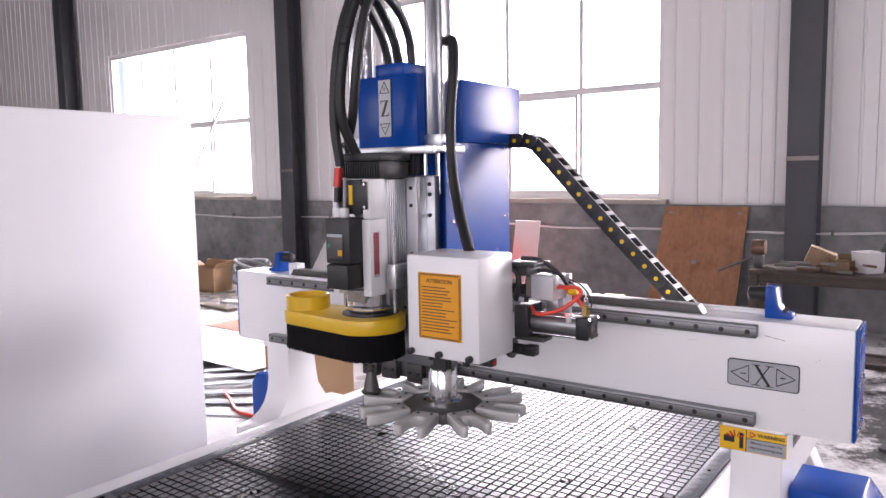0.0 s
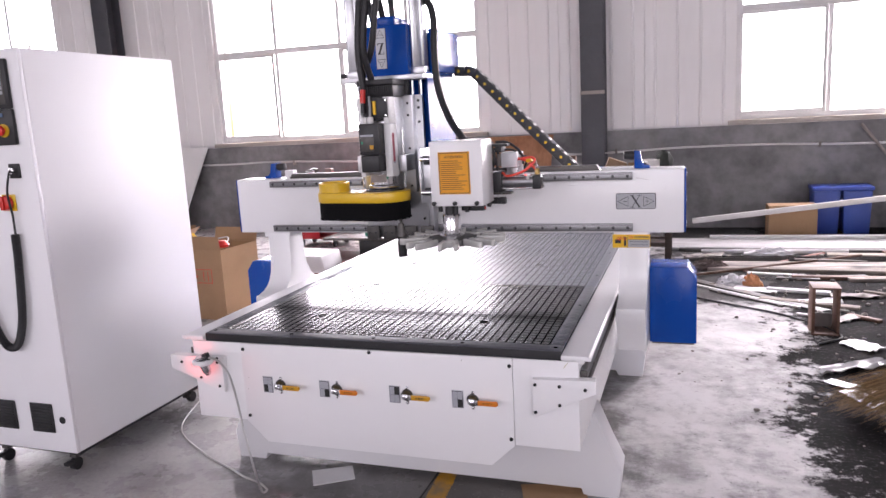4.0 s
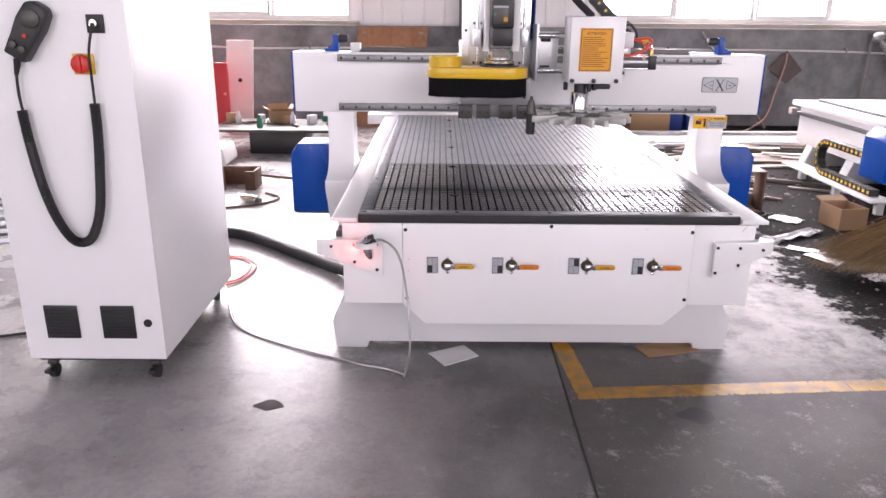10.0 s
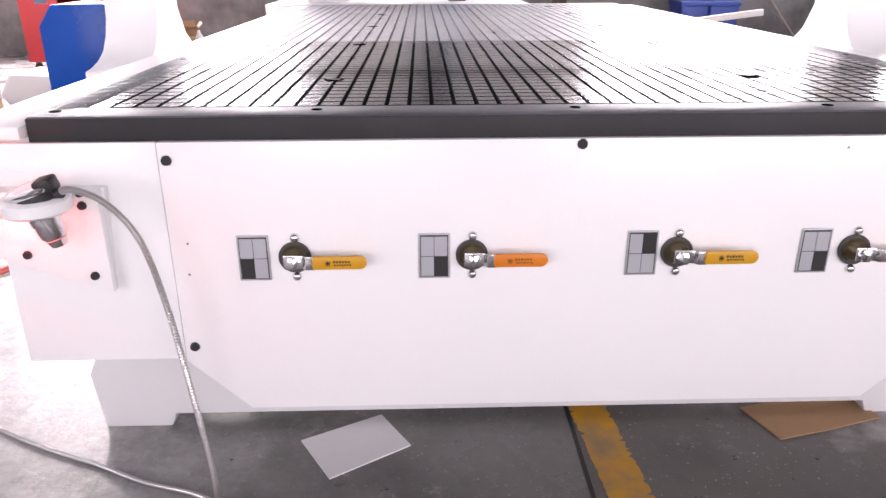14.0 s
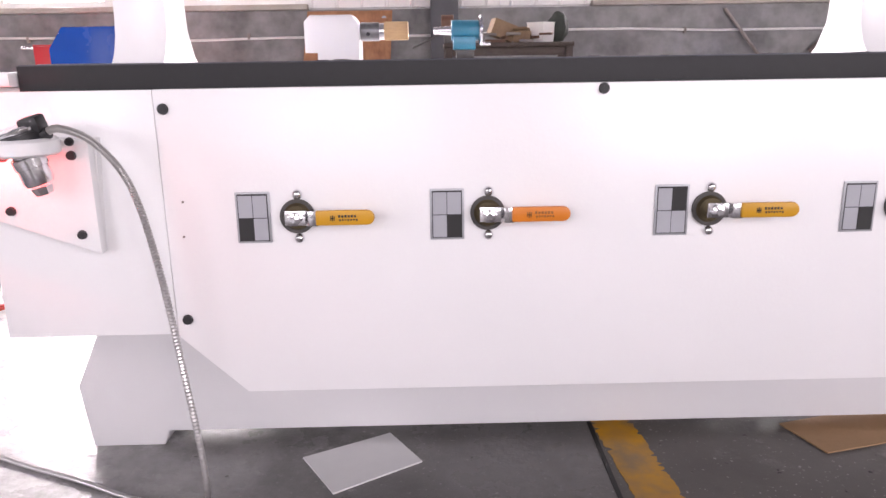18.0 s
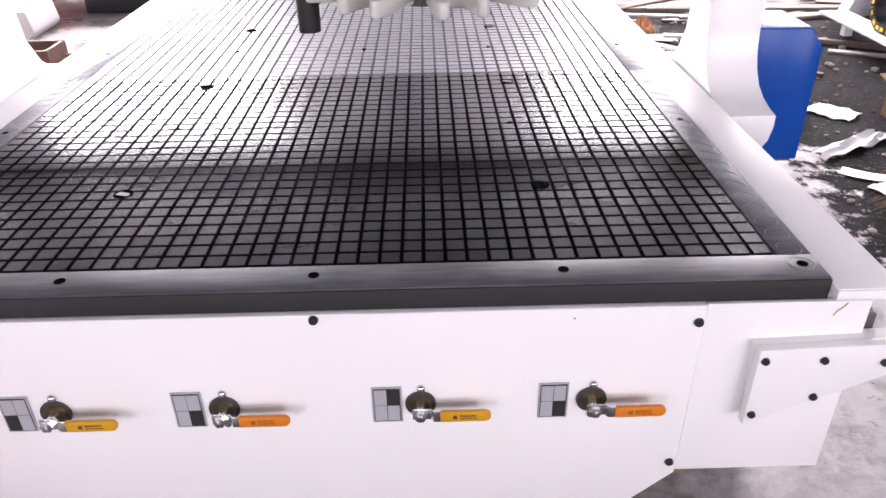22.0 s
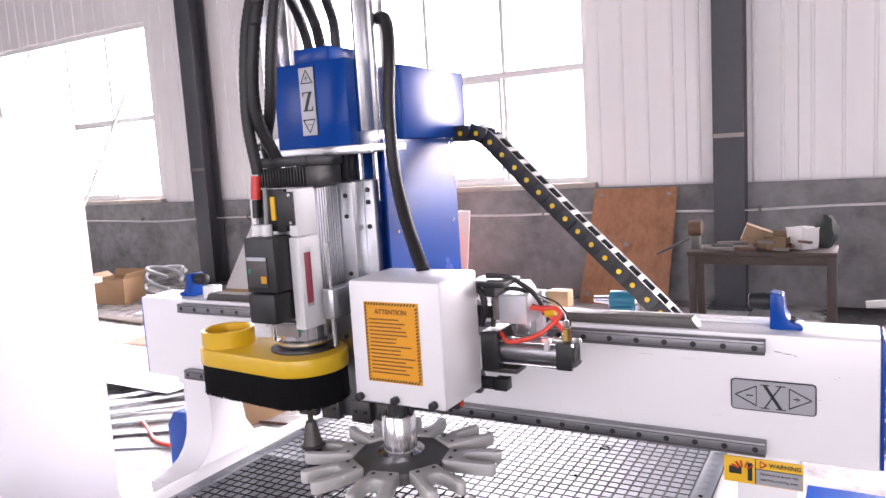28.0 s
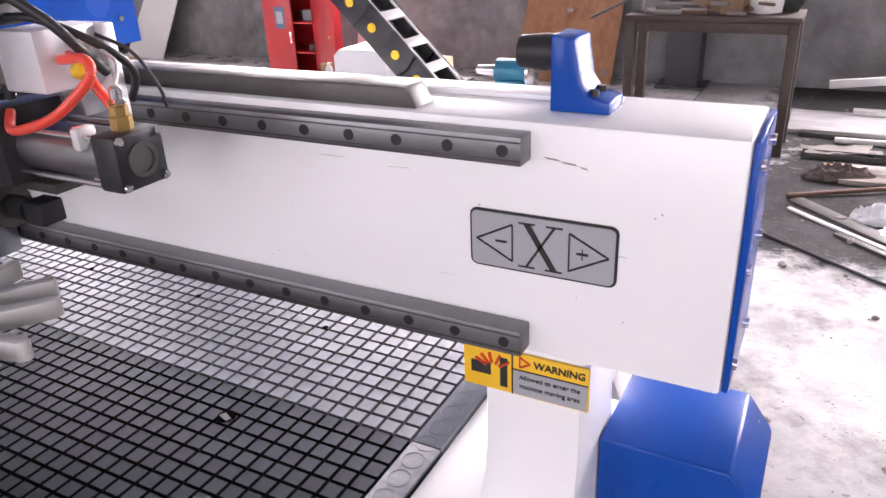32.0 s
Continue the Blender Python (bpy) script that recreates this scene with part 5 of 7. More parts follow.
fbm = prism(fork_pts, "z", FZ - 0.026, FZ, 0.0035)
for k in range(8):
    a = 193 + 45 * k
    own = fbm.copy()
    own.transform(Matrix.Translation((ch.x, ch.y, 0)) @ Matrix.Rotation(radians(a), 4, "Z"))
    fk = part("tool_fork", own, FORK, router, "grey-white nylon tool fork")
    for u, v in ((0.114, -0.018), (0.114, 0.018)):
        p = Matrix.Rotation(radians(a), 3, "Z") @ Vector((u, v, 0))
        part("screw", cyl((ch.x + p.x, ch.y + p.y, FZ - 0.001), (ch.x + p.x, ch.y + p.y, FZ + 0.0015), 0.0042, seg=10), DARKSTEEL, fk)
fbm.free()
tp = Vector((-0.0295, 0.4615, 0))
holder = thing("tool_holder", "dark steel cone tool holder held in a changer fork", "tool holder", (tp.x, tp.y, 0.905))
part("cone", lathe([(0.022, 0.989), (0.0115, 1.040), (0.006, 1.043), (0.007, 1.054), (0.004, 1.056)], tp, 24), DARKSTEEL, holder)
part("flange", lathe([(0.026, FZ), (0.028, FZ + 0.003), (0.028, 0.986), (0.024, 0.9887)], tp, 24), DARKSTEEL, holder)
part("collet_nut", lathe([(0.018, 0.905), (0.0185, 0.909), (0.0185, FZ - 0.0005)], tp, 24), BLACK, holder)

# swing arm, rods and air cylinder of the changer
part("swing_plate", box(0.012, 0.094, 0.640, 0.655, 1.13, 1.30, 0.002), ALU, router, "aluminium swing plate with chrome rods")
for z in (1.145, 1.285):
    part("swing_rod", cyl((0.006, 0.63, z), (0.300, 0.63, z), 0.012, seg=18), CHROME, router)
for z in (1.155, 1.27):
    part("rod_nut", cyl((0.02, 0.6385, z), (0.06, 0.6385, z), 0.010, seg=14), BLACK, router)
part("swing_bracket", box(0.0, 0.011, 0.62, 0.764, 1.10, 1.33, 0.002), ALU, router)
air = part("push_cylinder", cyl((0.33, 0.672, 1.178), (0.477, 0.672, 1.178), 0.027, seg=28), mat("dull_steel_tube", (0.34, 0.34, 0.35), 0.38, metal=1.0, grain=0.15, stain=0.2), router, "silver air cylinder with a black end block")
for dy, dz in ((-0.024, 0.024), (-0.024, -0.024), (0.024, 0.024), (0.024, -0.024)):
    part("tie_rod", cyl((0.33, 0.672 + dy, 1.178 + dz), (0.477, 0.672 + dy, 1.178 + dz), 0.0035, seg=10), CHROME, air)
eb = part("end_block", box(0.477, 0.511, 0.642, 0.702, 1.149, 1.206, 0.004), BLACK, air, "black end block")
part("end_ring", lathe([(0.018, 0), (0.018, 0.002), (0.013, 0.002), (0.013, 0.0005)], (0, 0, 0), 24, m=Matrix.Translation((0.5111, 0.672, 1.178)) @ pose(0, 0, 0, 0, 90, 0)), DARKSTEEL, eb)
for dy, dz in ((-0.024, 0.024), (-0.024, -0.024), (0.024, 0.024), (0.024, -0.024)):
    part("screw", cyl((0.511, 0.672 + dy, 1.178 + dz * 0.95), (0.5135, 0.672 + dy, 1.178 + dz), 0.0045, seg=10), CHROME, eb)
part("head_block", box(0.312, 0.352, 0.630, 0.712, 1.140, 1.224, 0.004), BLACK, air)
part("head_foot", box(0.300, 0.384, 0.655, 0.705, 1.128, 1.1395, 0.002), DARKSTEEL, air)
fit = part("fitting", lathe([(0.011, 1.2065), (0.011, 1.220), (0.009, 1.2205), (0.009, 1.230)], (0.492, 0.672, 0), 6), BRASS, eb, "brass air fitting")
part("fitting_cap", lathe([(0.007, 1.2305), (0.010, 1.234), (0.006, 1.237), (0.006, 1.247), (0.004, 1.249)], (0.492, 0.672, 0), 16), CHROME, eb)
part("band_clamp", box(0.452, 0.464, 0.640, 0.664, 1.188, 1.212, 0.004), PIPEW, air)
part("cylinder_led", box(0.448, 0.458, 0.648, 0.658, 1.2055, 1.210), REDGLOW, air)
vb = part("valve_block", box(0.348, 0.412, 0.655, 0.728, 1.238, 1.300, 0.003), SATIN, router, "aluminium valve block")
part("valve_cap", box(0.330, 0.3475, 0.660, 0.722, 1.243, 1.294, 0.003), JUNK, vb)
part("back_plate", box(0.352, 0.420, 0.7285, 0.745, 1.196, 1.298, 0.002), SATIN, vb)
part("pivot_leg", box(0.37, 0.402, 0.70, 0.74, 1.205, 1.2345, 0.002), ALU, vb)
for z, x in ((1.262, 0.285), (1.104, 0.285)):
    rl = part("roller", cyl((x, 0.655, z), (x + 0.012, 0.655, z), 0.026, seg=26, w=0.002), DARKSTEEL, router)
    part("roller_hub", cyl((x + 0.012, 0.655, z), (x + 0.045, 0.655, z), 0.014, seg=20), BLACK, rl)
part("roller_arm", box(0.3305, 0.362, 0.645, 0.675, 1.090, 1.117, 0.003), BLACK, router)
part("upper_bracket", box(0.300, 0.388, 0.60, 0.69, 1.326, 1.336, 0.002), BLACK, router)
part("cable_guide", box(0.335, 0.362, 0.612, 0.685, 1.303, 1.3255, 0.002), BLACK, router)
RT = [
    ([(0.352, 0.65, 1.218), (0.382, 0.63, 1.206), (0.441, 0.635, 1.222), (0.476, 0.65, 1.250), (0.487, 0.655, 1.266), (0.473, 0.66, 1.276), (0.435, 0.665, 1.273), (0.412, 0.68, 1.269)], REDTUBE, 0.0052, "red air tube looped at the changer"),
    ([(0.412, 0.69, 1.272), (0.450, 0.675, 1.262), (0.470, 0.672, 1.243), (0.487, 0.672, 1.226)], REDTUBE, 0.0052, "red air tube running to the brass fitting"),
    ([(0.33, 0.64, 1.3435), (0.376, 0.65, 1.340), (0.416, 0.67, 1.310), (0.430, 0.69, 1.280), (0.425, 0.72, 1.25)], RUBBER, 0.0055, "dark cable arching behind the changer"),
    ([(0.30, 0.63, 1.324), (0.322, 0.632, 1.306), (0.326, 0.632, 1.272), (0.312, 0.640, 1.236)], RUBBER, 0.0075, "dark cable looped beside the white cover"),
    ([(0.30, 0.665, 1.322), (0.330, 0.668, 1.306), (0.333, 0.668, 1.300), (0.325, 0.672, 1.226)], RUBBER, 0.006, "dark cable looped beside the white cover"),
    ([(0.34, 0.66, 1.31), (0.39, 0.68, 1.308), (0.43, 0.72, 1.275), (0.43, 0.75, 1.245), (0.40, 0.765, 1.21)], RUBBER, 0.0045, "dark cable arching behind the changer"),
    ([(0.405, 0.72, 1.28), (0.45, 0.71, 1.268), (0.480, 0.69, 1.262), (0.491, 0.675, 1.249)], PIPEW, 0.002, "thin pale sensor wire"),
    ([(0.405, 0.725, 1.29), (0.45, 0.735, 1.27), (0.475, 0.74, 1.235), (0.47, 0.75, 1.21)], RUBBER, 0.002, "thin black sensor wire"),
]
for ctrl, mt, r, lb in RT:
    solo("air_tube" if mt is REDTUBE else "cable", tube(ctrl, r, 10, 10), mt, lb, "tube" if mt is REDTUBE else "cable", ctrl[0])
part("yellow_tee", cyl((0.452, 0.668, 1.262), (0.474, 0.662, 1.268), 0.0085, seg=12), YELLOW, router)

# ---- control cabinet ----
cab = thing("control_cabinet", "tall white control cabinet on castors with a dark keypad panel", "cabinet", (-1.70, 0.5, 0))
CX0, CX1, CY0, CY1 = -1.965, -1.441, 0.03, 0.955
part("cabinet_body", box(CX0, CX1, CY0 + 0.02, CY1, 0.095, 1.815, 0.006), CABW, cab)
part("front_door", box(CX0, CX1, CY0, CY0 + 0.019, 0.095, 1.815, 0.004), CABW, cab)
part("base_gap", box(CX0 + 0.02, CX1 - 0.02, CY0 + 0.03, CY1 - 0.02, 0.075, 0.0945), BLACK, cab)
scr = part("screen_unit", box(-1.918, -1.498, 0.012, 0.0295, 1.580, 1.776, 0.005), BLACK, cab, "black screen unit with a number keypad")
part("display", box(-1.865, -1.648, 0.0095, 0.0118, 1.612, 1.742, 0.001), SCREEN, scr)
part("maker_plate", box(-1.908, -1.868, 0.0105, 0.0118, 1.757, 1.764), KEYG, scr)
for k in range(7):
    part("soft_key", box(-1.885 + k * 0.033, -1.866 + k * 0.033, 0.0095, 0.0118, 1.592, 1.600), KEYG, scr)
part("key_field", box(-1.632, -1.517, 0.0100, 0.0118, 1.598, 1.757, 0.001), MATS["dark_oiled_steel"], scr)
for r in range(6):
    for c in range(6):
        x, z = -1.626 + c * 0.0175, 1.728 - r * 0.0182
        part("key", box(x, x + 0.0145, 0.0065, 0.0099, z, z + 0.0145, 0.001), KEYG, scr)
kp = part("key_unit", box(-1.914, -1.497, 0.012, 0.0295, 1.436, 1.5785, 0.005), BLACK, cab, "black control unit with coloured keys")
for blk, (x0, n) in enumerate(((-1.895, 6), (-1.780, 4), (-1.700, 4), (-1.625, 5))):
    for r in range(5):
        for c in range(n):
            if blk == 3 and c > 1 and r > 0:
                continue
            x, z = x0 + c * 0.0170, 1.548 - r * 0.0215
            mt = KEYB if r in (0,) else KEYGR if (r == 4 and c % 3 == 0) else KEYG if (r + c) % 4 else KEYB
            part("key", box(x, x + 0.0135, 0.0075, 0.0118, z, z + 0.0155, 0.001), mt, kp)
part("stop_collar", lathe([(0.027, 0), (0.027, 0.004), (0.020, 0.006)], (0, 0, 0), 28, m=Matrix.Translation((-1.548, 0.0118, 1.494)) @ pose(0, 0, 0, 90, 0, 0)), YELLOW, kp)
part("stop_button", lathe([(0.012, 0), (0.014, 0.010), (0.021, 0.012), (0.021, 0.022), (0.015, 0.027)], (0, 0, 0), 28, m=Matrix.Translation((-1.548, 0.006, 1.494)) @ pose(0, 0, 0, 90, 0, 0)), RED, kp, "red mushroom stop button")
sk = part("socket", box(-1.573, -1.513, 0.024, 0.0298, 1.300, 1.360, 0.003), BLACK, cab, "black cable socket")
part("socket_ring", cyl((-1.543, 0.0238, 1.332), (-1.543, 0.006, 1.332), 0.013, seg=20), CHROME, sk)
sw = part("main_switch", box(-1.635, -1.563, 0.024, 0.0298, 1.165, 1.234, 0.003), YELLOW, cab, "yellow plate with a red main switch")
part("switch_knob", lathe([(0.030, 0), (0.033, 0.006), (0.030, 0.022), (0.022, 0.026)], (0, 0, 0), 12, m=Matrix.Translation((-1.603, 0.0238, 1.200)) @ pose(0, 0, 0, 90, 0, 0)), RED, sw)
part("switch_handle", box(-1.611, -1.595, -0.010, -0.0023, 1.172, 1.228, 0.003), RED, sw)
for x0 in (-1.880, -1.668):
    v = part("vent", box(x0, x0 + 0.126, 0.0225, 0.0298, 0.184, 0.318, 0.004), BLACK, cab, "square black filter vent")
    for k in range(9):
        z = 0.196 + k * 0.0130
        part("slat", box(x0 + 0.010, x0 + 0.116, 0.0185, 0.0224, z, z + 0.007, 0.001), BLACK, v)
part("cable_hole", cyl((-1.496, 0.0298, 0.247), (-1.496, 0.027, 0.247), 0.016, seg=20), BLACK, cab)
for x in (-1.90, -1.50):
    for y in (0.09, 0.89):
        cs = part("castor", lathe([(0.028, 0), (0.028, 0.022)], (0, 0, 0), 20, m=Matrix.Translation((x - 0.011, y - 0.02, 0.028)) @ pose(0, 0, 0, 0, 90, 0)), BLACK, cab, "black castor")
        part("fork", box(x - 0.018, x + 0.018, y - 0.035, y + 0.02, 0.058, 0.074, 0.003), DARKSTEEL, cs)
        part("brake", box(x - 0.014, x + 0.014, y - 0.075, y - 0.036, 0.036, 0.052, 0.004), BLACK, cs)
tw = thing("signal_tower", "signal lamp tower with red, yellow and green lenses on the cabinet", "signal light", (-1.81, 0.18, 1.815))
part("foot", lathe([(0.030, 1.8155), (0.030, 1.822), (0.016, 1.832)], (-1.82, 0.18, 0), 22), PIPEW, tw)
part("pole", cyl((-1.82, 0.18, 1.832), (-1.82, 0.18, 1.905), 0.013, seg=20), PIPEW, tw)
part("body", cyl((-1.82, 0.18, 1.9055), (-1.82, 0.18, 1.99), 0.030, seg=26, w=0.003), PIPEW, tw)
for z, mt in ((1.9905, GREENGLOW), (2.0465, YELLOWLENS), (2.1025, REDLENS)):
    part("lens", cyl((-1.82, 0.18, z + 0.0005), (-1.82, 0.18, z + 0.050), 0.029, seg=26, w=0.002), mt, tw)
    part("divider", cyl((-1.82, 0.18, z + 0.0505), (-1.82, 0.18, z + 0.0555), 0.0295, seg=26), PIPEW, tw)

pen = thing("handheld_controller", "black handheld jog controller hung on the cabinet front", "controller", (-1.755, 0.0, 1.30))
pm = Matrix.Translation((-1.755, -0.002, 1.303)) @ pose(0, 0, 0, 0, 32, 0)
pbody = part("body", merged(None, prism([(-0.036, -0.095), (0.036, -0.095), (0.040, -0.03), (0.046, 0.03), (0.040, 0.085), (0.022, 0.103), (-0.022, 0.103), (-0.040, 0.085), (-0.046, 0.03), (-0.040, -0.03)], "y", -0.024, 0.030, 0.008), pm), BLACK, pen)
part("jog_wheel", merged(None, lathe([(0.031, 0), (0.031, 0.006), (0.026, 0.009)], (0, 0, 0), 28, m=pose(0, -0.024, 0.05, 90, 0, 0)), pm), DARKSTEEL, pen)
for dx in (-0.016, 0.016):
    part("knob", merged(None, lathe([(0.013, 0), (0.013, 0.008), (0.009, 0.010)], (0, 0, 0), 18, m=pose(dx, -0.024, -0.055, 90, 0, 0)), pm), DARKSTEEL, pen)
part("red_button", merged(None, lathe([(0.007, 0), (0.007, 0.004)], (0, 0, 0), 14, m=pose(0.006, -0.024, -0.010, 90, 0, 0)), pm), RED, pen)
part("strain_relief", cyl((-1.808, 0.005, 1.215), (-1.822, 0.008, 1.165), 0.013, 0.007, seg=14), RUBBER, pen)
part("lead", tube([(-1.822, 0.008, 1.168), (-1.826, 0.010, 1.10), (-1.823, 0.012, 1.035)], 0.005, 8, 8), RUBBER, pen)
U = [(-1.823, 0.006, 1.045), (-1.815, 0.004, 0.95), (-1.795, 0.002, 0.80), (-1.765, 0.001, 0.68), (-1.725, 0.0, 0.60), (-1.685, 0.0, 0.575), (-1.640, 0.0, 0.60), (-1.602, 0.001, 0.70), (-1.583, 0.002, 0.85), (-1.574, 0.004, 0.97), (-1.572, 0.006, 1.07)]
part("coiled_cable", tube(U, 0.0165, 12, 26, ribs=0.06), RUBBER, pen, "black coiled cable hanging in a loop")
part("lead", tube([(-1.572, 0.008, 1.06), (-1.571, 0.008, 1.15), (-1.560, -0.010, 1.24), (-1.545, -0.006, 1.31), (-1.543, 0.003, 1.332)], 0.0045, 8, 8), RUBBER, pen)

# ---- tool setter and cables by the bed ----
ts = thing("tool_setter", "chrome tool setter with a glowing red lamp in a white ring", "sensor", (-0.656, -0.06, 0.53))
part("ring", lathe([(0.036, 0.570), (0.040, 0.573), (0.040, 0.586), (0.036, 0.589), (0.026, 0.589), (0.026, 0.570)], (-0.656, -0.066, 0), 32), WHITE, ts)
part("ring_arm", box(-0.678, -0.634, -0.045, -0.0245, 0.571, 0.588, 0.002), WHITE, ts)
stm = Matrix.Translation((-0.656, -0.066, 0.585)) @ pose(0, 0, 0, 8, -14, 0)
part("head", merged(None, lathe([(0.026, -0.004), (0.030, 0.0), (0.030, 0.008), (0.026, 0.010)], (0, 0, 0), 32), stm), BLACK, ts)
part("top_face", merged(None, lathe([(0.027, 0.0095), (0.028, 0.011), (0.028, 0.014), (0.025, 0.0165), (0.010, 0.017)], (0, 0, 0), 32), stm), CHROME, ts, "chrome touch disc")
part("cable_entry", merged(None, box(0.010, 0.033, -0.012, 0.012, 0.004, 0.023, 0.004), stm), BLACK, ts)
part("barrel", merged(None, lathe([(0.0145, -0.050), (0.0165, -0.046), (0.0165, -0.030), (0.0185, -0.029), (0.0185, -0.018), (0.0165, -0.017), (0.0165, -0.006)], (0, 0, 0), 28), stm), CHROME, ts, "polished chrome barrel")
part("tip", merged(None, lathe([(0.010, -0.062), (0.013, -0.0525)], (0, 0, 0), 8), stm), CHROME, ts)
part("lamp", box(-0.704, -0.689, -0.062, -0.040, 0.576, 0.584, 0.002), REDGLOW, ts, "glowing red lamp")
part("lamp", merged(None, box(-0.029, -0.008, -0.0315, -0.027, -0.003, 0.003, 0.001), stm), REDGLOW, ts, "glowing red lamp under the touch disc")
glow = new("red_lamp_light", bpy.data.lights.new("red_lamp_light", "POINT"))
glow.data.energy, glow.data.color, glow.data.shadow_soft_size = 0.28, (1.0, 0.06, 0.05), 0.004
glow.location = (-0.696, -0.052, 0.574)
cond = thing("flexible_conduit", "thin steel-braided conduit from the tool setter across the floor", "cable", (-0.6, -0.068, 0))
part("braided_tube", tube([(-0.630, -0.068, 0.610), (-0.604, -0.074, 0.617), (-0.568, -0.075, 0.600), (-0.536, -0.073, 0.552), (-0.517, -0.070, 0.46), (-0.505, -0.062, 0.33), (-0.503, -0.03, 0.17), (-0.527, 0.04, 0.03), (-0.540, 0.095, 0.0055), (-0.60, 0.135, 0.0048), (-0.70, 0.17, 0.0048), (-0.804, 0.223, 0.0048), (-0.93, 0.28, 0.0048), (-1.063, 0.353, 0.0048), (-1.236, 0.466, 0.0048), (-1.34, 0.59, 0.0048), (-1.42, 0.79, 0.0048), (-1.50, 1.03, 0.0048), (-1.6, 1.2, 0.0048)], 0.0040, 10, 60, ribs=0.14), CABLEM, cond)
part("end_sleeve", cyl((-0.642, -0.067, 0.606), (-0.618, -0.071, 0.613), 0.0065, seg=14, w=0.001), BLACK, cond)
ts.location = ts.location + Vector((0.002, 0.0, 0.018))
hose = solo("vacuum_hose", tube([(-1.98, 1.66, 0.036), (-1.92, 1.76, 0.036), (-1.852, 1.865, 0.036), (-1.775, 1.905, 0.036), (-1.672, 1.885, 0.036), (-1.559, 1.82, 0.036), (-1.431, 1.716, 0.036), (-1.24, 1.53, 0.036), (-1.06, 1.36, 0.036), (-0.93, 1.22, 0.045), (-0.80, 1.08, 0.075), (-0.66, 1.0, 0.12)], 0.034, 16, 18, ribs=0.03), RUBBER, "thick black ribbed vacuum hose along the floor", "hose", (-1.2, 1.4, 0))
solo("air_hose", tube([(-1.80, 1.52, 0.0065), (-1.72, 1.532, 0.0065), (-1.61, 1.53, 0.0065), (-1.535, 1.515, 0.0065), (-1.465, 1.45, 0.0065), (-1.428, 1.385, 0.0065), (-1.415, 1.293, 0.0065), (-1.431, 1.18, 0.0065), (-1.464, 1.106, 0.0065), (-1.52, 1.058, 0.0065), (-1.62, 1.03, 0.0065)], 0.0048, 8, 10), REDTUBE, "red air hose looped on the floor", "hose", (-1.42, 1.2, 0))
solo("air_hose", tube([(-1.74, 1.49, 0.0065), (-1.60, 1.497, 0.0065), (-1.52, 1.475, 0.0065), (-1.462, 1.40, 0.0065), (-1.444, 1.30, 0.0065), (-1.452, 1.20, 0.0065), (-1.49, 1.12, 0.0065), (-1.60, 1.06, 0.0065)], 0.0048, 8, 10), REDTUBE, "red air hose looped on the floor", "hose", (-1.42, 1.1, 0))
solo("floor_cable", tube([(-3.6, 0.30, 0.007), (-3.0, 0.32, 0.007), (-2.46, 0.385, 0.007), (-2.2, 0.46, 0.007), (-1.97, 0.60, 0.007)], 0.006, 8, 8), RUBBER, "black power cable lying on the concrete", "cable", (-2.6, 0.4, 0))


def sheet(name, pts, z, mt, label, cat):
    return solo(name, prism(pts, "z", z, z + 0.003), mt, label, cat, (pts[0][0], pts[0][1], z), smooth=False)


sheet("paper_sheet", [(-0.438, 0.285), (-0.287, 0.367), (-0.226, 0.264), (-0.37, 0.171)], 0.0003, PAPER, "pale sheet of paper on the floor under the bed", "paper")
sheet("cardboard_piece", [(0.452, 0.365), (0.487, 0.257), (0.60, 0.285), (0.72, 0.322), (0.70, 0.418), (0.58, 0.40)], 0.0021, CARD, "torn flat piece of brown cardboard under the bed", "cardboard")

# ---- things on and behind the table ----
rot = thing("rotary_axis", "white rotary headstock with a steel chuck behind the table", "rotary axis", (-0.60, 2.3, TZ))
part("headstock", prism([(-0.705, 0.718), (-0.655, 0.718), (-0.655, TZ + 0.0003), (-0.485, TZ + 0.0003), (-0.485, 0.83), (-0.51, 0.865), (-0.68, 0.865), (-0.705, 0.84)], "y", 2.22, 2.40, 0.004), WHITE, rot)
part("chuck", cyl((-0.4845, 2.31, 0.80), (-0.405, 2.31, 0.80), 0.038, seg=28, w=0.003), STEEL, rot, "turned steel chuck")
part("chuck_key_hole", cyl((-0.45, 2.271, 0.79), (-0.45, 2.274, 0.79), 0.008, seg=12), BLACK, rot)
part("chuck_collar", cyl((-0.4045, 2.31, 0.80), (-0.385, 2.31, 0.80), 0.034, seg=24), CHROME, rot)
part("work_piece", box(-0.3845, -0.285, 2.272, 2.345, 0.765, 0.838, 0.004), mat("pale_pine", (0.55, 0.36, 0.18), 0.6, grain=0.3, scale=20, stain=0.25, streak=(1, 6, 6)), rot, "short pale wooden blank")
tail = thing("tailstock", "teal enamelled tailstock with a bright handwheel behind the table", "tailstock", (-0.02, 2.32, TZ))
part("base", box(-0.098, -0.005, 2.275, 2.365, 0.722, 0.775, 0.004), TEAL, tail)
part("foot", box(-0.085, -0.012, 2.28, 2.36, TZ + 0.0003, 0.7215, 0.003), DARKSTEEL, tail)
part("crank", cyl((0.024, 2.32, 0.745), (0.060, 2.32, 0.745), 0.007, seg=10), CHROME, tail)
part("quill_housing", cyl((-0.105, 2.32, 0.80), (0.01, 2.32, 0.80), 0.042, seg=26, w=0.003), TEAL, tail)
part("quill", cyl((-0.18, 2.32, 0.80), (-0.1055, 2.32, 0.80), 0.014, 0.02, seg=18), CHROME, tail)
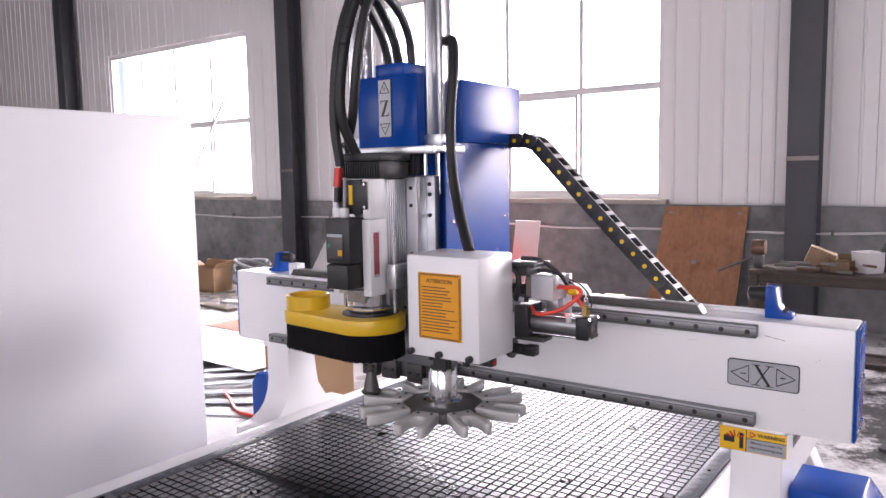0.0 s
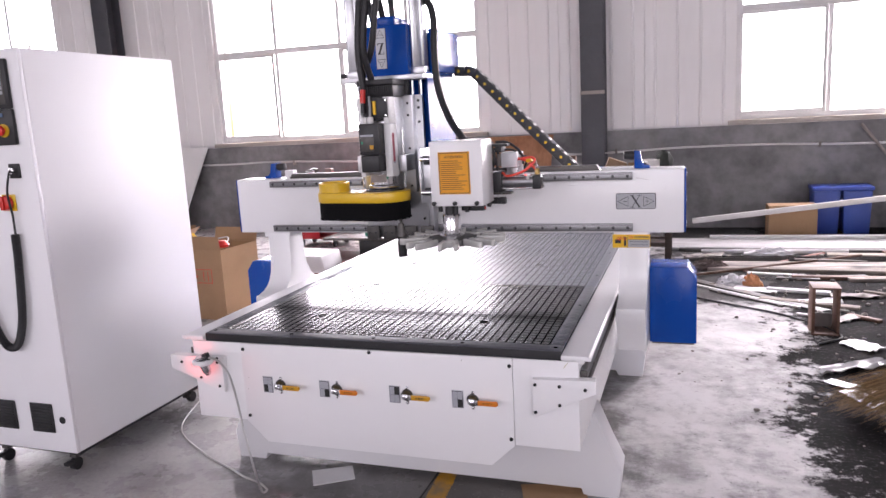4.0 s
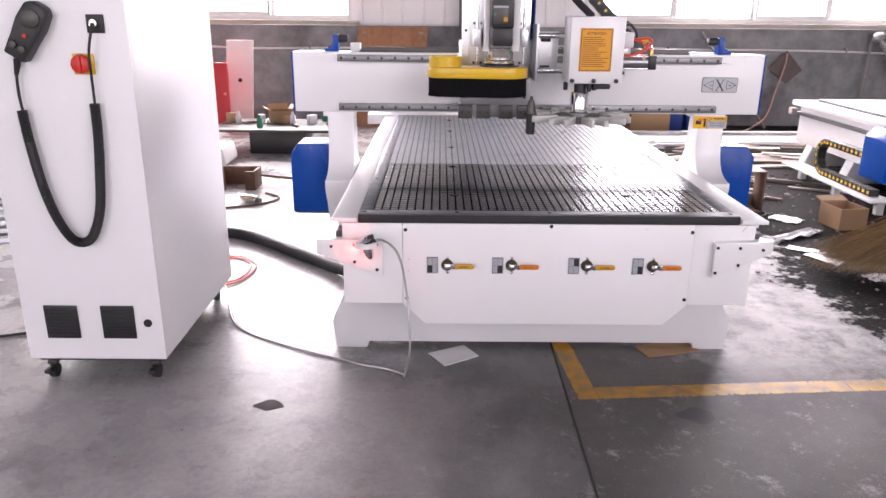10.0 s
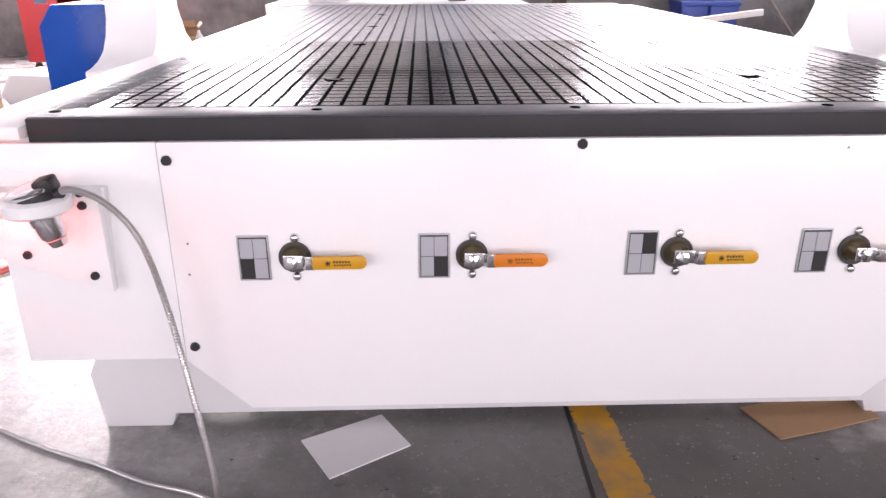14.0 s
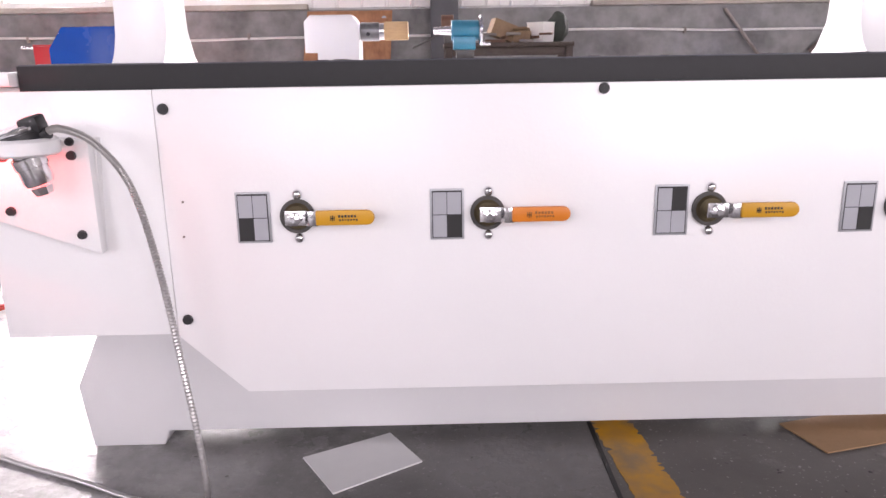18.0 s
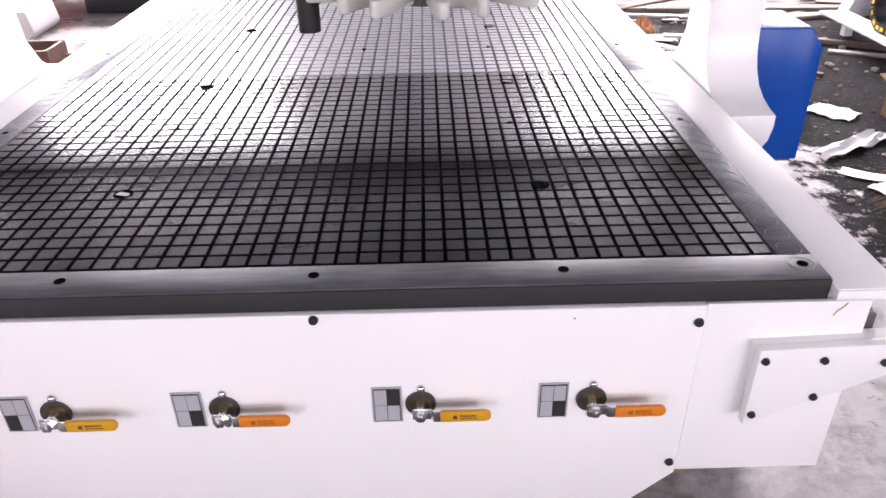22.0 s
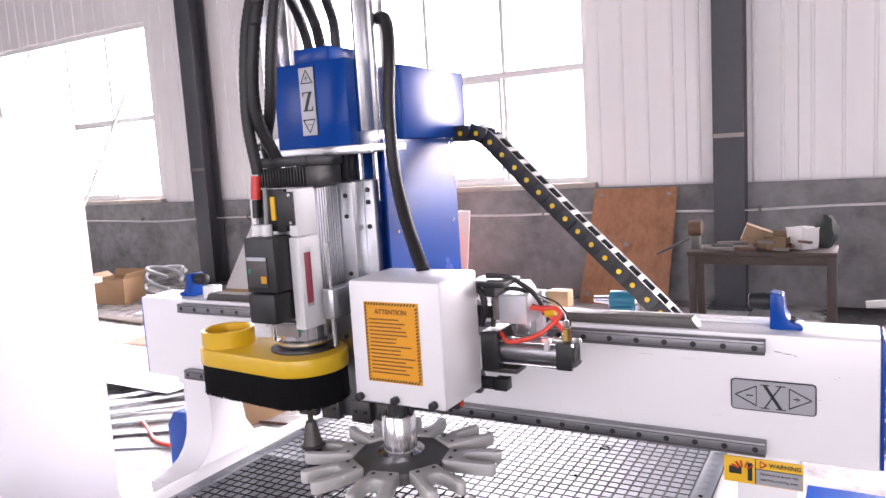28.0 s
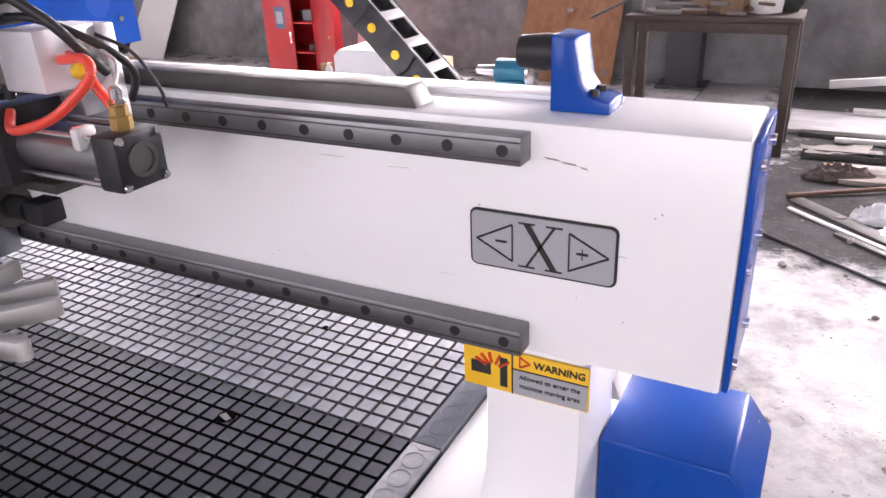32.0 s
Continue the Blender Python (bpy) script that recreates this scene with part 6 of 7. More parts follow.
part("handwheel", lathe([(0.058, 0), (0.062, 0.004), (0.062, 0.012), (0.030, 0.016)], (0, 0, 0), 32, m=Matrix.Translation((0.011, 2.32, 0.80)) @ pose(0, 0, 0, 0, 90, 0)), CHROME, tail)

# both stand on the end plate of the bed, behind the table
for own, at in ((rot, (-0.670, 2.870, TZ)), (tail, (0.014, 2.896, TZ))):
    own.location = at
    for piece in own.children:
        piece.data.transform(Matrix.Scale(1.18, 4))
part("end_plate", box(-0.90, 0.30, 2.604, 3.04, 0.62, TZ - 0.0002, 0.003), WHITE, router, "white end plate of the bed")

# ---- bench and wall side ----
BENCHM = mat("dark_greasy_bench_steel", (0.055, 0.038, 0.03), 0.6, metal=0.2, grain=0.4, scale=30, stain=0.4, bump=0.2)
bench = thing("workbench", "rusty brown steel workbench cluttered with boxes", "workbench", (0.37, 5.0, 0))
BZ = 0.80
part("bench_top", box(-0.085, 0.895, 4.80, 5.20, BZ - 0.034, BZ, 0.004), BENCHM, bench)
for x in (-0.05, 0.86):
    for y in (4.835, 5.165):
        part("leg", box(x - 0.028, x + 0.028, y - 0.026, y + 0.026, 0, BZ - 0.0345, 0.003), BENCHM, bench)
for y in (4.835, 5.165):
    part("rail", box(-0.021, 0.831, y - 0.013, y + 0.013, BZ - 0.095, BZ - 0.0345, 0.002), BENCHM, bench)
    part("stretcher", box(-0.021, 0.831, y - 0.013, y + 0.013, 0.14, 0.18, 0.002), BENCHM, bench)
part("shelf", box(-0.020, 0.830, 4.850, 5.150, 0.145, 0.16), BENCHM, bench)


def carton(name, x0, x1, y0, y1, h, z=0.0, open_top=True, label="", rz=0.0, cat="cardboard box", flaps=((1, 40), (1, 60), (1, 30), (1, 70)), board=None):
    """A cardboard box with thin walls and flaps that lean outwards."""
    cx, cy = (x0 + x1) / 2, (y0 + y1) / 2
    w, d = (x1 - x0) / 2, (y1 - y0) / 2
    t = 0.006
    CARD = board or MATS["corrugated_cardboard"]
    root = thing(name, label, cat, (cx, cy, z))
    m = Matrix.Translation((cx, cy, z)) @ Matrix.Rotation(radians(rz), 4, "Z")
    part("bottom", merged(None, box(-w, w, -d, d, 0, t), m), CARD, root, smooth=False)
    for b in ((-w, -w + t, -d, d), (w - t, w, -d, d), (-w + t, w - t, -d, -d + t), (-w + t, w - t, d - t, d)):
        part("side", merged(None, box(*b, t, h), m), CARD, root, smooth=False)
    if not open_top:
        part("lid", merged(None, box(-w, w, -d, d, h + 0.0005, h + t), m), CARD, root, smooth=False)
    else:
        for k, (on, a) in enumerate(flaps):
            if not on:
                continue
            L = 0.8 * min(w, d)
            r = radians(a)
            if k < 2:
                s = -1 if k == 0 else 1
                p = [(s * w, h), (s * (w + L * math.cos(r)), h + L * math.sin(r) * 0.6), (s * (w + L * math.cos(r)), h + L * math.sin(r) * 0.6 + t), (s * w, h + t)]
                part("flap", merged(None, prism(p, "y", -d, d), m), CARD, root, smooth=False)
            else:
                s = -1 if k == 2 else 1
                p = [(s * d, h), (s * (d + L * math.cos(r)), h + L * math.sin(r) * 0.6), (s * (d + L * math.cos(r)), h + L * math.sin(r) * 0.6 + t), (s * d, h + t)]
                part("flap", merged(None, prism(p, "x", -w, w), m), CARD, root, smooth=False)
    return root


tipped = carton("cardboard_box", 0.255, 0.435, 4.92, 5.09, 0.12, BZ + 0.034, False, "greasy closed cardboard box tipped over tools on the workbench", 0, board=OLDCARD)
tipped.rotation_euler = (0, radians(21), radians(8))
carton("cardboard_box", 0.46, 0.59, 4.90, 5.06, 0.085, BZ + 0.0005, True, "small torn open cardboard box on the workbench", -12, flaps=((1, 70), (0, 0), (1, 25), (1, 80)), board=OLDCARD)
bin_ = thing("plastic_bin", "square white plastic bin on the workbench", "bin", (0.675, 5.02, BZ))
part("bin_wall", lathe([(0.095, BZ + 0.0005), (0.112, BZ + 0.145), (0.116, BZ + 0.150), (0.104, BZ + 0.150), (0.088, BZ + 0.008)], (0.675, 5.02, 0), 4, m=None), BOARD, bin_)
sk = bmesh.new()
bmesh.ops.create_icosphere(sk, subdivisions=3, radius=1)
for v in sk.verts:
    f = 1 + 0.22 * noise.noise(v.co * 2.1) + 0.08 * noise.noise(v.co * 6)
    v.co = Vector((0.815 + 0.082 * f * v.co.x, 5.08 + 0.075 * f * v.co.y, max(BZ + 0.0005, BZ + 0.105 + 0.125 * f * v.co.z)))
solo("cloth_sack", sk, SACK, "crumpled dark green cloth sack on the workbench", "sack", (0.815, 5.08, BZ))
vise = thing("bench_grinder", "rusty bench grinder with a long handle", "grinder", (-0.05, 4.98, BZ))
part("body", cyl((-0.10, 4.98, BZ + 0.155), (-0.005, 4.98, BZ + 0.155), 0.058, seg=22, w=0.005), RUSTY, vise)
part("pedestal", box(-0.08, -0.02, 4.94, 5.02, BZ + 0.0005, BZ + 0.10, 0.006), DARKSTEEL, vise)
part("handle", cyl((-0.09, 4.94, BZ + 0.08), (-0.32, 4.87, BZ - 0.03), 0.009, seg=10), DARKSTEEL, vise)
rng = random.Random(8)
for k in range(9):
    x, y = 0.06 + 0.08 * k + rng.uniform(-0.02, 0.02), 4.86 + rng.uniform(0, 0.05)
    l, a = rng.uniform(0.05, 0.11), rng.uniform(0, 180)
    z = BZ + 0.0006 + 0.026 * (k % 3)
    solo("hand_tool", merged(None, box(-l, l, -0.010, 0.010, 0, 0.016 + rng.uniform(0, 0.01), 0.003), Matrix.Translation((x, y, z)) @ Matrix.Rotation(radians(a), 4, "Z")), rng.choice((JUNK, DARKSTEEL, RUSTY)), "greasy hand tool among the clutter on the workbench", "tool", (x, y, z), group="bench tools")

ply = thing("plywood_sheet", "stained plywood sheet leaning on the cement wall", "plywood", (-1.15, 6.6, 0))
pp = bmesh.new()
vs = [(-1.52, 6.50, 0.0), (-0.62, 6.50, 0.0), (-0.555, 6.80, 1.165), (-1.40, 6.80, 1.165)]
lo, hi = [pp.verts.new(v) for v in vs], [pp.verts.new((v[0], v[1] + 0.018, v[2] + 0.003)) for v in vs]
pp.faces.new(lo)
pp.faces.new(list(reversed(hi)))
for i in range(4):
    pp.faces.new((lo[(i + 1) % 4], lo[i], hi[i], hi[(i + 1) % 4]))
bmesh.ops.recalc_face_normals(pp, faces=pp.faces)
part("board", pp, PLY, ply, smooth=False)
for x, z in ((-1.33, 1.09), (-0.64, 1.09), (-1.05, 0.60), (-1.44, 0.10), (-0.69, 0.10)):
    y = 6.50 + z * 0.267
    part("screw_washer", cyl((x, y - 0.002, z), (x, y - 0.010, z), 0.025, seg=14), STEEL, ply)


def leaning(name, xb0, xb1, yb, xt0, xt1, yt, zt, mt, label, cat, t=0.016):
    bm = bmesh.new()
    v = [(xb0, yb, 0.0), (xb1, yb, 0.0), (xt1, yt, zt), (xt0, yt, zt)]
    a, b = [bm.verts.new(p) for p in v], [bm.verts.new((p[0], p[1] + t, p[2] + 0.002)) for p in v]
    bm.faces.new(a)
    bm.faces.new(list(reversed(b)))
    for i in range(4):
        bm.faces.new((a[(i + 1) % 4], a[i], b[i], b[(i + 1) % 4]))
    bmesh.ops.recalc_face_normals(bm, faces=bm.faces)
    return solo(name, bm, mt, label, cat, ((xb0 + xb1) / 2, yb, 0), smooth=False)


leaning("leaning_board", -6.56, -5.95, 6.42, -6.08, -5.59, 6.80, 1.2, BOARD, "white-faced board leaning on the cement wall", "board")
wp = leaning("leaning_board", -2.83, -2.53, 5.86, -2.80, -2.50, 6.02, 1.03, BOARD, "white panel with a round hole standing by the red cabinet", "panel")
solo("panel_hole", cyl((-2.655, 5.945, 0.60), (-2.655, 5.930, 0.60), 0.022, seg=20), INK, "round dark hole cut in the white panel", "hole", (-2.655, 5.945, 0.60))

red = thing("tool_cabinet", "red steel tool cabinet with one door open and clutter on top", "cabinet", (-3.1, 5.6, 0))
RX0, RX1, RY0, RY1 = -3.44, -2.90, 5.40, 5.80
for b in ((RX0, RX0 + 0.012, RY0, RY1, 0.10, 0.85), (RX1 - 0.012, RX1, RY0, RY1, 0.10, 0.85), (RX0 + 0.012, RX1 - 0.012, RY1 - 0.012, RY1, 0.10, 0.85)):
    part("side_panel", box(*b, 0.002), REDPAINT, red)
for z in (0.10, 0.35, 0.60, 0.838):
    part("shelf", box(RX0 + 0.012, RX1 - 0.012, RY0 + 0.005, RY1 - 0.012, z, z + 0.012, 0.001), REDPAINT, red)
door = part("closed_door", box(RX0 + 0.012, -3.12, RY0 - 0.012, RY0 + 0.004, 0.112, 0.836, 0.002), REDPAINT, red)
part("label", box(-3.30, -3.20, RY0 - 0.0145, RY0 - 0.0122, 0.56, 0.74), MATS["blue_grey_keys"], door)
part("label_print", box(-3.285, -3.215, RY0 - 0.0155, RY0 - 0.0146, 0.60, 0.70), KEYG, door)
part("handle", box(-3.15, -3.13, RY0 - 0.03, RY0 - 0.0122, 0.44, 0.54, 0.003), CHROME, door)
od = part("open_door", merged(None, box(0, 0.32, -0.008, 0.008, 0.112, 0.836, 0.002), Matrix.Translation((RX1 + 0.002, RY0 - 0.008, 0)) @ Matrix.Rotation(radians(-22), 4, "Z")), REDPAINT, red)
part("door_knob", cyl((-2.645, 5.285, 0.52), (-2.645, 5.255, 0.52), 0.012, seg=12), BRASS, od)
for x in (RX0 + 0.05, RX1 - 0.05):
    for y in (RY0 + 0.05, RY1 - 0.05):
        part("wheel", cyl((x - 0.012, y, 0.045), (x + 0.012, y, 0.045), 0.045, seg=18), BLACK, red)
        part("wheel_fork", box(x - 0.014, x + 0.014, y - 0.02, y + 0.02, 0.088, 0.0995), DARKSTEEL, red)
part("push_handle", tube([(RX0, 5.46, 0.82), (RX0 - 0.12, 5.46, 0.825), (RX0 - 0.12, 5.72, 0.825), (RX0, 5.72, 0.82)], 0.011, 8, 4, smooth_line=False), CHROME, red)
for k in range(14):
    x, y = rng.uniform(RX0 + 0.05, RX1 - 0.05), rng.uniform(RY0 + 0.06, RY1 - 0.06)
    z = (0.8505, 0.3625, 0.6125)[k % 3]
    if k % 3 and x < -3.1:
        x += 0.2
    solo("cabinet_clutter", merged(None, box(-0.05, 0.05, -0.025, 0.025, 0, rng.uniform(0.03, 0.09), 0.006), Matrix.Translation((x, y, z)) @ Matrix.Rotation(rng.uniform(0, 3), 4, "Z")), rng.choice((JUNK, DARKSTEEL, BAG, KEYG)), "small tools and rags heaped in the red cabinet", "tool", (x, y, z), group="cabinet clutter")

# wall on the side of the second machine
rod = solo("steel_rod", cyl((2.80, 6.83, 1.14), (3.62, 6.55, 0.012), 0.017, seg=12), JUNK, "grey steel rod leaning on the wall", "rod", (3.62, 6.55, 0))
RAGM = mat("greasy_rag", (0.13, 0.10, 0.09), 0.85, grain=0.4, scale=30, stain=0.4, bump=0.3)
rag = thing("hung_rag", "dark rag hung cornerwise on the wall pipe", "rag", (3.87, 6.78, 0.5))
part("cloth", prism([(3.66, 0.72), (3.86, 0.93), (4.08, 0.70), (3.90, 0.53)], "y", 6.775, 6.787), RAGM, rag)
solo("air_hose", tube([(3.86, 6.76, 0.90), (3.84, 6.74, 0.75), (3.74, 6.68, 0.42), (3.58, 6.5, 0.15), (3.2, 6.2, 0.02), (2.6, 5.6, 0.012), (2.0, 5.0, 0.012), (1.5, 4.4, 0.012)], 0.011, 8, 8), mat("faded_pink_hose", (0.42, 0.22, 0.19), 0.5, grain=0.1, stain=0.2), "faded pink air hose hanging from the wall to the floor", "hose", (3.6, 6.5, 0))
WRAPM = mat("cloudy_plastic_wrap", (0.34, 0.33, 0.33), 0.3, grain=0.2, scale=30, stain=0.4, stain_scale=9)
wrapped = thing("wrapped_lamp", "plastic-wrapped white lamp heads hung on the wall pipe", "lamp", (5.1, 6.7, 0.5))
part("lamp_head", lathe([(0.03, 0), (0.055, 0.025), (0.06, 0.07), (0.04, 0.12)], (0, 0, 0), 22, m=Matrix.Translation((4.85, 6.70, 1.08)) @ pose(0, 0, 0, 0, 70, 0)), WRAPM, wrapped)
part("lamp_head", lathe([(0.03, 0), (0.055, 0.025), (0.06, 0.07), (0.04, 0.12)], (0, 0, 0), 22, m=Matrix.Translation((5.25, 6.70, 1.06)) @ pose(0, 0, 0, 0, 80, 0)), WRAPM, wrapped)
part("pole", cyl((4.80, 6.74, 0.0), (4.86, 6.74, 1.06), 0.014, seg=10), JUNK, wrapped)
part("wrap", tube([(4.9, 6.70, 1.12), (5.05, 6.68, 0.9), (5.15, 6.70, 0.72), (5.22, 6.70, 0.95), (5.3, 6.72, 1.3)], 0.03, 8, 6, ribs=0.3), WRAPM, wrapped)

for k, (x0, x1) in enumerate(((2.30, 2.56), (2.58, 2.86))):
    bb = thing("storage_bin", "blue plastic storage bin by the wall", "bin", ((x0 + x1) / 2, 6.55, 0), group="blue bins")
    part("bin_body", prism([(x0 + 0.02, 0), (x1 - 0.02, 0), (x1, 0.46), (x0, 0.46)], "y", 6.40, 6.76, 0.01), BLUEBIN, bb)
    part("bin_rim", box(x0 - 0.012, x1 + 0.012, 6.388, 6.772, 0.4605, 0.50, 0.006), BLUEBIN, bb)
carton("cardboard_box", 1.83, 2.30, 6.12, 6.36, 0.34, 0.0, False, "closed brown cardboard box near the wall", 3)
solo("white_channel", merged(None, box(-0.95, 0.95, -0.02, 0.02, 0, 0.055, 0.004), Matrix.Translation((2.02, 6.06, 0.285)) @ pose(0, 0, 0, 0, -6.5, 3)), PIPEW, "white steel channel propped across the cardboard box", "channel", (2.0, 6.06, 0.2))
DUSTYBOARD = mat("dusty_grey_board", (0.46, 0.45, 0.45), 0.6, grain=0.3, scale=12, stain=0.7, stain_scale=3, tint=(0.20, 0.195, 0.19), streak=(0.4, 2, 1), bump=0.1)
MUDDY = mat("muddy_timber", (0.40, 0.335, 0.30), 0.8, grain=0.6, scale=9, stain=0.8, stain_scale=5, tint=(0.07, 0.062, 0.058), streak=(0.5, 1.6, 1), bump=0.25)
solo("board_sheet", merged(None, box(-1.75, 1.75, -0.28, 0.28, 0, 0.030, 0.004), Matrix.Translation((2.62, 5.70, 0.0005)) @ Matrix.Rotation(radians(1), 4, "Z")), DUSTYBOARD, "long dusty grey-white board lying on the floor", "board", (2.62, 5.70, 0))
solo("steel_bar", merged(None, box(-1.5, 1.5, -0.04, 0.04, 0, 0.035, 0.003), Matrix.Translation((2.75, 5.93, 0.031)) @ Matrix.Rotation(radians(1), 4, "Z")), PIPEW, "pale painted steel bar lying on the dusty board", "bar", (2.75, 5.93, 0.031))
solo("white_tube", cyl((1.16, 5.235, 0.0205), (2.45, 5.27, 0.0205), 0.020, seg=14), PIPEW, "white plastic tube on the gritty floor", "tube", (1.8, 5.25, 0))
solo("steel_bar", merged(None, box(-1.3, 1.3, -0.045, 0.045, 0, 0.030, 0.003), Matrix.Translation((2.25, 5.345, 0.0005)) @ Matrix.Rotation(radians(-1), 4, "Z")), DARKSTEEL, "dark steel bar lying on the gritty floor", "bar", (2.25, 5.345, 0))
rack = thing("steel_channel", "thin grey steel channel lying on the gritty floor", "channel", (2.2, 4.93, 0))
part("web", merged(None, box(-1.3, 1.3, -0.035, 0.035, 0, 0.006), Matrix.Translation((2.3, 4.93, 0.0005)) @ Matrix.Rotation(radians(1.5), 4, "Z")), STEEL, rack)
for e in (-0.041, 0.0355):
    part("flange", merged(None, box(-1.3, 1.3, e, e + 0.0055, 0, 0.034), Matrix.Translation((2.3, 4.93, 0.0005)) @ Matrix.Rotation(radians(1.5), 4, "Z")), DARKSTEEL, rack)
part("knob", cyl((1.36, 4.90, 0.007), (1.36, 4.90, 0.05), 0.022, seg=14), RUBBER, rack)
for x, y, l, w, a, h, mt in ((2.35, 4.62, 2.3, 0.15, 2, 0.028, MUDDY), (2.55, 4.42, 1.7, 0.05, -3, 0.03, TIMBER), (3.0, 5.10, 1.5, 0.06, -2, 0.03, TIMBER), (2.9, 4.22, 1.3, 0.05, 7, 0.025, MUDDY)):
    solo("timber_plank", merged(None, box(-l / 2, l / 2, -w, w, 0, h, 0.004), Matrix.Translation((x, y, 0.0005)) @ Matrix.Rotation(radians(a), 4, "Z")), mt, "muddy weathered timber plank on the gritty floor", "plank", (x, y, 0), group="floor lumber")
solo("brown_pole", cyl((0.98, 4.12, 0.0135), (2.50, 4.98, 0.046), 0.012, seg=12), RUSTY, "long reddish-brown pole lying across the planks", "pole", (1.7, 4.5, 0))
for x0, y0, x1, y1, w, mt in ((1.02, 4.10, 1.95, 3.16, 0.042, DARKSTEEL), (1.00, 3.96, 1.80, 3.24, 0.012, PIPEW), (1.22, 3.70, 1.70, 3.27, 0.018, DARKSTEEL)):
    c, L, a = Vector(((x0 + x1) / 2, (y0 + y1) / 2, 0.0005)), math.hypot(x1 - x0, y1 - y0) / 2, math.atan2(y1 - y0, x1 - x0)
    solo("steel_strip", merged(None, box(-L, L, -w, w, 0, 0.012, 0.002), Matrix.Translation(c) @ Matrix.Rotation(a, 4, "Z")), mt, "thin steel strip lying slantwise on the floor", "strip", c, group="steel strips")


def crumple(name, x, y, rx, ry, h, turn, mt, label, category, seed):
    """A crumpled soft lump, flat below and creased above."""
    bm = bmesh.new()
    bmesh.ops.create_icosphere(bm, subdivisions=4, radius=1)
    c, w = math.cos(radians(turn)), math.sin(radians(turn))
    for v in bm.verts:
        q = v.co * 2.3 + Vector((seed, 0, 0))
        f = 1 + 0.45 * noise.noise(q) + 0.22 * abs(noise.noise(q * 2.7))
        u, t = rx * f * v.co.x, ry * f * v.co.y
        z = h * max(0.0, v.co.z) * (0.6 + 0.9 * abs(noise.noise(q * 2.1))) + 0.0005 + 0.001 * (v.co.z > 0)
        v.co = Vector((x + c * u - w * t, y + w * u + c * t, z))
    return solo(name, bm, mt, label, category, (x, y, 0), smooth=False)


crumple("plastic_bag", 1.42, 3.95, 0.14, 0.075, 0.075, 8, BAG, "crumpled white plastic bag on the grit", "bag", 3.0)
crumple("wrapper", 1.53, 3.90, 0.07, 0.042, 0.095, -5, mat("orange_wrapper", (0.62, 0.27, 0.12), 0.5, grain=0.2, stain=0.3), "crumpled orange wrapper in the plastic bag", "wrapper", 7.0)
crumple("plastic_bag", 1.78, 5.20, 0.20, 0.06, 0.07, 4, BAG, "crumpled clear-white plastic film by the tube", "bag", 11.0)
crumple("rag", 1.22, 4.52, 0.16, 0.075, 0.09, 12, RAGM, "muddy brown rag bundle beside the plank", "rag", 15.0)

glove = crumple("work_glove", -1.90, 0.22, 0.065, 0.035, 0.045, 20, SACK, "dark green work glove lying on the cabinet", "glove", 21.0)
glove.location.z = 1.8155

# dark scraps between the bars
hrng = random.Random(77)
for k in range(22):
    x, y = hrng.uniform(1.7, 3.9), hrng.uniform(4.1, 5.3)
    l, w, h = hrng.uniform(0.06, 0.4), hrng.uniform(0.012, 0.04), hrng.uniform(0.008, 0.03)
    solo("scrap_piece", merged(None, box(-l, l, -w, w, 0, h, 0.003), Matrix.Translation((x, y, 0.032 if 4.3 < y < 5.1 else 0.0005)) @ pose(0, 0, 0, 0, hrng.uniform(-2, 2), hrng.uniform(-20, 20))), hrng.choice((RUSTY, JUNK, DARKSTEEL, TIMBER, DARKSTEEL)), "dirty scrap bar or batten in the lumber heap", "scrap", (x, y, 0), group="lumber heap scraps")

# ---- second machine ----
sec = thing("cnc_router", "white second router with blue covers and a cable chain", "router machine", (3.7, 3.4, 0))
part("bed_box", box(3.02, 4.45, 2.0, 4.62, 0.22, 0.555, 0.006), WHITE, sec)
part("bed_top", box(2.95, 4.5, 1.95, 4.66, 0.5555, 0.60, 0.006), WHITE, sec)
part("table_plate", box(3.12, 4.34, 2.05, 4.52, 0.6005, 0.622, 0.002), mat("grey_table_plate", (0.16, 0.16, 0.175), 0.4, grain=0.15, stain=0.3), sec)
part("side_rail", box(2.985, 3.0195, 2.05, 4.62, 0.47, 0.50, 0.003), STEEL, sec)
part("rail_tab", box(2.93, 2.98, 4.60, 4.67, 0.47, 0.53, 0.004), JUNK, sec)
for y in (2.2, 3.6, 4.3):
    part("base_frame", prism([(2.95, 0), (3.12, 0), (3.14, 0.04), (4.33, 0.04), (4.35, 0), (4.5, 0), (4.44, 0.22), (3.03, 0.22)], "y", y, y + 0.12, 0.004), WHITE, sec)
for piece in list(sec.children):
    piece.location += Vector((-0.03, -0.20, 0))
part("chain_tray", box(2.62, 2.80, 2.45, 3.86, 0.112, 0.127, 0.003), WHITE, sec, "white tray under the cable chain")
for y in (2.55, 3.15, 3.72):
    part("tray_foot", box(2.74, 2.79, y, y + 0.05, 0, 0.1115), WHITE, sec)
part("gantry_leg", prism([(2.22, 0.84), (2.22, 0.66), (2.16, 0.58), (2.10, 0.55), (2.10, 0.32), (2.66, 0.32), (2.66, 0.55), (2.52, 0.60), (2.46, 0.70), (2.46, 0.84)], "x", 2.805, 2.915, 0.004), WHITE, sec, "white curved gantry leg beside the bed")
cov2 = part("motor_cover", prism([(2.57, 0.29), (2.80, 0.29), (2.80, 0.632), (2.63, 0.632), (2.57, 0.57)], "y", 2.27, 2.58, 0.006), BLUE, sec, "blue motor cover")
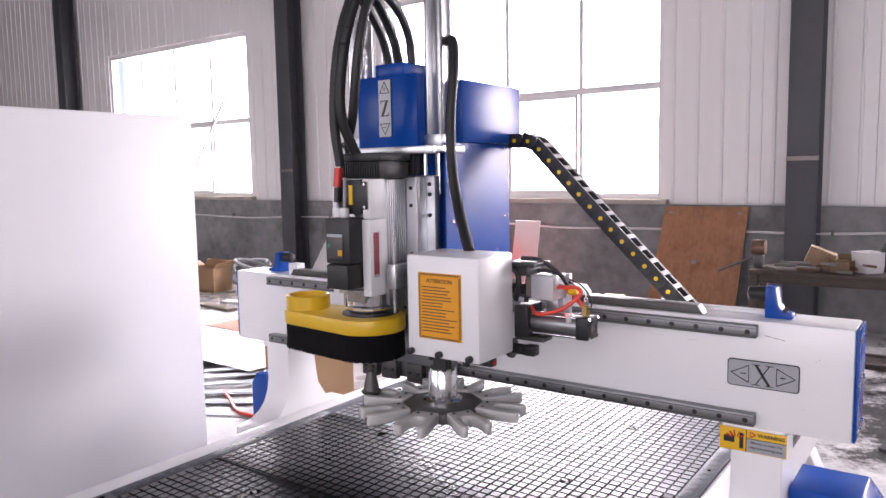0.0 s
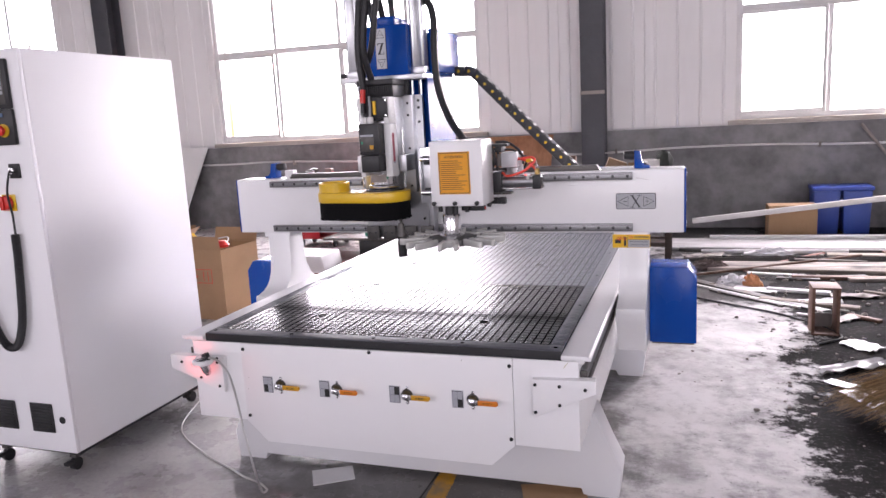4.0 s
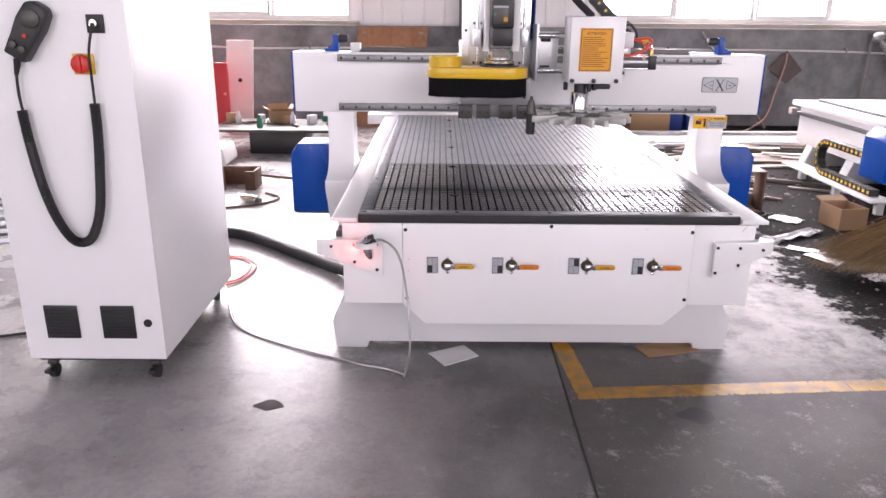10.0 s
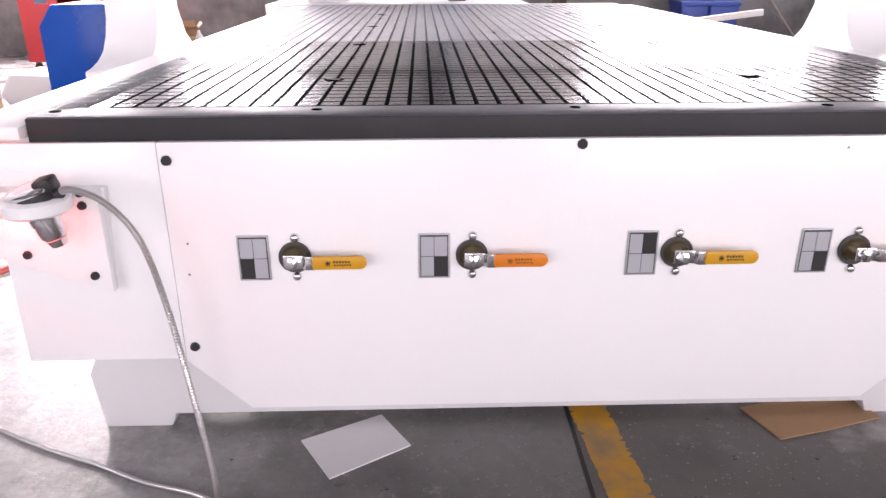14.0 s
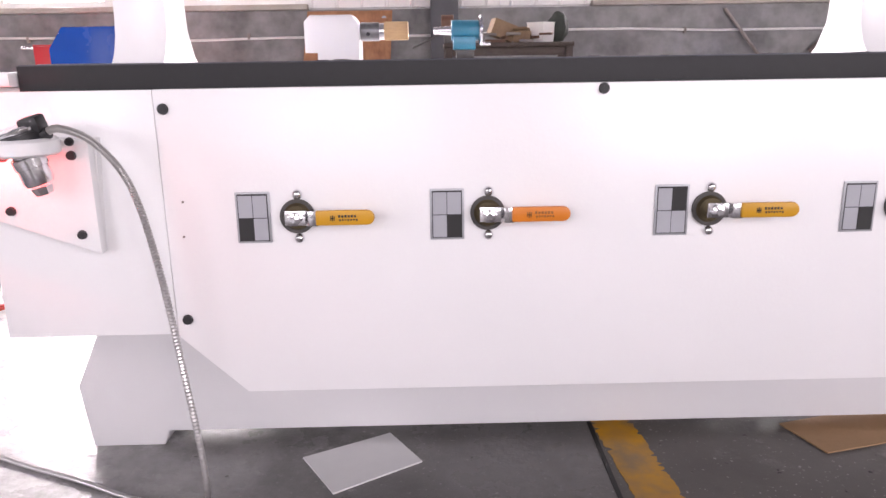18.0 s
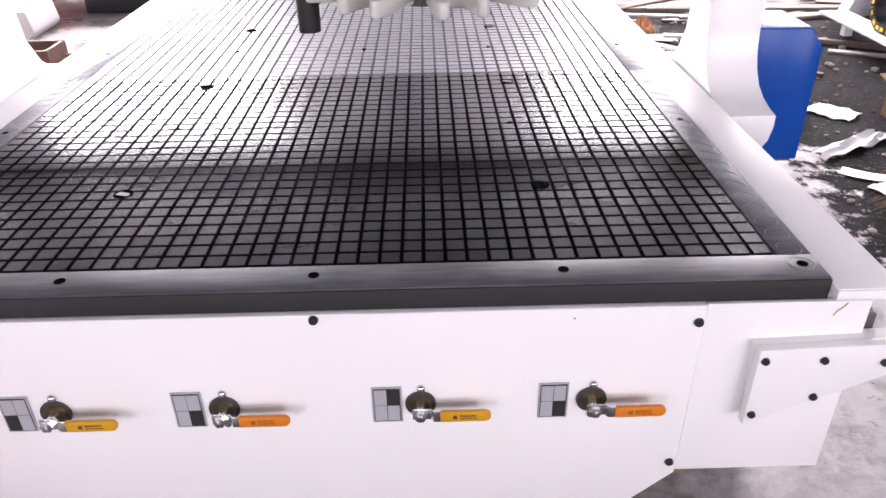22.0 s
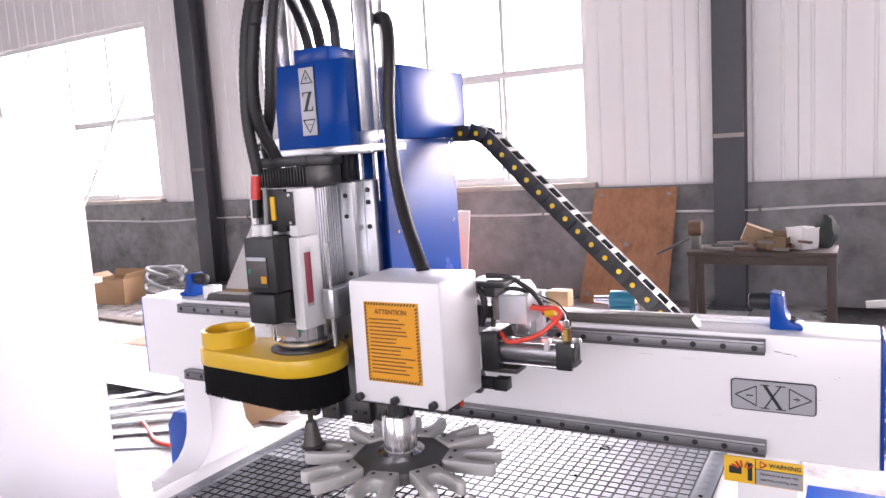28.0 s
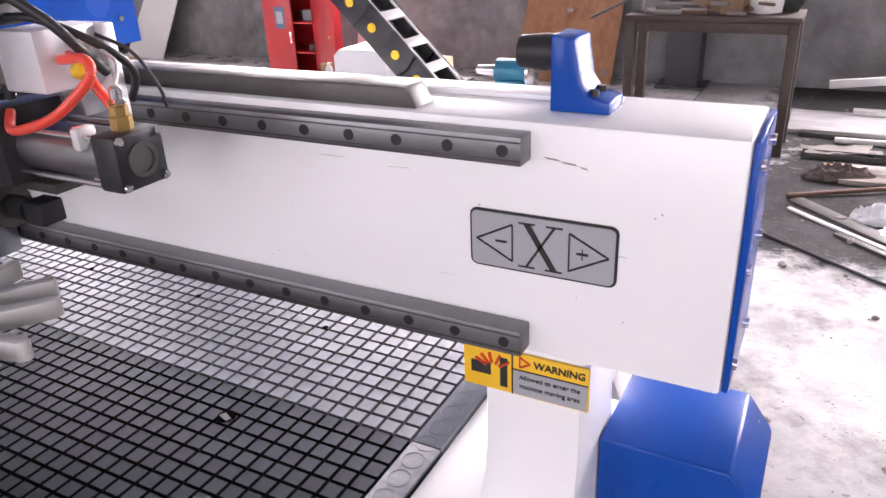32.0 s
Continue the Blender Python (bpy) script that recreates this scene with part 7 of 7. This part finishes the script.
part("cover_bolt", cyl((2.76, 2.2695, 0.60), (2.76, 2.265, 0.60), 0.008, seg=12), CHROME, cov2)
part("gantry_beam", box(2.72, 4.75, 2.31, 2.45, 0.85, 1.115, 0.005), WHITE, sec)
part("end_cover", box(2.615, 2.7195, 2.30, 2.46, 0.84, 1.125, 0.006), BLUE, sec, "blue beam end cover")
part("end_stop", box(2.66, 2.735, 2.35, 2.41, 1.1255, 1.185, 0.006), BLUE, sec)
part("cover_tab", box(2.575, 2.6145, 2.34, 2.40, 0.87, 0.92, 0.003), WHITE, sec)
for z in (0.872, 1.075):
    part("rail_strip", box(2.80, 4.7, 2.28, 2.3095, z, z + 0.026, 0.002), STEEL, sec)
ch2 = thing("cable_chain", "black cable chain with yellow slots folded on a tray", "cable chain", (2.72, 3.0, 0.127))
loop = [(2.45 + 0.85 * t, 0.398) for t in np.linspace(0, 1, 15)] + [(3.30 + 0.122 * math.sin(a), 0.276 + 0.122 * math.cos(a)) for a in np.linspace(0.25, math.pi - 0.25, 6)] + [(3.30 - 0.72 * t, 0.154) for t in np.linspace(0, 1, 13)]
for k in range(len(loop) - 1):
    (y0, z0), (y1, z1) = loop[k], loop[k + 1]
    m = Matrix.Translation((2.72, (y0 + y1) / 2, (z0 + z1) / 2)) @ Matrix.Rotation(math.atan2(z1 - z0, y1 - y0), 4, "X")
    lk = part("link", merged(None, box(-0.035, 0.035, -0.029, 0.029, -0.026, 0.026, 0.006), m), BLACK, ch2)
    part("slot", merged(None, box(-0.0362, -0.0352, -0.014, 0.014, -0.010, 0.010), m), LABELY, ch2)

# ---- machine far to the other side ----
far = thing("cnc_router", "white router far behind the cabinet", "router machine", (-6.7, 3.0, 0))
part("bed_box", box(-8.0, -5.45, 2.3, 3.7, 0.30, 0.60, 0.006), WHITE, far)
part("bed_top", box(-8.05, -5.38, 2.25, 3.75, 0.6005, 0.655, 0.006), BOARD, far)
for x in (-5.75, -7.6):
    part("base_leg", prism([(2.2, 0), (2.4, 0), (2.48, 0.30), (2.3, 0.30)], "x", x, x + 0.16, 0.004), WHITE, far)
    part("base_leg", prism([(3.8, 0), (3.6, 0), (3.52, 0.30), (3.7, 0.30)], "x", x, x + 0.16, 0.004), WHITE, far)
part("side_rail", box(-7.9, -5.42, 2.215, 2.248, 0.56, 0.60, 0.003), STEEL, far)
part("gantry_post", box(-6.7, -6.45, 2.30, 2.42, 0.6555, 1.25, 0.006), WHITE, far)
part("gantry_post", box(-6.7, -6.45, 3.58, 3.70, 0.6555, 1.25, 0.006), WHITE, far)
part("gantry_beam", box(-6.72, -6.48, 2.25, 3.75, 1.0, 1.22, 0.005), WHITE, far)
part("spindle", cyl((-6.40, 3.0, 0.80), (-6.40, 3.0, 1.12), 0.055, seg=20), ALU, far)
part("air_cylinder", cyl((-6.40, 2.72, 0.90), (-6.40, 2.72, 1.22), 0.03, seg=16), ALU, far)
part("z_cover", box(-6.475, -6.38, 2.85, 3.15, 1.12, 1.42, 0.004), BLUE, far)

# ---- floor clutter on the cabinet side ----
tall = carton("cardboard_box", -2.70, -2.28, 2.36, 2.80, 0.55, 0.0, True, "tall open brown cardboard box with red print", -4, flaps=((0, 0), (0, 0), (1, 85), (1, 80)))
pr = None
for a, b, c, d in ((-2.60, -2.595, 0.29, 0.40), (-2.405, -2.40, 0.29, 0.40), (-2.60, -2.40, 0.29, 0.295), (-2.60, -2.40, 0.395, 0.40), (-2.57, -2.53, 0.335, 0.35), (-2.48, -2.475, 0.31, 0.38), (-2.44, -2.435, 0.31, 0.38)):
    pr = box(a, b, 2.352, 2.3535, c, d, bm=pr)
part("red_print", pr, REDINK, tall)
solo("tangled_string", tube([(-2.62, 2.45, 0.56), (-2.5, 2.5, 0.60), (-2.4, 2.55, 0.565), (-2.45, 2.66, 0.60), (-2.6, 2.6, 0.575)], 0.006, 6, 6), PIPEW, "pale string heaped in the tall cardboard box", "string", (-2.5, 2.5, 0.555))
solo("red_rag", merged(None, lathe([(0.05, 0), (0.06, 0.02), (0.03, 0.05)], (0, 0, 0), 9), pose(-2.36, 2.46, 0.556)), RED, "crumpled red rag on the cardboard box", "rag", (-2.36, 2.46, 0.556))
carton("cardboard_box", -4.82, -4.38, 4.38, 4.75, 0.27, 0.0, True, "open brown cardboard box with yellow straps on the floor", 12)
carton("cardboard_box", -7.55, -7.05, 5.15, 5.5, 0.32, 0.0, True, "open cardboard box with grey hoses over it", 8)
for k in range(3):
    r = 0.28 + 0.03 * k
    solo("hose_coil", tube([(-6.75 + r * math.cos(a), 5.6 + 0.5 * r * math.sin(a), 0.25 + 0.16 * math.sin(a * 0.5 + k)) for a in np.linspace(0, 5.4, 12)], 0.025, 10, 6), GREYHOSE, "coil of grey hose beside the cardboard box", "hose", (-6.75, 5.6, 0.1), group="grey hoses")
solo("yellow_strap", tube([(-4.45, 4.5, 0.28), (-4.3, 4.45, 0.36), (-4.2, 4.5, 0.22), (-4.3, 4.6, 0.30), (-4.15, 4.65, 0.10), (-4.1, 4.6, 0.01)], 0.008, 6, 6), YELLOW, "yellow packing strap hanging from the open box", "strap", (-4.3, 4.5, 0))

low = thing("low_table", "low black table covered with small bottles and boxes", "table", (-2.0, 4.9, 0))
part("table_top", box(-2.62, -1.35, 4.55, 5.30, 0.235, 0.262, 0.003), DARKSTEEL, low)
part("table_base", box(-2.28, -1.72, 4.70, 5.10, 0.0, 0.2345, 0.01), BLACK, low)
rng = random.Random(21)
for k in range(16):
    x, y = -2.52 + 0.07 * k + rng.uniform(-0.02, 0.02), rng.uniform(4.68, 5.2)
    kind = k % 4
    if kind == 0:
        solo("small_box", merged(None, box(-0.045, 0.045, -0.03, 0.03, 0, rng.uniform(0.05, 0.12), 0.003), Matrix.Translation((x, y, 0.2625)) @ Matrix.Rotation(rng.uniform(0, 2), 4, "Z")), rng.choice((CARD, BAG, BOARD)), "small white or brown box on the low table", "box", (x, y, 0.2625), group="low table clutter")
    elif kind == 1:
        solo("small_bottle", lathe([(0.028, 0.2625), (0.030, 0.268), (0.030, 0.34), (0.012, 0.365), (0.012, 0.385)], (x, y, 0), 16), rng.choice((BAG, KEYGR, BOARD)), "small plastic bottle on the low table", "bottle", (x, y, 0.2625), group="low table clutter")
    else:
        solo("hand_tool", merged(None, box(-0.09, 0.09, -0.012, 0.012, 0, 0.022, 0.004), Matrix.Translation((x, y, 0.2625)) @ Matrix.Rotation(rng.uniform(0, 3), 4, "Z")), rng.choice((JUNK, KEYGR, DARKSTEEL)), "greasy hand tool lying on the low table", "tool", (x, y, 0.2625), group="low table clutter")
carton("cardboard_box", -2.15, -1.95, 5.0, 5.2, 0.12, 0.2625, True, "small open cardboard box on the low table", 20)
wbx = thing("plastic_crate", "white plastic crate with a dark label lying on the floor", "crate", (-2.62, 4.15, 0))
part("crate_body", prism([(-2.88, 0), (-2.36, 0), (-2.30, 0.05), (-2.33, 0.19), (-2.85, 0.20), (-2.93, 0.06)], "y", 3.95, 4.35, 0.02), BAG, wbx)
part("label", box(-2.56, -2.50, 3.945, 3.949, 0.06, 0.16), RUSTY, wbx)
chn = thing("steel_channel", "rusty steel channel piece standing on the floor", "channel", (-2.0, 3.3, 0))
part("web", box(-2.18, -1.86, 3.38, 3.40, 0.0, 0.15, 0.002), RUSTY, chn)
part("flange", box(-2.18, -2.16, 3.19, 3.3795, 0.0, 0.15, 0.002), RUSTY, chn)
part("flange", box(-1.88, -1.86, 3.19, 3.3795, 0.0, 0.15, 0.002), RUSTY, chn)
part("lip", box(-2.18, -2.10, 3.17, 3.1895, 0.0, 0.15, 0.002), RUSTY, chn)
part("lip", box(-1.94, -1.86, 3.17, 3.1895, 0.0, 0.15, 0.002), RUSTY, chn)
can = thing("spray_can", "dented silver spray can lying on the floor", "can", (-1.80, 2.76, 0))
part("can_body", cyl((-1.87, 2.80, 0.033), (-1.74, 2.73, 0.033), 0.032, seg=20, w=0.004), CHROME, can)
part("can_neck", cyl((-1.74, 2.73, 0.033), (-1.715, 2.717, 0.033), 0.018, seg=14), DARKSTEEL, can)
solo("floor_cable", tube([(-2.35, 2.55, 0.009), (-2.1, 2.58, 0.009), (-1.85, 2.63, 0.009), (-1.68, 2.75, 0.009), (-1.62, 2.92, 0.009), (-1.75, 3.05, 0.009)], 0.008, 8, 8), RUSTY, "brown cable curled on the floor", "cable", (-1.9, 2.7, 0))
solo("steel_bar", cyl((-1.84, 3.28, 0.10), (-1.30, 3.42, 0.012), 0.010, seg=10), RUSTY, "thin rusty bar leaning on the steel channel", "bar", (-1.6, 3.35, 0))
STRIPG = mat("blue_grey_strip", (0.36, 0.40, 0.45), 0.45, grain=0.08, stain=0.15)
for k in range(6):
    a = radians(28 + 5 * k)
    c = Vector((-3.35 - 0.05 * k, 1.65 + 0.17 * k))
    d = Vector((math.cos(a), math.sin(a))) * 0.95
    n = Vector((-math.sin(a), math.cos(a))) * 0.045
    pts = [c - d - n, c + d - n, c + d + n, c - d + n]
    solo("metal_strip", prism([(p.x, p.y) for p in pts], "z", 0.0005 + 0.0075 * k, 0.007 + 0.0075 * k), STRIPG, "long blue-grey metal strip fanned out on the floor", "strip", (c.x, c.y, 0.0005 + 0.0075 * k), group="floor strips", smooth=False)
sheet("board_sheet", [(-4.7, 2.72), (-3.25, 2.66), (-3.20, 3.30), (-4.65, 3.42)], 0.0505, BOARD, "pale flat sheet of board on the floor", "board")
solo("timber_batten", box(-4.6, -4.5, 2.8, 3.3, 0.0005, 0.050), TIMBER, "short batten under the pale board", "batten", (-4.55, 3, 0))
solo("timber_batten", box(-3.5, -3.4, 2.75, 3.25, 0.0005, 0.050), TIMBER, "short batten under the pale board", "batten", (-3.45, 3, 0))
sheet("board_sheet", [(-5.3, 3.75), (-4.1, 3.72), (-4.0, 4.15), (-5.2, 4.25)], 0.0005, PLY, "flat plywood offcut on the floor", "plywood")
for k, (x, y, a, l, mt) in enumerate(((-4.15, 1.15, 14, 0.4, CARD), (-3.55, 0.72, 20, 0.30, RUSTY), (-3.5, 0.92, 24, 0.45, BOARD), (-3.9, 0.95, 8, 0.35, TIMBER), (-5.6, 4.9, 10, 1.4, BOARD), (-6.3, 4.5, -6, 1.2, TIMBER), (-8.0, 4.7, 5, 1.6, BOARD))):
    solo("offcut", merged(None, box(-l / 2, l / 2, -0.07, 0.07, 0, 0.03, 0.003), Matrix.Translation((x, y, 0.0005)) @ Matrix.Rotation(radians(a), 4, "Z")), mt, "loose offcut strip lying on the workshop floor", "offcut", (x, y, 0), group="floor offcuts")
solo("grey_hose", tube([(-3.1, 2.3, 0.014), (-2.9, 2.2, 0.014), (-2.6, 2.05, 0.014), (-2.3, 2.1, 0.014), (-2.1, 2.3, 0.014)], 0.012, 8, 8), REDTUBE, "red air hose trailing across the floor strips", "hose", (-2.6, 2.1, 0))
# pipe that leans on the wall by the far window
solo("leaning_pipe", cyl((-9.9, 6.1, 0.02), (-8.62, 6.80, 2.9), 0.02, seg=10), PIPEW, "thin white pipe leaning against the wall", "pipe", (-9.9, 6.1, 0))

# ---- clutter on the gritty side ----
brk = thing("steel_bracket", "rusty square steel frame standing in the grit", "bracket", (1.93, 2.7, 0))
part("top_plate", box(1.785, 1.945, 2.60, 2.78, 0.292, 0.302, 0.002), RUSTY, brk)
part("bottom_plate", box(1.785, 1.945, 2.60, 2.78, 0.0005, 0.0105, 0.002), RUSTY, brk)
for x in (1.787, 1.925):
    part("side_plate", box(x, x + 0.018, 2.61, 2.77, 0.011, 0.2915, 0.002), RUSTY, brk)
part("back_plate", box(1.806, 1.924, 2.765, 2.775, 0.011, 0.10), JUNK, brk)
carton("cardboard_box", 2.25, 2.45, 2.17, 2.39, 0.145, 0.0, True, "crushed open cardboard box lying in black grit", 8, flaps=((0, 0), (0, 0), (0, 0), (1, 25)))
rng = random.Random(33)
for k, (x, y, sx, sy, rz, mt, lb) in enumerate(((1.92, 2.01, 0.21, 0.042, 30, BAG, "crumpled white plastic film on the grit"), (1.88, 1.56, 0.11, 0.05, -60, ALU, "bent grey sheet-metal offcut on the grit"), (1.86, 1.70, 0.13, 0.035, -35, ALU, "bent grey sheet-metal offcut on the grit"), (2.03, 2.40, 0.10, 0.07, -50, BAG, "crumpled white plastic film on the grit"), (2.02, 1.25, 0.07, 0.05, 15, PAPER, "torn white paper on the grit"), (2.25, 1.15, 0.10, 0.07, -25, BAG, "crumpled white plastic film on the grit"), (1.95, 3.42, 0.14, 0.05, 12, BAG, "crumpled white plastic film on the grit"), (1.55, 3.75, 0.16, 0.08, -10, PAPER, "torn white paper on the grit"), (2.2, 3.6, 0.16, 0.05, 5, JUNK, "dirty scrap on the grit"), (2.0, 2.95, 0.16, 0.05, 40, JUNK, "dirty scrap on the grit"), (1.45, 4.6, 0.35, 0.12, -8, CARD, "torn cardboard on the grit"), (1.2, 5.0, 0.2, 0.1, 20, JUNK, "dirty scrap on the grit"))):
    bm = bmesh.new()
    bmesh.ops.create_grid(bm, x_segments=9, y_segments=5, size=1)
    for v in bm.verts:
        h = noise.noise(Vector((v.co.x * 2.1 + k * 3, v.co.y * 2.3, k))) * 0.5 + 0.5
        v.co = Vector((v.co.x * sx * (1 + 0.25 * noise.noise(Vector((v.co.y * 2, k, 1)))), v.co.y * sy * (1 + 0.3 * noise.noise(Vector((v.co.x * 2, k, 5)))), 0.002 + 0.05 * h * min(1, sx * 6) * (0.4 if mt in (ALU, PAPER, CARD) else 1)))
    ext = bmesh.ops.extrude_face_region(bm, geom=bm.faces[:])
    for v in [g for g in ext["geom"] if isinstance(g, bmesh.types.BMVert)]:
        v.co.z = max(0.0005, v.co.z - 0.004)
    low_ = min(v.co.z for v in bm.verts)
    for v in bm.verts:
        v.co.z -= low_ - 0.0005
    bmesh.ops.recalc_face_normals(bm, faces=bm.faces)
    bm.transform(Matrix.Translation((x, y, 0)) @ Matrix.Rotation(radians(rz), 4, "Z"))
    solo("floor_scrap", bm, mt, lb, "scrap", (x, y, 0), group="floor scraps")
# pebbles and crumbs of grit
peb = bmesh.new()
for k in range(420):
    x, y = rng.uniform(1.0, 3.0), rng.uniform(0.5, 6.2)
    if x < 1.5 and rng.random() < 0.75:
        continue
    s = rng.uniform(0.004, 0.016) * (1.6 if y > 3 else 1)
    b = bmesh.new()
    bmesh.ops.create_icosphere(b, subdivisions=1, radius=s)
    for v in b.verts:
        v.co *= rng.uniform(0.7, 1.2)
    b.transform(Matrix.Translation((x, y, s * 0.4)) @ Matrix.Diagonal((1, 1, 0.6, 1)))
    merged(peb, b)
solo("grit_crumbs", peb, JUNK, "scattered crumbs of dirty grit on the floor", "grit", (2, 3, 0), kind="stuff", smooth=False)
for k in range(14):
    x, y = rng.uniform(1.5, 3.3), rng.uniform(3.0, 4.4)
    l, a = rng.uniform(0.08, 0.35), rng.uniform(-40, 40)
    solo("wood_scrap", merged(None, box(-l, l, -rng.uniform(0.01, 0.04), rng.uniform(0.01, 0.04), 0, rng.uniform(0.008, 0.03), 0.002), Matrix.Translation((x, y, 0.0005)) @ Matrix.Rotation(radians(a), 4, "Z")), rng.choice((TIMBER, JUNK, DARKSTEEL, RUSTY, PAPER)), "scrap of wood or steel in the grit", "scrap", (x, y, 0), group="floor wood scraps")
solo("floor_cable", tube([(0.9, 3.6, 0.008), (1.3, 3.3, 0.008), (1.7, 3.0, 0.008), (1.95, 2.6, 0.008), (1.8, 2.4, 0.008)], 0.007, 8, 8), RUBBER, "black cable running through the grit", "cable", (1.5, 3.1, 0))
solo("floor_cable", tube([(2.0, 1.2, 0.008), (2.12, 1.05, 0.008), (2.25, 0.85, 0.008), (2.5, 0.75, 0.008), (2.9, 0.72, 0.008)], 0.006, 8, 8), GREYHOSE, "grey cable running through the grit", "cable", (2.3, 0.9, 0))

# straw broom
broom = thing("straw_broom", "large dry straw broom lying on its side in the grit", "broom", (2.3, 1.35, 0))
root = Vector((2.82, 1.42, 0.50))
st = bmesh.new()
for k in range(4200):
    f, g = rng.random() ** 0.8, rng.gauss(0, 1)
    tip = Vector((1.72 + 0.55 * f + rng.gauss(0, 0.04), 1.40 - 0.26 * f + 0.09 * g, 0.006 + abs(rng.gauss(0, 0.03)) + 0.16 * rng.random() * (0.25 + f)))
    base = root + Vector((rng.gauss(0, 0.02), rng.gauss(0, 0.045), rng.gauss(0, 0.035)))
    start = base.lerp(tip, rng.uniform(0.0, 0.5))
    midp = start.lerp(tip, 0.55) + Vector((rng.gauss(0, 0.008), rng.gauss(0, 0.012), rng.uniform(-0.01, 0.04)))
    w = rng.uniform(0.0007, 0.0017)
    pr_ = [start, midp, tip]
    prev = None
    for i, p in enumerate(pr_):
        ww = w * (1 - 0.4 * i)
        ring = [st.verts.new(p + Vector((0, ww, -ww))), st.verts.new(p + Vector((0, -ww, -ww))), st.verts.new(p + Vector((0, 0, ww)))]
        if prev:
            for q in range(3):
                st.faces.new((prev[q], prev[(q + 1) % 3], ring[(q + 1) % 3], ring[q]))
        prev = ring
part("straw", st, STRAW, broom, "loose fan of dry straw", smooth=False, kind="stuff")
part("binding", cyl((2.76, 1.41, 0.46), (2.84, 1.42, 0.515), 0.055, seg=16), JUNK, broom)
part("broom_handle", cyl((2.84, 1.42, 0.515), (3.35, 1.48, 0.86), 0.016, seg=12), TIMBER, broom)

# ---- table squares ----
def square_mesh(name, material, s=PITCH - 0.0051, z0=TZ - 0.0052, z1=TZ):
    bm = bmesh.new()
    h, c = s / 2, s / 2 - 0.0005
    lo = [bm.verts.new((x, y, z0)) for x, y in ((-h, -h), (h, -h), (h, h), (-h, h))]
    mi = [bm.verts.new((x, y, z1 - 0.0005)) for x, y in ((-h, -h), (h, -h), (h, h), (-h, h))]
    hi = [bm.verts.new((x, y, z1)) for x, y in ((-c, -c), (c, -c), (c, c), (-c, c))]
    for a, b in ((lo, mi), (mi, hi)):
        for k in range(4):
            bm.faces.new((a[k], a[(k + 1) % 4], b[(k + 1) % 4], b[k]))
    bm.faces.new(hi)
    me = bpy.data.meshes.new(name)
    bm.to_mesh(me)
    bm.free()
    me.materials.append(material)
    # Walls and chamfers get the painted recess shade, only the top keeps its board colour.
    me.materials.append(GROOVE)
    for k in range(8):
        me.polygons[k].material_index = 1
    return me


def square_field(name, r0, r1, material, own):
    """The joined rest of the squares, row by row."""
    s = PITCH - 0.0051
    h, c = s / 2, s / 2 - 0.0005
    vs, fs = [], []
    for r in range(r0, r1):
        for k in range(NX):
            x, y, n = -GX + (k + 0.5) * PITCH, GY0 + (r + 0.5) * PITCH - 1.2, len(vs)
            for w, z in ((h, TZ - 0.0052), (h, TZ - 0.0005), (c, TZ)):
                vs += [(x - w, y - w, z), (x + w, y - w, z), (x + w, y + w, z), (x - w, y + w, z)]
            for b in (0, 4):
                fs += [(n + b + q, n + b + (q + 1) % 4, n + b + 4 + (q + 1) % 4, n + b + 4 + q) for q in range(4)]
            fs.append((n + 8, n + 9, n + 10, n + 11))
    me = bpy.data.meshes.new(name)
    me.from_pydata(vs, [], fs)
    me.materials.append(material)
    me.materials.append(GROOVE_FAR if material is TABLE_FAR else GROOVE)
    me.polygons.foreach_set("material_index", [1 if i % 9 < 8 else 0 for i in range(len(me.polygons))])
    ob = new(name, me)
    ob.parent = own
    return tagged(ob, "joined field of small milled squares", kind="stuff")


PIECES = 7
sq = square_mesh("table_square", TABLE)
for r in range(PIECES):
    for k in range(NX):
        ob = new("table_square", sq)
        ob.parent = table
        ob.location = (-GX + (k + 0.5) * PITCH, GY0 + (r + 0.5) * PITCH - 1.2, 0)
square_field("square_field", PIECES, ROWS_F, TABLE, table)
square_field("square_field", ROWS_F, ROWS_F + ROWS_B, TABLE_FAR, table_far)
